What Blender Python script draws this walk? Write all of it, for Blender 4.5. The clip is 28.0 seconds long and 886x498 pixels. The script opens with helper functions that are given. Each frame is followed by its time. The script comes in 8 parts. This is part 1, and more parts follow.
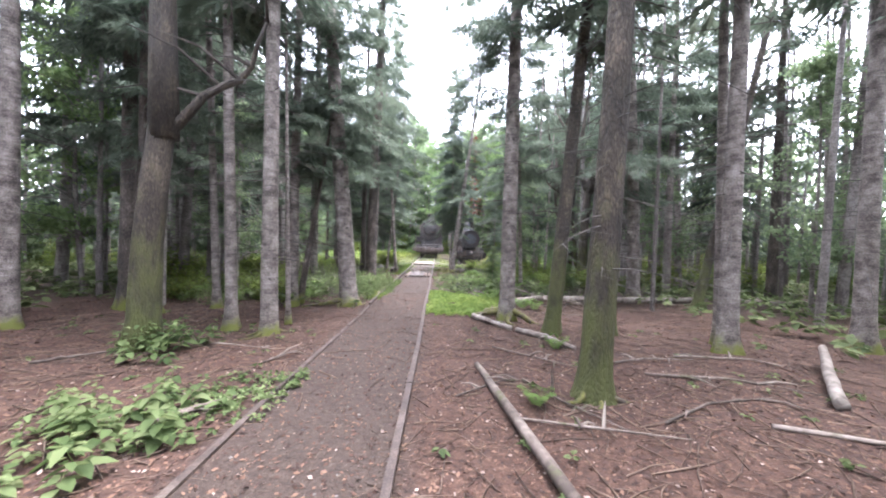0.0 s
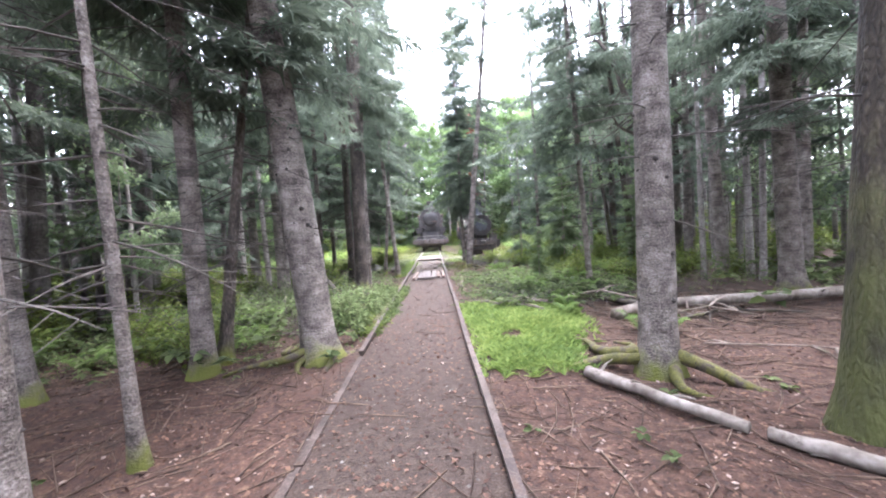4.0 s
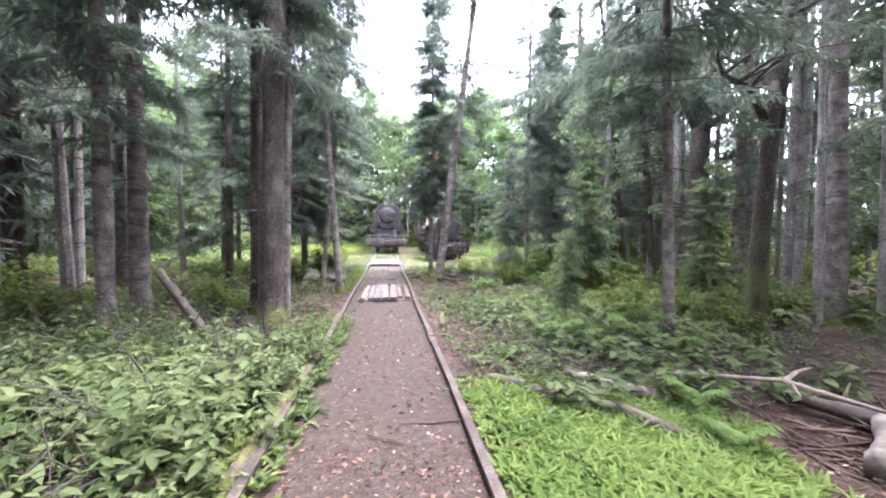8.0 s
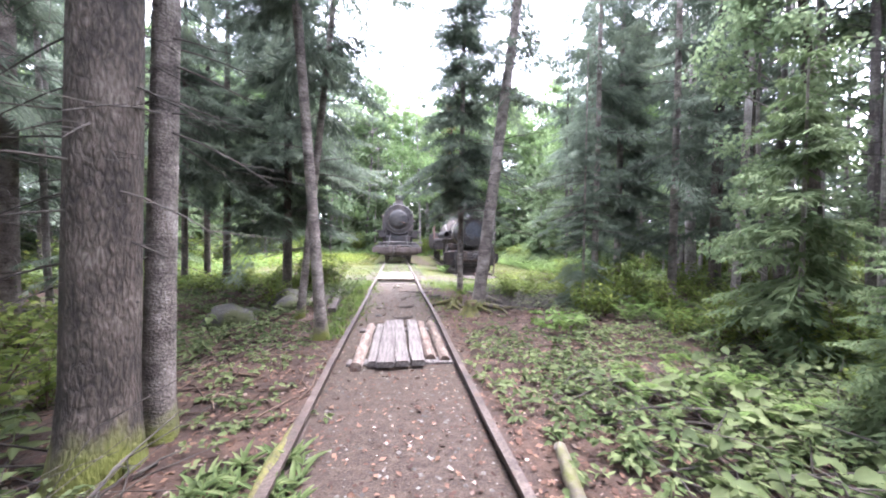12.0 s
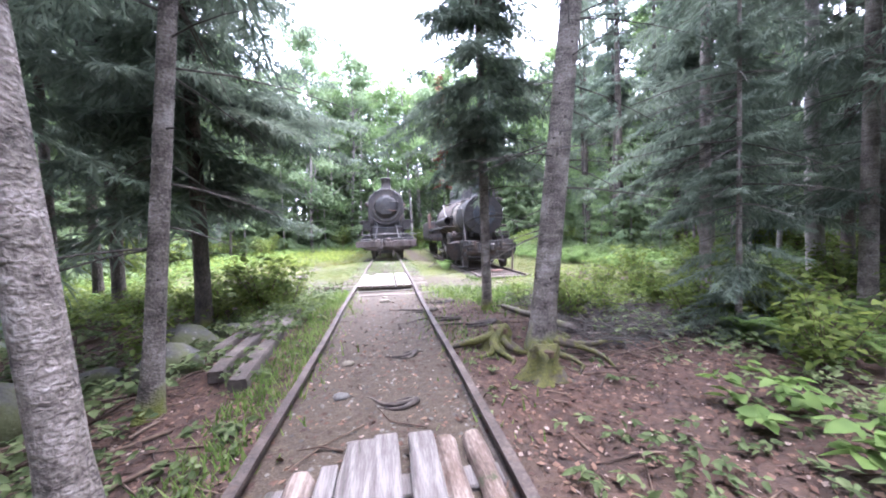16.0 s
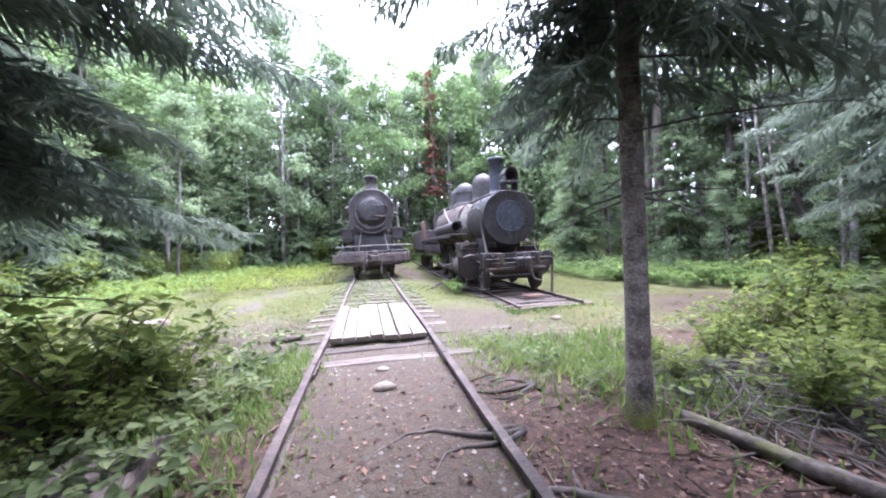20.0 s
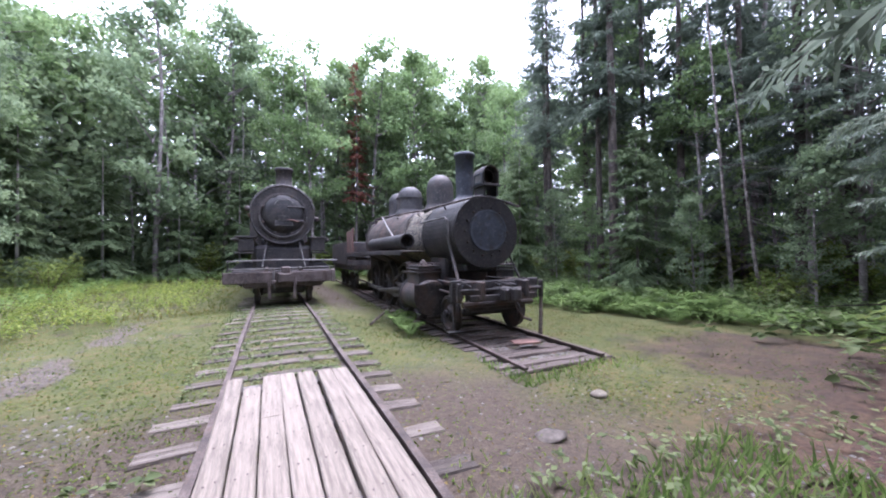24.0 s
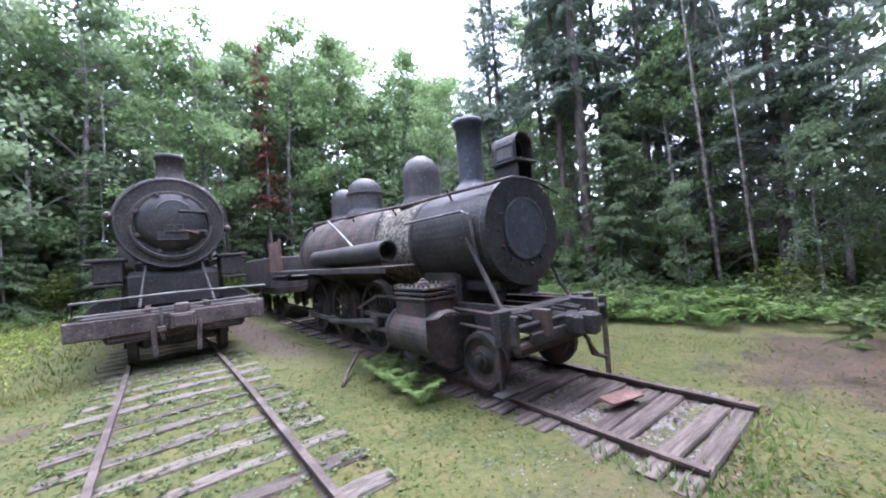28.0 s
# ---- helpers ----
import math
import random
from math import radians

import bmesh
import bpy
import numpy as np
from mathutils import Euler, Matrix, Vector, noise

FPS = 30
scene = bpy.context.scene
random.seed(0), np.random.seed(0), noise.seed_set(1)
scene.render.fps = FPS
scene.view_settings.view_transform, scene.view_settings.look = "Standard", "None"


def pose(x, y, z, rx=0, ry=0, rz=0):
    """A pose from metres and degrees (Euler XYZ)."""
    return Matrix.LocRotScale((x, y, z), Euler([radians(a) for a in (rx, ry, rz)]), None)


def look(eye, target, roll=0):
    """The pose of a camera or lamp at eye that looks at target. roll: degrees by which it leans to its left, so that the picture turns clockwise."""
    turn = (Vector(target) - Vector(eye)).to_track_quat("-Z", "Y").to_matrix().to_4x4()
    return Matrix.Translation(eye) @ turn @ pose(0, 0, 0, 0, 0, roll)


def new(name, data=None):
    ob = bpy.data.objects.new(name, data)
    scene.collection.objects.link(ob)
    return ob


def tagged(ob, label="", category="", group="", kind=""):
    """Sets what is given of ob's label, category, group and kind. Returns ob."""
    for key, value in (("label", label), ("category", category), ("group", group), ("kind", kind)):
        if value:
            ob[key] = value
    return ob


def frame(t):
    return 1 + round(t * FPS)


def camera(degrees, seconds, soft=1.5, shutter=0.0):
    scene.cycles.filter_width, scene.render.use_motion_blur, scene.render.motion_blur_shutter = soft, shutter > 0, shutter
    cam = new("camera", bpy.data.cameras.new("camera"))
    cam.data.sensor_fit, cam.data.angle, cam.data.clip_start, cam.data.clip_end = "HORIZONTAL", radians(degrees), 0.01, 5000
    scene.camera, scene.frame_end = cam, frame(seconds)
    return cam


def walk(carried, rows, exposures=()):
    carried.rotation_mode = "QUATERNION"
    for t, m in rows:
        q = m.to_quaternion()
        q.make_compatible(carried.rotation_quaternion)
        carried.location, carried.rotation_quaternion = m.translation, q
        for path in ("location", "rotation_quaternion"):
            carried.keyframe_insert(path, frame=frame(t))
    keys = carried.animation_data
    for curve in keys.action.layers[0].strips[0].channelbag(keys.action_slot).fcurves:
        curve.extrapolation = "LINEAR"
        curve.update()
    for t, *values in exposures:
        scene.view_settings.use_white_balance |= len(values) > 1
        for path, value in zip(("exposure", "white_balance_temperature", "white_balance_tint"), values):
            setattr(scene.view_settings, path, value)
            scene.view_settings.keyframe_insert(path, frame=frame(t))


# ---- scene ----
cam = camera(102.4, 28.0, soft=2.0)
PATH = [
    (0, (1.039, 1.762, 1.769), (1.067, 3.762, 1.73), 1.8),
    (0.5, (1.041, 2.350, 1.711), (1.11, 4.347, 1.651), 2.5),
    (1, (1.057, 2.941, 1.651), (1.178, 4.937, 1.61), 0.9),
    (1.5, (1.087, 3.555, 1.667), (1.113, 5.553, 1.582), 0.5),
    (2, (1.077, 4.189, 1.62), (1.224, 6.181, 1.509), -0.2),
    (2.5, (1.066, 4.856, 1.613), (1.071, 6.856, 1.572), -2.5),
    (3, (0.78, 5.398, 1.597), (0.8, 7.397, 1.526), -2.4),
    (3.5, (0.502, 5.907, 1.622), (0.545, 7.905, 1.538), -3.8),
    (5.5, (0.116, 8.179, 1.632), (0.252, 10.172, 1.524), 0.9),
    (6, (0.043, 8.687, 1.685), (0.284, 10.669, 1.561), 0.2),
    (6.5, (0.09, 9.199, 1.655), (0.248, 11.190, 1.548), -0.2),
    (7, (0.045, 9.680, 1.635), (0.316, 11.661, 1.568), 0.2),
    (7.5, (0.07, 10.221, 1.609), (0.376, 12.197, 1.564), 0.1),
    (8, (0.096, 10.788, 1.591), (0.406, 12.762, 1.509), 0.7),
    (8.5, (0.074, 11.305, 1.574), (0.448, 13.265, 1.444), 0.7),
    (9, (0.117, 11.835, 1.582), (0.397, 13.813, 1.495), 0.6),
    (9.5, (0.102, 12.302, 1.586), (0.345, 14.282, 1.449), -0.5),
    (10, (0.18, 12.851, 1.545), (0.435, 14.830, 1.409), -1.7),
    (10.5, (0.15, 13.357, 1.562), (0.353, 15.346, 1.489), 0.3),
    (11, (0.088, 13.876, 1.548), (0.368, 15.854, 1.456), -1.0),
    (11.5, (0.05, 14.428, 1.531), (0.227, 16.420, 1.531), 0.2),
    (12, (-0.018, 14.931, 1.515), (0.242, 16.914, 1.476), 0.9),
    (12.5, (0.006, 15.390, 1.511), (0.246, 17.376, 1.515), 1.5),
    (14.5, (-0.029, 17.28, 1.447), (0.351, 19.243, 1.502), -2.0),
    (15, (0.029, 17.91, 1.424), (0.388, 19.877, 1.425), -2.2),
    (15.5, (0.09, 18.474, 1.402), (0.306, 20.462, 1.383), -1.7),
    (16, (0.104, 19.053, 1.4), (0.41, 21.028, 1.314), -1.9),
    (16.5, (0.182, 19.62, 1.378), (0.382, 21.609, 1.44), -0.9),
    (17, (0.195, 20.179, 1.428), (0.338, 22.174, 1.466), -1.7),
    (17.5, (0.182, 20.661, 1.431), (0.431, 22.644, 1.361), -2.7),
    (18, (0.198, 21.183, 1.392), (0.44, 23.167, 1.34), -2.7),
    (18.5, (0.137, 21.652, 1.36), (0.43, 23.63, 1.326), -2.0),
    (19, (0.071, 22.106, 1.338), (0.431, 24.074, 1.337), -1.7),
    (19.5, (0.013, 22.615, 1.366), (0.278, 24.597, 1.338), -1.6),
    (20, (-0.087, 23.072, 1.384), (0.319, 25.03, 1.36), -2.5),
    (20.5, (-0.041, 23.507, 1.387), (0.388, 25.46, 1.381), -1.5),
    (21, (-0.057, 23.879, 1.404), (0.373, 25.832, 1.426), -1.5),
    (21.5, (-0.085, 24.256, 1.446), (0.555, 26.15, 1.393), -2.0),
    (23.5, (-0.199, 25.721, 1.595), (0.522, 27.586, 1.552), -2.5),
    (24, (-0.238, 26.188, 1.622), (0.626, 27.991, 1.651), -0.5),
    (24.5, (-0.291, 26.588, 1.684), (0.672, 28.34, 1.652), -2.4),
    (25, (-0.255, 27.028, 1.713), (0.634, 28.819, 1.767), -3.1),
    (25.5, (-0.234, 27.419, 1.721), (0.734, 29.168, 1.799), -2.2),
    (26, (-0.264, 27.85, 1.747), (0.804, 29.541, 1.787), -4.4),
    (26.5, (-0.246, 28.308, 1.767), (0.891, 29.945, 1.931), -2.7),
    (27, (-0.225, 28.654, 1.793), (0.896, 30.306, 1.919), -1.8),
    (27.5, (-0.257, 28.998, 1.821), (1.034, 30.524, 1.889), -3.1),
    (28, (-0.229, 29.363, 1.808), (1.027, 30.919, 1.847), -4.4),
]
EXPOSURES = [(0, 4.58, 5750, 18), (4, 4.85, 5650, 20), (12, 4.88, 5650, 22), (15, 4.76, 5430, 23), (17, 4.8, 5350, 24), (19, 4.74, 5320, 25), (20, 4.5, 5320, 26), (21, 4.13, 5320, 27), (24, 3.52, 5350, 26), (27, 3.62, 5300, 24), (28, 3.76, 5250, 23)]
walk(cam, [(t, look(eye, target, roll)) for t, eye, target, roll in PATH], EXPOSURES)

# ---- light ----
world = bpy.data.worlds.new("sky")
scene.world = world
world.use_nodes = True
wn = world.node_tree
sky = wn.nodes.new("ShaderNodeTexSky")
sky.sky_type, sky.sun_disc = "NISHITA", False
sky.sun_elevation, sky.sun_rotation = radians(74), radians(48)
sky.air_density, sky.dust_density, sky.ozone_density = 1.0, 6.0, 0.6
# a bright even cloud sheet over the clear-sky gradient
cloud = wn.nodes.new("ShaderNodeMix")
cloud.data_type = "RGBA"
cloud.inputs[0].default_value = 0.8
cloud.inputs[7].default_value = (3.25, 3.25, 3.2, 1)
wn.links.new(sky.outputs[0], cloud.inputs[6])
wn.links.new(cloud.outputs[2], wn.nodes["Background"].inputs[0])
wn.nodes["Background"].inputs[1].default_value = 0.15
sun_data = bpy.data.lights.new("sun", "SUN")
sun_data.energy, sun_data.angle, sun_data.color = 0.5, radians(40), (1.0, 0.97, 0.92)
sun = new("sun", sun_data)
sun.matrix_world = look((11, 10, 52), (0, 0, 0))

rng = np.random.default_rng(7)


def ahead(y):
    """The first half of the walk lies a little further along than its own plan says."""
    return y + 0.8 if y < 21.3 else y



# ---- materials ----
def material(name, colours, scale=3.0, fine=40.0, rough=0.85, metal=0.0, bump=0.3, stretch=(1, 1, 1), leaf=0.0, per_object=0.0, island=0.0, moss=None, dist=0.02, bands=0.0, flake=0.0, blots=()):
    m = bpy.data.materials.new(name)
    m.use_nodes = True
    t = m.node_tree
    b = t.nodes["Principled BSDF"]
    b.inputs["Roughness"].default_value, b.inputs["Metallic"].default_value = rough, metal
    co = t.nodes.new("ShaderNodeTexCoord")
    mp = t.nodes.new("ShaderNodeMapping")
    mp.inputs["Scale"].default_value = stretch
    t.links.new(co.outputs["Object"], mp.inputs[0])
    n1 = t.nodes.new("ShaderNodeTexNoise")
    n1.inputs["Scale"].default_value, n1.inputs["Detail"].default_value = scale, 5
    n2 = t.nodes.new("ShaderNodeTexNoise")
    n2.inputs["Scale"].default_value, n2.inputs["Detail"].default_value = fine, 4
    for n in (n1, n2):
        t.links.new(mp.outputs[0], n.inputs["Vector"])
    add = t.nodes.new("ShaderNodeMath")
    add.operation = "ADD"
    half = t.nodes.new("ShaderNodeMath")
    half.operation = "MULTIPLY_ADD"
    half.inputs[1].default_value, half.inputs[2].default_value = 0.6, -0.1
    t.links.new(n2.outputs[0], half.inputs[0])
    t.links.new(n1.outputs[0], add.inputs[0])
    t.links.new(half.outputs[0], add.inputs[1])
    val = add.outputs[0]
    if bands or flake:
        # flaking plates with dark gaps, and fine rings round the stem
        vo = t.nodes.new("ShaderNodeTexVoronoi")
        vo.feature = "DISTANCE_TO_EDGE"
        vo.inputs["Scale"].default_value = 30.0
        vm = t.nodes.new("ShaderNodeMapping")
        vm.inputs["Scale"].default_value = (1.0, 1.0, 1.5 if bands else 0.3)
        bent = t.nodes.new("ShaderNodeMixRGB")
        bent.blend_type = "ADD"
        bent.inputs[0].default_value = 0.07
        t.links.new(co.outputs["Object"], bent.inputs[1])
        t.links.new(n1.outputs["Color"], bent.inputs[2])
        t.links.new(bent.outputs[0], vm.inputs[0])
        t.links.new(vm.outputs[0], vo.inputs["Vector"])
        edge = t.nodes.new("ShaderNodeMapRange")
        edge.inputs[1].default_value, edge.inputs[2].default_value = 0.0, 0.3
        edge.inputs[3].default_value, edge.inputs[4].default_value = -flake, flake * 0.35
        t.links.new(vo.outputs["Distance"], edge.inputs[0])
        ring = t.nodes.new("ShaderNodeTexNoise")
        ring.inputs["Scale"].default_value, ring.inputs["Detail"].default_value = 3.0, 3
        rm = t.nodes.new("ShaderNodeMapping")
        rm.inputs["Scale"].default_value = (1.6, 1.6, 11.0)
        t.links.new(co.outputs["Object"], rm.inputs[0])
        t.links.new(rm.outputs[0], ring.inputs["Vector"])
        rk = t.nodes.new("ShaderNodeMath")
        rk.operation = "MULTIPLY_ADD"
        rk.inputs[1].default_value, rk.inputs[2].default_value = bands, -0.5 * bands
        t.links.new(ring.outputs[0], rk.inputs[0])
        both = t.nodes.new("ShaderNodeMath")
        both.operation = "ADD"
        t.links.new(edge.outputs[0], both.inputs[0])
        t.links.new(rk.outputs[0], both.inputs[1])
        add2 = t.nodes.new("ShaderNodeMath")
        add2.operation = "ADD"
        t.links.new(val, add2.inputs[0])
        t.links.new(both.outputs[0], add2.inputs[1])
        add = add2
        val = add.outputs[0]
    if per_object or island:
        src = t.nodes.new("ShaderNodeObjectInfo" if per_object else "ShaderNodeNewGeometry")
        ma = t.nodes.new("ShaderNodeMath")
        ma.operation = "MULTIPLY_ADD"
        k = per_object or island
        ma.inputs[1].default_value = k
        sh = t.nodes.new("ShaderNodeMath")
        sh.operation = "SUBTRACT"
        sh.inputs[1].default_value = 0.5 * k
        t.links.new(src.outputs["Random" if per_object else "Random Per Island"], ma.inputs[0])
        t.links.new(val, ma.inputs[2])
        t.links.new(ma.outputs[0], sh.inputs[0])
        val = sh.outputs[0]
    ramp = t.nodes.new("ShaderNodeValToRGB")
    e = ramp.color_ramp.elements
    e[0].position, e[1].position = 0.45, 0.95
    e[0].color, e[1].color = (*colours[0], 1), (*colours[-1], 1)
    for i, c in enumerate(colours[1:-1]):
        x = e.new(0.45 + 0.5 * (i + 1) / (len(colours) - 1))
        x.color = (*c, 1)
    t.links.new(val, ramp.inputs[0])
    colour = ramp.outputs[0]
    if moss:
        # moss grows on the lowest stretch of the trunk and in patches on one side
        sep = t.nodes.new("ShaderNodeSeparateXYZ")
        t.links.new(co.outputs["Object"], sep.inputs[0])
        mr = t.nodes.new("ShaderNodeMapRange")
        mr.inputs[1].default_value, mr.inputs[2].default_value = moss[0], 0.0
        t.links.new(sep.outputs[2], mr.inputs[0])
        mm = t.nodes.new("ShaderNodeMath")
        mm.operation = "MULTIPLY_ADD"
        mm.inputs[1].default_value = 1.2
        t.links.new(n1.outputs[0], mm.inputs[0])
        t.links.new(mr.outputs[0], mm.inputs[2])
        mr2 = t.nodes.new("ShaderNodeMapRange")
        mr2.inputs[1].default_value, mr2.inputs[2].default_value = 1.12, 1.5
        t.links.new(mm.outputs[0], mr2.inputs[0])
        mx = t.nodes.new("ShaderNodeMix")
        mx.data_type = "RGBA"
        t.links.new(mr2.outputs[0], mx.inputs[0])
        t.links.new(colour, mx.inputs[6])
        mx.inputs[7].default_value = (*moss[1], 1)
        colour = mx.outputs[2]
    for size, lo, hi, tone in blots:
        # patches of rust, scale or dirt with a ragged edge
        bn = t.nodes.new("ShaderNodeTexNoise")
        bn.inputs["Scale"].default_value, bn.inputs["Detail"].default_value, bn.inputs["Roughness"].default_value = size, 8, 0.65
        t.links.new(co.outputs["Object"], bn.inputs["Vector"])
        bm_range = t.nodes.new("ShaderNodeMapRange")
        bm_range.inputs[1].default_value, bm_range.inputs[2].default_value = lo, hi
        t.links.new(bn.outputs[0], bm_range.inputs[0])
        mx = t.nodes.new("ShaderNodeMix")
        mx.data_type = "RGBA"
        t.links.new(bm_range.outputs[0], mx.inputs[0])
        t.links.new(colour, mx.inputs[6])
        mx.inputs[7].default_value = (*tone, 1)
        colour = mx.outputs[2]
    t.links.new(colour, b.inputs["Base Color"])
    if bump:
        bp = t.nodes.new("ShaderNodeBump")
        bp.inputs["Strength"].default_value, bp.inputs["Distance"].default_value = bump, dist
        t.links.new(add.outputs[0], bp.inputs["Height"])
        t.links.new(bp.outputs[0], b.inputs["Normal"])
    if leaf:
        b.inputs["Roughness"].default_value, b.inputs["Specular IOR Level"].default_value = rough + 0.2, 0.22
        tr = t.nodes.new("ShaderNodeBsdfTranslucent")
        ms = t.nodes.new("ShaderNodeMixShader")
        ms.inputs[0].default_value = leaf
        t.links.new(colour, tr.inputs[0])
        t.links.new(b.outputs[0], ms.inputs[1])
        t.links.new(tr.outputs[0], ms.inputs[2])
        t.links.new(ms.outputs[0], t.nodes["Material Output"].inputs[0])
    return m


MOSS = (0.12, 0.13, 0.022)
bark_grey = material("bark_grey", [(0.045, 0.036, 0.031), (0.17, 0.142, 0.124), (0.33, 0.295, 0.27)], 3.2, 30, stretch=(1.6, 1.6, 1.6), bump=1.0, dist=0.03, moss=(0.62, MOSS), bands=0.36, flake=0.08)
bark_brown = material("bark_brown", [(0.024, 0.0185, 0.015), (0.075, 0.058, 0.047), (0.165, 0.136, 0.115)], 2.6, 22, stretch=(1.8, 1.8, 0.9), bump=1.0, moss=(0.7, MOSS), dist=0.04, flake=0.12)
bark_moss = material("bark_moss", [(0.0158, 0.0118, 0.0085), (0.0449, 0.0339, 0.0232), (0.106, 0.0822, 0.0598)], 2.6, 20, stretch=(1.8, 1.8, 0.8), bump=1.0, moss=(4.2, (0.062, 0.068, 0.017)), dist=0.045, flake=0.12)
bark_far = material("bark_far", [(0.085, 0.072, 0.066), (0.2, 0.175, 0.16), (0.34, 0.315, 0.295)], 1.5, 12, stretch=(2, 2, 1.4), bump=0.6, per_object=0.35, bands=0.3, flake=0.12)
needles = material("needles", [(0.07, 0.0946, 0.0687), (0.117, 0.145, 0.105), (0.163, 0.193, 0.139)], 0.8, 6, rough=0.55, bump=0, leaf=0.45, island=0.25)
needles_light = material("needles_light", [(0.077, 0.112, 0.054), (0.121, 0.163, 0.0756), (0.165, 0.213, 0.103)], 0.8, 6, rough=0.6, bump=0, leaf=0.42, island=0.25)
leaves = material("leaves", [(0.114, 0.167, 0.0683), (0.172, 0.245, 0.102), (0.24, 0.323, 0.137)], 0.6, 5, rough=0.55, bump=0, leaf=0.5, island=0.3)
# paler and bluer than leaves: distance haze is put into this colour
leaves_pale = material("leaves_pale", [(0.132, 0.182, 0.0999), (0.202, 0.263, 0.143), (0.264, 0.336, 0.185)], 0.6, 5, rough=0.55, bump=0, leaf=0.5, island=0.3)
leaves_red = material("leaves_red", [(0.113, 0.0438, 0.0312), (0.2, 0.0813, 0.0562), (0.275, 0.125, 0.0875)], 0.6, 5, rough=0.7, bump=0, leaf=0.25, island=0.3)
plant_green = material("plant_green", [(0.0456, 0.0659, 0.0224), (0.0892, 0.117, 0.0447), (0.152, 0.183, 0.0792)], 0.7, 6, rough=0.5, bump=0, leaf=0.4, island=0.45)
shrub_green = material("shrub_green", [(0.0587, 0.0882, 0.0183), (0.112, 0.147, 0.0314), (0.186, 0.223, 0.0535)], 0.7, 6, rough=0.5, bump=0, leaf=0.58, island=0.4)
fern_green = material("fern_green", [(0.0702, 0.117, 0.0281), (0.12, 0.181, 0.0462), (0.171, 0.242, 0.0753)], 0.8, 6, rough=0.5, bump=0, leaf=0.42, island=0.25)
leaf_fresh = material("fresh_leaf", [(0.0581, 0.0888, 0.03), (0.103, 0.143, 0.0517), (0.166, 0.204, 0.0875)], 0.7, 6, rough=0.5, bump=0, leaf=0.45, island=0.5)
weed_green = material("weed_leaf", [(0.09, 0.13, 0.022), (0.15, 0.2, 0.035), (0.24, 0.27, 0.06)], 0.7, 6, rough=0.5, bump=0, leaf=0.45, island=0.5)
turf_leaf = material("turf_leaf", [(0.0327, 0.0567, 0.00749), (0.0596, 0.0869, 0.0119), (0.102, 0.125, 0.0224)], 0.5, 5, rough=0.6, bump=0, leaf=0.4, island=0.4)
turf_dry = material("turf_dry", [(0.059, 0.0437, 0.0108), (0.102, 0.0763, 0.0187), (0.158, 0.12, 0.0396)], 0.5, 5, rough=0.7, bump=0, leaf=0.3, island=0.4)
carpet_green = material("carpet_leaf", [(0.0825, 0.131, 0.0324), (0.143, 0.204, 0.0486), (0.22, 0.281, 0.081)], 0.7, 6, rough=0.5, bump=0, leaf=0.45, island=0.4)
grass_mat = material("grass", [(0.0331, 0.0578, 0.00748), (0.0625, 0.0816, 0.0112), (0.121, 0.0984, 0.0249)], 0.35, 3, rough=0.6, bump=0, leaf=0.5, island=0.45)
litter_mat = material("leaf_litter", [(0.0222, 0.00968, 0.00592), (0.0545, 0.024, 0.014), (0.128, 0.0728, 0.0473)], 3, 20, rough=0.9, bump=0, island=0.6)
dead_twig = material("dead_twigs", [(0.03, 0.025, 0.021), (0.055, 0.046, 0.039), (0.09, 0.077, 0.067)], 3, 20, rough=0.9, bump=0)
twig_mat = material("twigs", [(0.0352, 0.0212, 0.0138), (0.0725, 0.045, 0.0306), (0.145, 0.101, 0.0734)], 3, 20, rough=0.9, bump=0, island=0.4)
dead_wood = material("dead_wood", [(0.0512, 0.0376, 0.0291), (0.117, 0.091, 0.0742), (0.227, 0.189, 0.159)], 2, 14, stretch=(1, 1, 1), bump=0.6, per_object=0.3, blots=((3.0, 0.58, 0.68, (0.06, 0.06, 0.025)),))
snag_wood = material("snag_wood", [(0.1, 0.085, 0.075), (0.18, 0.165, 0.15), (0.25, 0.235, 0.22)], 2, 14, bump=0.4)
mossy_wood = material("mossy_wood", [(0.0216, 0.0167, 0.0127), (0.0588, 0.0461, 0.0372), (0.137, 0.115, 0.098)], 3, 18, bump=0.8, dist=0.03, blots=((3.5, 0.5, 0.64, (0.07, 0.072, 0.016)),))
birch_log = material("birch_log", [(0.0541, 0.039, 0.0296), (0.163, 0.138, 0.116), (0.281, 0.255, 0.228)], 3, 16, bump=0.4, blots=((4.0, 0.55, 0.66, (0.09, 0.07, 0.055)),))
moss_mat = material("moss", [(0.034, 0.0315, 0.00945), (0.0851, 0.084, 0.0142), (0.17, 0.164, 0.0236)], 5, 50, bump=1.0, blots=((5.0, 0.48, 0.6, (0.055, 0.042, 0.032)), (30.0, 0.58, 0.66, (0.03, 0.022, 0.016))))
root_mat = material("root_bark", [(0.023, 0.0173, 0.015), (0.0547, 0.0414, 0.0346), (0.101, 0.0808, 0.0691)], 3, 22, bump=0.8)
cut_wood = material("cut_wood", [(0.0558, 0.0326, 0.0209), (0.093, 0.0558, 0.0349), (0.14, 0.093, 0.0651)], 4, 30, bump=0.5)
plank_pale = material("plank_pale", [(0.111, 0.0914, 0.0714), (0.174, 0.146, 0.117), (0.223, 0.19, 0.153)], 2, 14, stretch=(14, 0.8, 14), rough=0.9, bump=0.6, per_object=0.2)
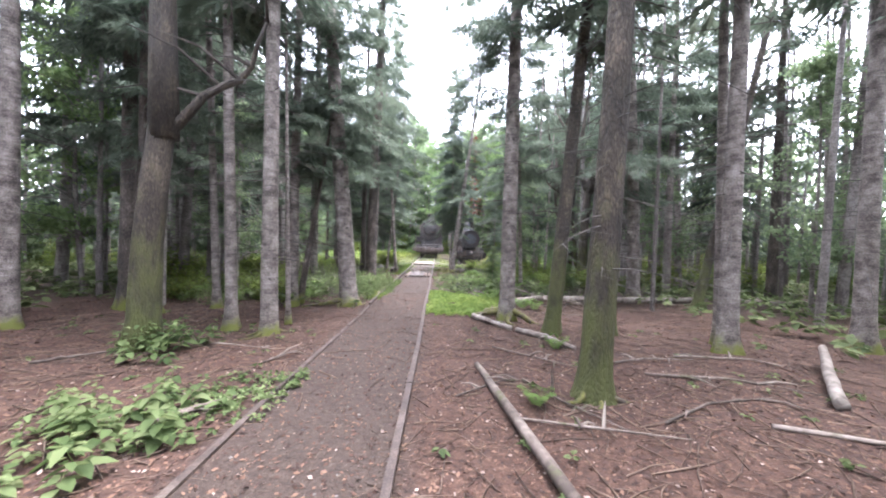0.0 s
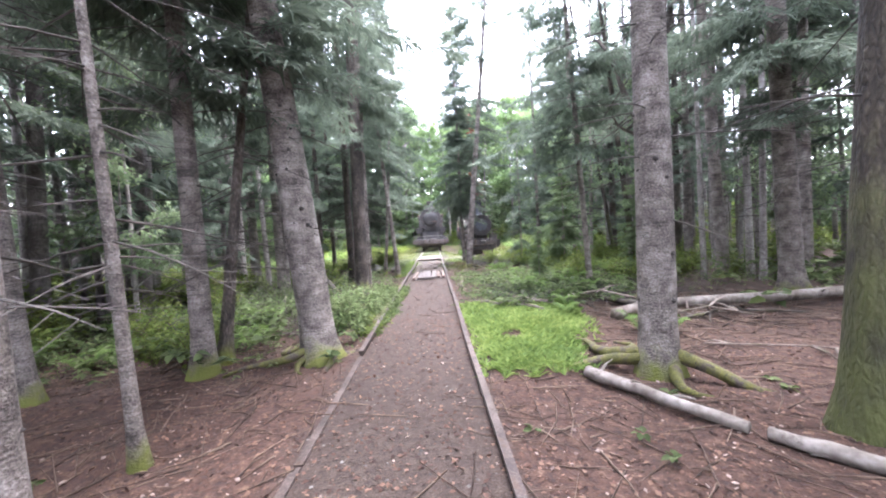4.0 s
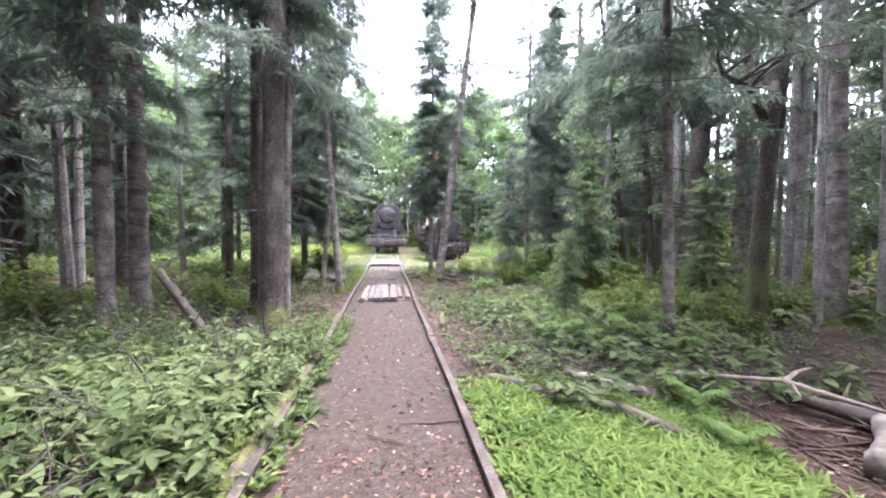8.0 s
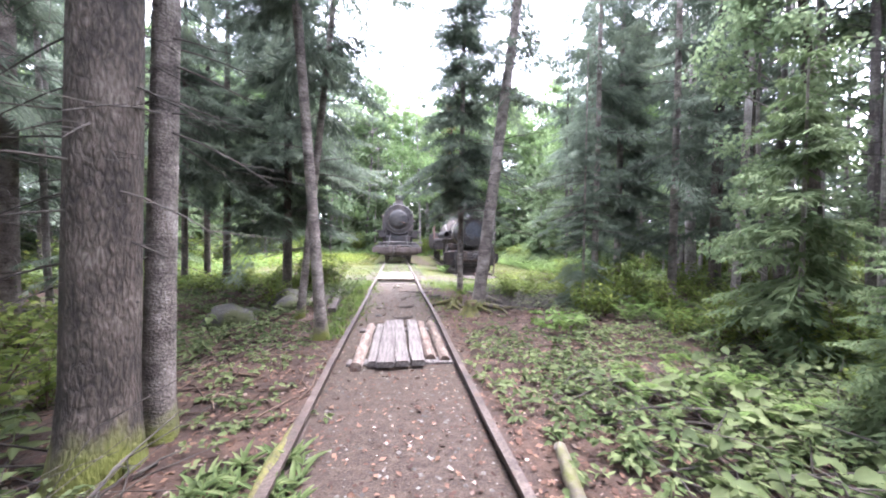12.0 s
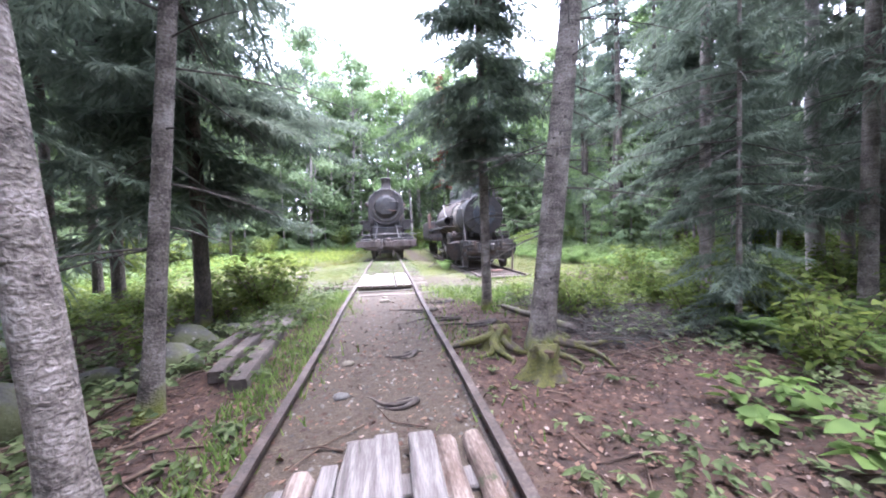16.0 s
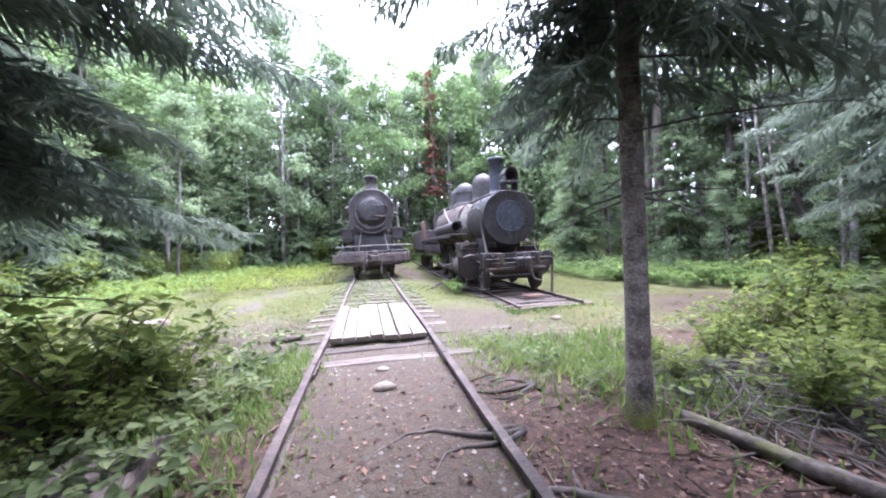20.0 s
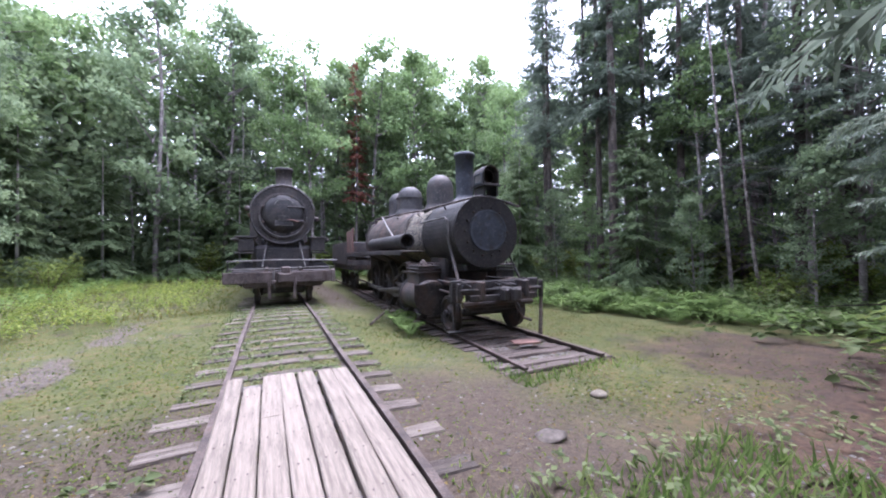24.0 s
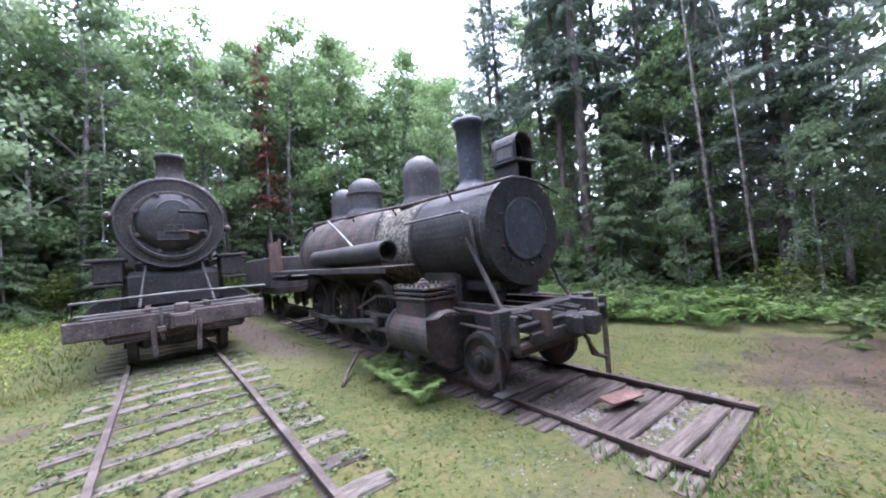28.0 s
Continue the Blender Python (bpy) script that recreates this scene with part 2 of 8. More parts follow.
plank_old = material("plank_old", [(0.047, 0.0392, 0.0355), (0.104, 0.0885, 0.081), (0.188, 0.167, 0.157)], 2, 14, stretch=(14, 0.9, 14), rough=0.92, bump=0.9, per_object=0.25)
rotten_wood = material("rotten_wood", [(0.05, 0.032, 0.024), (0.12, 0.086, 0.068), (0.23, 0.186, 0.158)], 3, 18, stretch=(4, 1, 4), rough=0.95, bump=1.0, per_object=0.2, blots=((5.0, 0.55, 0.64, (0.09, 0.05, 0.036)), (9.0, 0.6, 0.68, (0.045, 0.045, 0.02))))
rotten_tie = material("rotten_tie", [(0.026, 0.018, 0.014), (0.062, 0.047, 0.038), (0.115, 0.093, 0.078)], 2, 12, stretch=(0.9, 12, 12), rough=0.95, bump=0.6, per_object=0.25)
tie_wood = material("tie_wood", [(0.0353, 0.0274, 0.0218), (0.0763, 0.0611, 0.0498), (0.136, 0.115, 0.0946)], 2, 12, stretch=(0.9, 12, 12), rough=0.95, bump=0.9, per_object=0.35)
steel_rust = material("rail_steel", [(0.0245, 0.0179, 0.0155), (0.0594, 0.0431, 0.0359), (0.118, 0.093, 0.0772)], 4, 50, rough=0.68, metal=0.35, bump=0.5, blots=((9.0, 0.56, 0.66, (0.07, 0.045, 0.032)),))
loco_black = material("loco_black", [(0.0079, 0.0076, 0.0084), (0.0169, 0.0158, 0.0169), (0.0394, 0.036, 0.0355)], 2.2, 30, rough=0.6, metal=0.25, bump=0.35, dist=0.01, blots=((1.6, 0.52, 0.68, (0.04, 0.029, 0.024)), (8.0, 0.55, 0.66, (0.038, 0.031, 0.027)), (22.0, 0.57, 0.66, (0.08, 0.068, 0.058))))
loco_dark = material("loco_dark_rust", [(0.0144, 0.0128, 0.0128), (0.032, 0.028, 0.0272), (0.068, 0.0576, 0.0528)], 2.6, 26, rough=0.75, metal=0.2, bump=0.5, dist=0.012, blots=((2.4, 0.5, 0.64, (0.07, 0.045, 0.034)), (26.0, 0.6, 0.68, (0.12, 0.1, 0.085))))
loco_boiler = material("loco_boiler", [(0.016, 0.014, 0.013), (0.038, 0.03, 0.027), (0.085, 0.066, 0.056)], 2.4, 26, rough=0.75, metal=0.2, bump=0.5, dist=0.012, blots=((2.0, 0.5, 0.62, (0.08, 0.052, 0.04)), (20.0, 0.58, 0.66, (0.2, 0.175, 0.145))))
grass_lush = material("grass_lush", [(0.065, 0.108, 0.0237), (0.111, 0.167, 0.0387), (0.176, 0.215, 0.0698)], 0.5, 4, rough=0.6, bump=0, leaf=0.5, island=0.4)
loco_grey = material("loco_grey_plate", [(0.024, 0.028, 0.037), (0.038, 0.043, 0.056), (0.058, 0.065, 0.082)], 2, 20, rough=0.5, metal=0.2, bump=0.2, blots=((5.0, 0.5, 0.64, (0.03, 0.027, 0.027)), (16.0, 0.56, 0.66, (0.09, 0.095, 0.105))))
loco_soot = material("loco_soot", [(0.007, 0.0065, 0.007), (0.019, 0.0165, 0.0165), (0.042, 0.035, 0.033)], 2.4, 28, rough=0.7, metal=0.2, bump=0.5, dist=0.012, blots=((2.2, 0.5, 0.66, (0.045, 0.032, 0.027)), (9.0, 0.54, 0.66, (0.05, 0.042, 0.036)), (24.0, 0.56, 0.66, (0.1, 0.084, 0.072))))
loco_rust = material("loco_red_rust", [(0.05, 0.03, 0.025), (0.105, 0.056, 0.043), (0.18, 0.105, 0.082)], 2.2, 22, rough=0.9, bump=0.5)
loco_beam = material("beam_rust", [(0.035, 0.026, 0.024), (0.075, 0.057, 0.052), (0.13, 0.106, 0.098)], 2.5, 25, rough=0.85, metal=0.1, bump=0.5, blots=((3.0, 0.54, 0.66, (0.05, 0.032, 0.026)), (20.0, 0.6, 0.68, (0.2, 0.17, 0.15))))
bare_steel = material("bare_steel", [(0.0465, 0.0422, 0.0403), (0.0992, 0.0918, 0.0868), (0.18, 0.171, 0.164)], 3, 40, rough=0.5, metal=0.5, bump=0.2)
lagging = material("boiler_lagging", [(0.03, 0.028, 0.027), (0.07, 0.063, 0.056), (0.19, 0.172, 0.14)], 2.5, 14, rough=0.95, bump=0.8, blots=((16.0, 0.5, 0.58, (0.24, 0.21, 0.155)), (3.0, 0.54, 0.64, (0.05, 0.035, 0.028))))
mossy_stone = material("mossy_stone", [(0.03, 0.0276, 0.0252), (0.06, 0.0558, 0.0516), (0.102, 0.096, 0.09)], 4, 30, bump=0.7, blots=((2.2, 0.46, 0.56, (0.055, 0.06, 0.02)), (14.0, 0.6, 0.68, (0.2, 0.19, 0.175))))
stone_mat = material("stone", [(0.0469, 0.0435, 0.0402), (0.09, 0.084, 0.0786), (0.14, 0.134, 0.127)], 4, 30, bump=0.6, per_object=0.25)
sunk_stone = material("sunk_stone", [(0.035, 0.028, 0.022), (0.07, 0.058, 0.047), (0.11, 0.095, 0.08)], 4, 30, rough=0.95, bump=0.5)
pale_stone = material("pale_stone", [(0.0799, 0.0673, 0.0501), (0.123, 0.105, 0.0786), (0.166, 0.144, 0.111)], 4, 30, bump=0.5)
knot_mat = material("knots", [(0.014, 0.011, 0.009), (0.032, 0.025, 0.021), (0.07, 0.058, 0.05)], 4, 30, bump=0.5)
pebble_mat = material("pebbles", [(0.0272, 0.0238, 0.0206), (0.0626, 0.0543, 0.0478), (0.126, 0.116, 0.106)], 3, 30, bump=0.2, island=0.5)


def ground_material():
    m = bpy.data.materials.new("forest_ground")
    m.use_nodes = True
    t = m.node_tree
    b = t.nodes["Principled BSDF"]
    b.inputs["Roughness"].default_value = 0.95
    geo = t.nodes.new("ShaderNodeNewGeometry")
    sep = t.nodes.new("ShaderNodeSeparateXYZ")
    t.links.new(geo.outputs["Position"], sep.inputs[0])

    def noise_node(s, d=6):
        n = t.nodes.new("ShaderNodeTexNoise")
        n.inputs["Scale"].default_value, n.inputs["Detail"].default_value = s, d
        t.links.new(geo.outputs["Position"], n.inputs["Vector"])
        return n.outputs[0]

    def ramp(val, cols, lo=0.3, hi=0.7):
        r = t.nodes.new("ShaderNodeValToRGB")
        e = r.color_ramp.elements
        e[0].position, e[1].position = lo, hi
        e[0].color, e[1].color = (*cols[0], 1), (*cols[-1], 1)
        for i, c in enumerate(cols[1:-1]):
            e.new(lo + (hi - lo) * (i + 1) / (len(cols) - 1)).color = (*c, 1)
        t.links.new(val, r.inputs[0])
        return r.outputs[0]

    def calc(op, a, c, k=None):
        n = t.nodes.new("ShaderNodeMath")
        n.operation = op
        for i, v in enumerate((a, c, k)):
            if v is None:
                continue
            if isinstance(v, (int, float)):
                n.inputs[i].default_value = v
            else:
                t.links.new(v, n.inputs[i])
        return n.outputs[0]

    def smooth(val, lo, hi):
        r = t.nodes.new("ShaderNodeMapRange")
        r.interpolation_type = "SMOOTHSTEP"
        r.inputs[1].default_value, r.inputs[2].default_value = lo, hi
        t.links.new(val, r.inputs[0])
        return r.outputs[0]

    def mix(f, a, c):
        n = t.nodes.new("ShaderNodeMix")
        n.data_type = "RGBA"
        t.links.new(f, n.inputs[0])
        t.links.new(a, n.inputs[6])
        t.links.new(c, n.inputs[7])
        return n.outputs[2]

    big, mid, fine, grit = noise_node(0.35), noise_node(2.2), noise_node(14), noise_node(60, 3)
    wob = calc("MULTIPLY_ADD", mid, 1.6, -0.8)
    litter = ramp(calc("MULTIPLY_ADD", fine, 0.6, calc("MULTIPLY", grit, 0.4)), [(0.0118, 0.005, 0.00303), (0.0338, 0.0147, 0.00825), (0.0557, 0.0262, 0.0151), (0.105, 0.0641, 0.0413)], 0.33, 0.68)
    path = ramp(calc("MULTIPLY_ADD", fine, 0.45, calc("MULTIPLY", grit, 0.55)), [(0.012, 0.00693, 0.00471), (0.0254, 0.0152, 0.0102), (0.0412, 0.0268, 0.0186), (0.0757, 0.0587, 0.0449)], 0.33, 0.68)
    gravel = ramp(calc("MULTIPLY_ADD", fine, 0.35, calc("MULTIPLY", grit, 0.65)), [(0.0158, 0.0103, 0.0057), (0.0318, 0.0211, 0.0122), (0.0494, 0.0348, 0.0208), (0.0832, 0.065, 0.0411)], 0.33, 0.68)
    soil = ramp(calc("MULTIPLY_ADD", fine, 0.5, calc("MULTIPLY", mid, 0.5)), [(0.0128, 0.00607, 0.00375), (0.0333, 0.017, 0.0099), (0.062, 0.0337, 0.0205)], 0.33, 0.65)
    turf = ramp(calc("MULTIPLY_ADD", fine, 0.5, calc("MULTIPLY", mid, 0.5)), [(0.0243, 0.0337, 0.00466), (0.0502, 0.056, 0.0078), (0.0769, 0.06, 0.0186)], 0.35, 0.65)
    stones = ramp(calc("MULTIPLY_ADD", fine, 0.45, calc("MULTIPLY", grit, 0.55)), [(0.026, 0.0198, 0.0137), (0.0624, 0.0495, 0.0364), (0.104, 0.0867, 0.0683)], 0.33, 0.68)
    ax = calc("ADD", calc("ABSOLUTE", sep.outputs[0], 0), calc("MULTIPLY", wob, 0.3))
    along = calc("ADD", sep.outputs[1], wob)
    # dark soil under the greenery from ten metres on
    colour = mix(calc("MULTIPLY", smooth(calc("ADD", along, calc("MULTIPLY", big, 4)), 12.0, 16.0), smooth(along, 22.5, 20.5)), litter, soil)
    # turf in the clearing, worn to gravel around the track
    colour = mix(smooth(along, 27.0, 30.0), colour, turf)
    # thin, bare and mossy-brown spots in the turf
    thin = calc("MULTIPLY", smooth(calc("MULTIPLY_ADD", noise_node(0.75), 0.75, calc("MULTIPLY", mid, 0.25)), 0.59, 0.66), smooth(along, 29.0, 31.0))
    colour = mix(thin, colour, gravel)
    worn = calc("MULTIPLY", smooth(calc("MULTIPLY_ADD", big, 3.0, calc("MULTIPLY", calc("ABSOLUTE", calc("ADD", sep.outputs[1], -28.6), 0), -0.6)), -0.6, 0.6), smooth(calc("ADD", ax, calc("MULTIPLY", big, 3.0)), 5.6, 3.4))
    colour = mix(worn, colour, gravel)
    # a stony strip on one side and a bare brown spread on the other
    rough_edge = calc("MULTIPLY_ADD", noise_node(1.1), 2.4, -1.2)
    stony = calc("MULTIPLY", smooth(calc("ADD", calc("ABSOLUTE", calc("ADD", sep.outputs[0], 3.2), 0), rough_edge), 0.25, 0.0), calc("MULTIPLY", smooth(along, 30.5, 31.5), smooth(along, 38.5, 37.0)))
    brown = calc("MULTIPLY", smooth(calc("ADD", calc("ABSOLUTE", calc("ADD", sep.outputs[0], -7.2), 0), rough_edge), 1.9, 1.3), smooth(calc("ABSOLUTE", calc("ADD", along, -29.3), 0), 1.9, 1.2))
    colour = mix(stony, colour, stones)
    colour = mix(calc("MULTIPLY", brown, 0.85), colour, soil)
    between = calc("MULTIPLY", smooth(calc("ADD", calc("ABSOLUTE", calc("ADD", sep.outputs[0], -1.95), 0), calc("MULTIPLY", wob, 0.3)), 0.65, 0.35), smooth(along, 36.0, 38.5))
    colour = mix(between, colour, gravel)
    trackbed = mix(smooth(along, 17.0, 21.0), path, gravel)
    colour = mix(calc("MULTIPLY", smooth(ax, 1.05, 0.65), smooth(along, 29.5, 27.5)), colour, trackbed)
    t.links.new(colour, b.inputs["Base Color"])
    bp = t.nodes.new("ShaderNodeBump")
    bp.inputs["Strength"].default_value, bp.inputs["Distance"].default_value = 0.8, 0.03
    t.links.new(calc("MULTIPLY_ADD", fine, 0.6, calc("MULTIPLY", grit, 0.4)), bp.inputs["Height"])
    t.links.new(bp.outputs[0], b.inputs["Normal"])
    return m


ground_mat = ground_material()


# ---- mesh helpers ----
def part(name, bm, mat, parent=None, label="", smooth=False):
    me = bpy.data.meshes.new(name)
    if smooth:
        for f in bm.faces:
            f.smooth = True
    bm.to_mesh(me)
    bm.free()
    me.materials.append(mat)
    ob = new(name, me)
    if parent:
        ob.parent = parent
    if label:
        ob["label"] = label
    return ob


def box(bm, c, s, rot=None, bevel=0.0):
    m = Matrix.Translation(c) @ (rot.to_4x4() if rot else Matrix()) @ Matrix.Diagonal((*s, 1))
    r = bmesh.ops.create_cube(bm, size=1.0, matrix=m)
    if bevel:
        es = list({e for v in r["verts"] for e in v.link_edges})
        bmesh.ops.bevel(bm, geom=es, offset=bevel, segments=1, affect="EDGES")
    return bm


def tube(bm, pts, radii, seg=8, close=True, rough=0.0, squash=1.0):
    """A tapering tube through points."""
    pts = [Vector(p) for p in pts]
    rings = []
    for i, p in enumerate(pts):
        d = (pts[min(i + 1, len(pts) - 1)] - pts[max(i - 1, 0)]).normalized()
        u = d.cross(Vector((0, 0, 1)) if abs(d.z) < 0.9 else Vector((0, 1, 0))).normalized()
        v = d.cross(u)
        r = radii[i] if isinstance(radii, (list, tuple)) else radii
        ring = []
        for k in range(seg):
            a = 2 * math.pi * k / seg
            rr = r * (1 + rough * (random.random() - 0.5))
            ring.append(bm.verts.new(p + u * (rr * math.cos(a)) + v * (rr * squash * math.sin(a))))
        rings.append(ring)
    for a, b in zip(rings, rings[1:]):
        for k in range(seg):
            bm.faces.new((a[k], a[(k + 1) % seg], b[(k + 1) % seg], b[k]))
    if close:
        bm.faces.new(rings[0][::-1])
        bm.faces.new(rings[-1])
    bmesh.ops.recalc_face_normals(bm, faces=bm.faces)
    return bm


def lathe(bm, profile, origin, axis, seg=32):
    """Turns (distance along the axis, radius) rows round an axis."""
    o, d = Vector(origin), Vector(axis).normalized()
    u = d.cross(Vector((0, 0, 1)) if abs(d.z) < 0.9 else Vector((0, 1, 0))).normalized()
    v = d.cross(u)
    rings = []
    for s, r in profile:
        if r < 1e-5:
            rings.append([bm.verts.new(o + d * s)])
        else:
            rings.append([bm.verts.new(o + d * s + u * r * math.cos(2 * math.pi * k / seg) + v * r * math.sin(2 * math.pi * k / seg)) for k in range(seg)])
    for a, b in zip(rings, rings[1:]):
        for k in range(seg):
            k2 = (k + 1) % seg
            if len(a) == 1 and len(b) > 1:
                bm.faces.new((a[0], b[k], b[k2]))
            elif len(b) == 1 and len(a) > 1:
                bm.faces.new((a[k], b[0], a[k2]))
            elif len(a) > 1:
                bm.faces.new((a[k], b[k], b[k2], a[k2]))
    bmesh.ops.recalc_face_normals(bm, faces=bm.faces)
    return bm


def soup(name, verts, faces, mat, parent=None, label="", smooth=False):
    """A mesh out of arrays of vertices and same-sized faces."""
    me = bpy.data.meshes.new(name)
    verts, faces = np.asarray(verts, dtype=np.float32), np.asarray(faces, dtype=np.int32)
    n, k = faces.shape
    me.vertices.add(len(verts))
    me.vertices.foreach_set("co", verts.ravel())
    me.loops.add(n * k)
    me.loops.foreach_set("vertex_index", faces.ravel())
    me.polygons.add(n)
    me.polygons.foreach_set("loop_start", np.arange(0, n * k, k, dtype=np.int32))
    me.polygons.foreach_set("loop_total", np.full(n, k, dtype=np.int32))
    me.update(calc_edges=True)
    me.materials.append(mat)
    if mat is None:
        return me
    ob = new(name, me)
    if parent:
        ob.parent = parent
    if label:
        ob["label"] = label
    return ob


def blades(base, direction, normal, length, width):
    """Kite-shaped leaves: arrays of base points, directions, side vectors, lengths and widths."""
    side = np.cross(direction, normal)
    side /= np.linalg.norm(side, axis=1, keepdims=True) + 1e-9
    L, Wd = length[:, None], width[:, None]
    v = np.empty((len(base), 4, 3))
    v[:, 0] = base
    v[:, 1] = base + direction * L * 0.45 + side * Wd * 0.5
    v[:, 2] = base + direction * L
    v[:, 3] = base + direction * L * 0.45 - side * Wd * 0.5
    v[:, 2] -= normal * L * 0.12
    f = np.arange(len(base) * 4).reshape(-1, 4)
    return v.reshape(-1, 3), f


def leaflets(base, direction, normal, length, width):
    """Pointed oval leaves of two halves folded along the midrib."""
    side = np.cross(direction, normal)
    side /= np.linalg.norm(side, axis=1, keepdims=True) + 1e-9
    L, Wd = length[:, None], width[:, None]
    v = np.empty((len(base), 6, 3))
    v[:, 0] = base
    v[:, 1] = base + direction * L * 0.28 + side * Wd * 0.46 + normal * Wd * 0.13
    v[:, 2] = base + direction * L * 0.66 + side * Wd * 0.36 + normal * Wd * 0.06 - normal * L * 0.05
    v[:, 3] = base + direction * L - normal * L * 0.2
    v[:, 4] = base + direction * L * 0.66 - side * Wd * 0.36 + normal * Wd * 0.06 - normal * L * 0.05
    v[:, 5] = base + direction * L * 0.28 - side * Wd * 0.46 + normal * Wd * 0.13
    o = np.arange(len(base))[:, None, None] * 6
    f = (o + np.array([[0, 1, 2, 3], [0, 3, 4, 5]])[None]).reshape(-1, 4)
    return v.reshape(-1, 3), f


def unit(a):
    return a / (np.linalg.norm(a, axis=1, keepdims=True) + 1e-9)


def sway(x, y, k=0.21):
    return math.sin(x * k * 3.1 + 1.7) * math.cos(y * k * 2.3 + 0.4) + 0.6 * math.sin(x * k * 7.3 - y * k * 5.1)


def ground_z(x, y):
    """Height of the ground."""
    side = min(1.0, max(0.0, (abs(x) - 0.8) / 1.2))
    bumps = 0.05 * sway(x, y) + 0.025 * sway(y + 3, x - 2, 0.9)
    calm = 1.0 if y < 26 else max(0.35, 1 - (y - 26) / 6)
    far = min(1.0, max(0.0, (abs(x) - 30) / 60))
    bank = -0.3 * min(1.0, max(0.0, (-x - 1.9) / 1.3)) * min(1.0, max(0.0, (y - 17.5) / 2)) * min(1.0, max(0.0, (27.5 - y) / 2))
    drop = bank - 0.1 * min(1.0, max(0.0, (x - 1.5) / 1.5)) * min(1.0, max(0.0, (y - 26) / 3))
    return side * (bumps * calm - 0.03) + drop + far * 2.0


# ---- ground ----
def steps(marks):
    out = []
    for (a, b, s) in marks:
        n = max(1, round((b - a) / s))
        out += [a + (b - a) * i / n for i in range(n)]
    return out + [marks[-1][1]]


def build_ground():
    xs = steps([(-900, -100, 160), (-100, -24, 12), (-24, -6, 0.6), (-6, 7, 0.2), (7, 24, 0.6), (24, 100, 12), (100, 900, 160)])
    ys = steps([(-900, -100, 160), (-100, -10, 12), (-10, -1, 0.8), (-1, 36, 0.2), (36, 70, 0.6), (70, 140, 12), (140, 900, 160)])
    verts = [(x, y, ground_z(x, y)) for y in ys for x in xs]
    w = len(xs)
    faces = [(j * w + i, j * w + i + 1, (j + 1) * w + i + 1, (j + 1) * w + i) for j in range(len(ys) - 1) for i in range(w - 1)]
    g = soup("ground", verts, faces, ground_mat)
    g.data.polygons.foreach_set("use_smooth", np.ones(len(faces), dtype=bool))
    return tagged(g, "forest floor of brown needle litter, gravel and mown turf", "ground", kind="structure")


build_ground()

# ---- track ----
RAIL_PROFILE = [(-0.06, 0.0), (0.06, 0.0), (0.06, 0.012), (0.012, 0.03), (0.012, 0.085), (0.035, 0.095), (0.033, 0.125), (-0.033, 0.125), (-0.035, 0.095), (-0.012, 0.085), (-0.012, 0.03), (-0.06, 0.012)]


def rail(parent, x, y0, y1, top, label):
    bm = bmesh.new()
    n = max(2, int((y1 - y0) / 1.5))
    prev = None
    for i in range(n + 1):
        y = y0 + (y1 - y0) * i / n
        dx, dz = 0.012 * math.sin(y * 0.9 + x), 0.01 * math.sin(y * 0.6 + 2 * x)
        ring = [bm.verts.new((x + px + dx, y, top - 0.125 + pz + dz)) for px, pz in RAIL_PROFILE]
        if prev:
            for k in range(len(ring)):
                bm.faces.new((prev[k], prev[(k + 1) % len(ring)], ring[(k + 1) % len(ring)], ring[k]))
        else:
            bm.faces.new(ring[::-1])
        prev = ring
    bm.faces.new(prev)
    bmesh.ops.recalc_face_normals(bm, faces=bm.faces)
    return part("rail", bm, steel_rust, parent, label)


track_1 = tagged(new("track_1"), "narrow forest railway track, old rails sunk into the path", "railway track", kind="structure")
for rx in (-0.75, 0.75):
    for a, b in ((2.2 if rx < 0 else -4.0, 8.98 if rx < 0 else 5.98), (9.0 if rx < 0 else 6.0, 11.3), (11.32, 15.98), (16.0, 27.28), (27.3, 37.0), (37.02, 58.0)):
        rail(track_1, rx, a, b, (0.018 if b < 9.5 and rx < 0 else 0.024 if b < 11.5 and rx < 0 else 0.092) if b < 17 else 0.1, "rusty worn rail with a bare top")
for jy in (6.0, 16.0, 27.3):
    for rx in (-0.75, 0.75):
        bm = bmesh.new()
        box(bm, (rx - 0.03 if rx > 0 else rx + 0.03, jy, 0.045), (0.02, 0.55, 0.05), bevel=0.004)
        for k in range(4):
            lathe(bm, [(0, 0.014), (0.014, 0.014), (0.018, 0.0)], (rx - 0.04 if rx > 0 else rx + 0.04, jy - 0.2 + 0.13 * k, 0.05), (-1 if rx > 0 else 1, 0, 0), 6)
        part("joint_bar", bm, steel_rust, track_1)


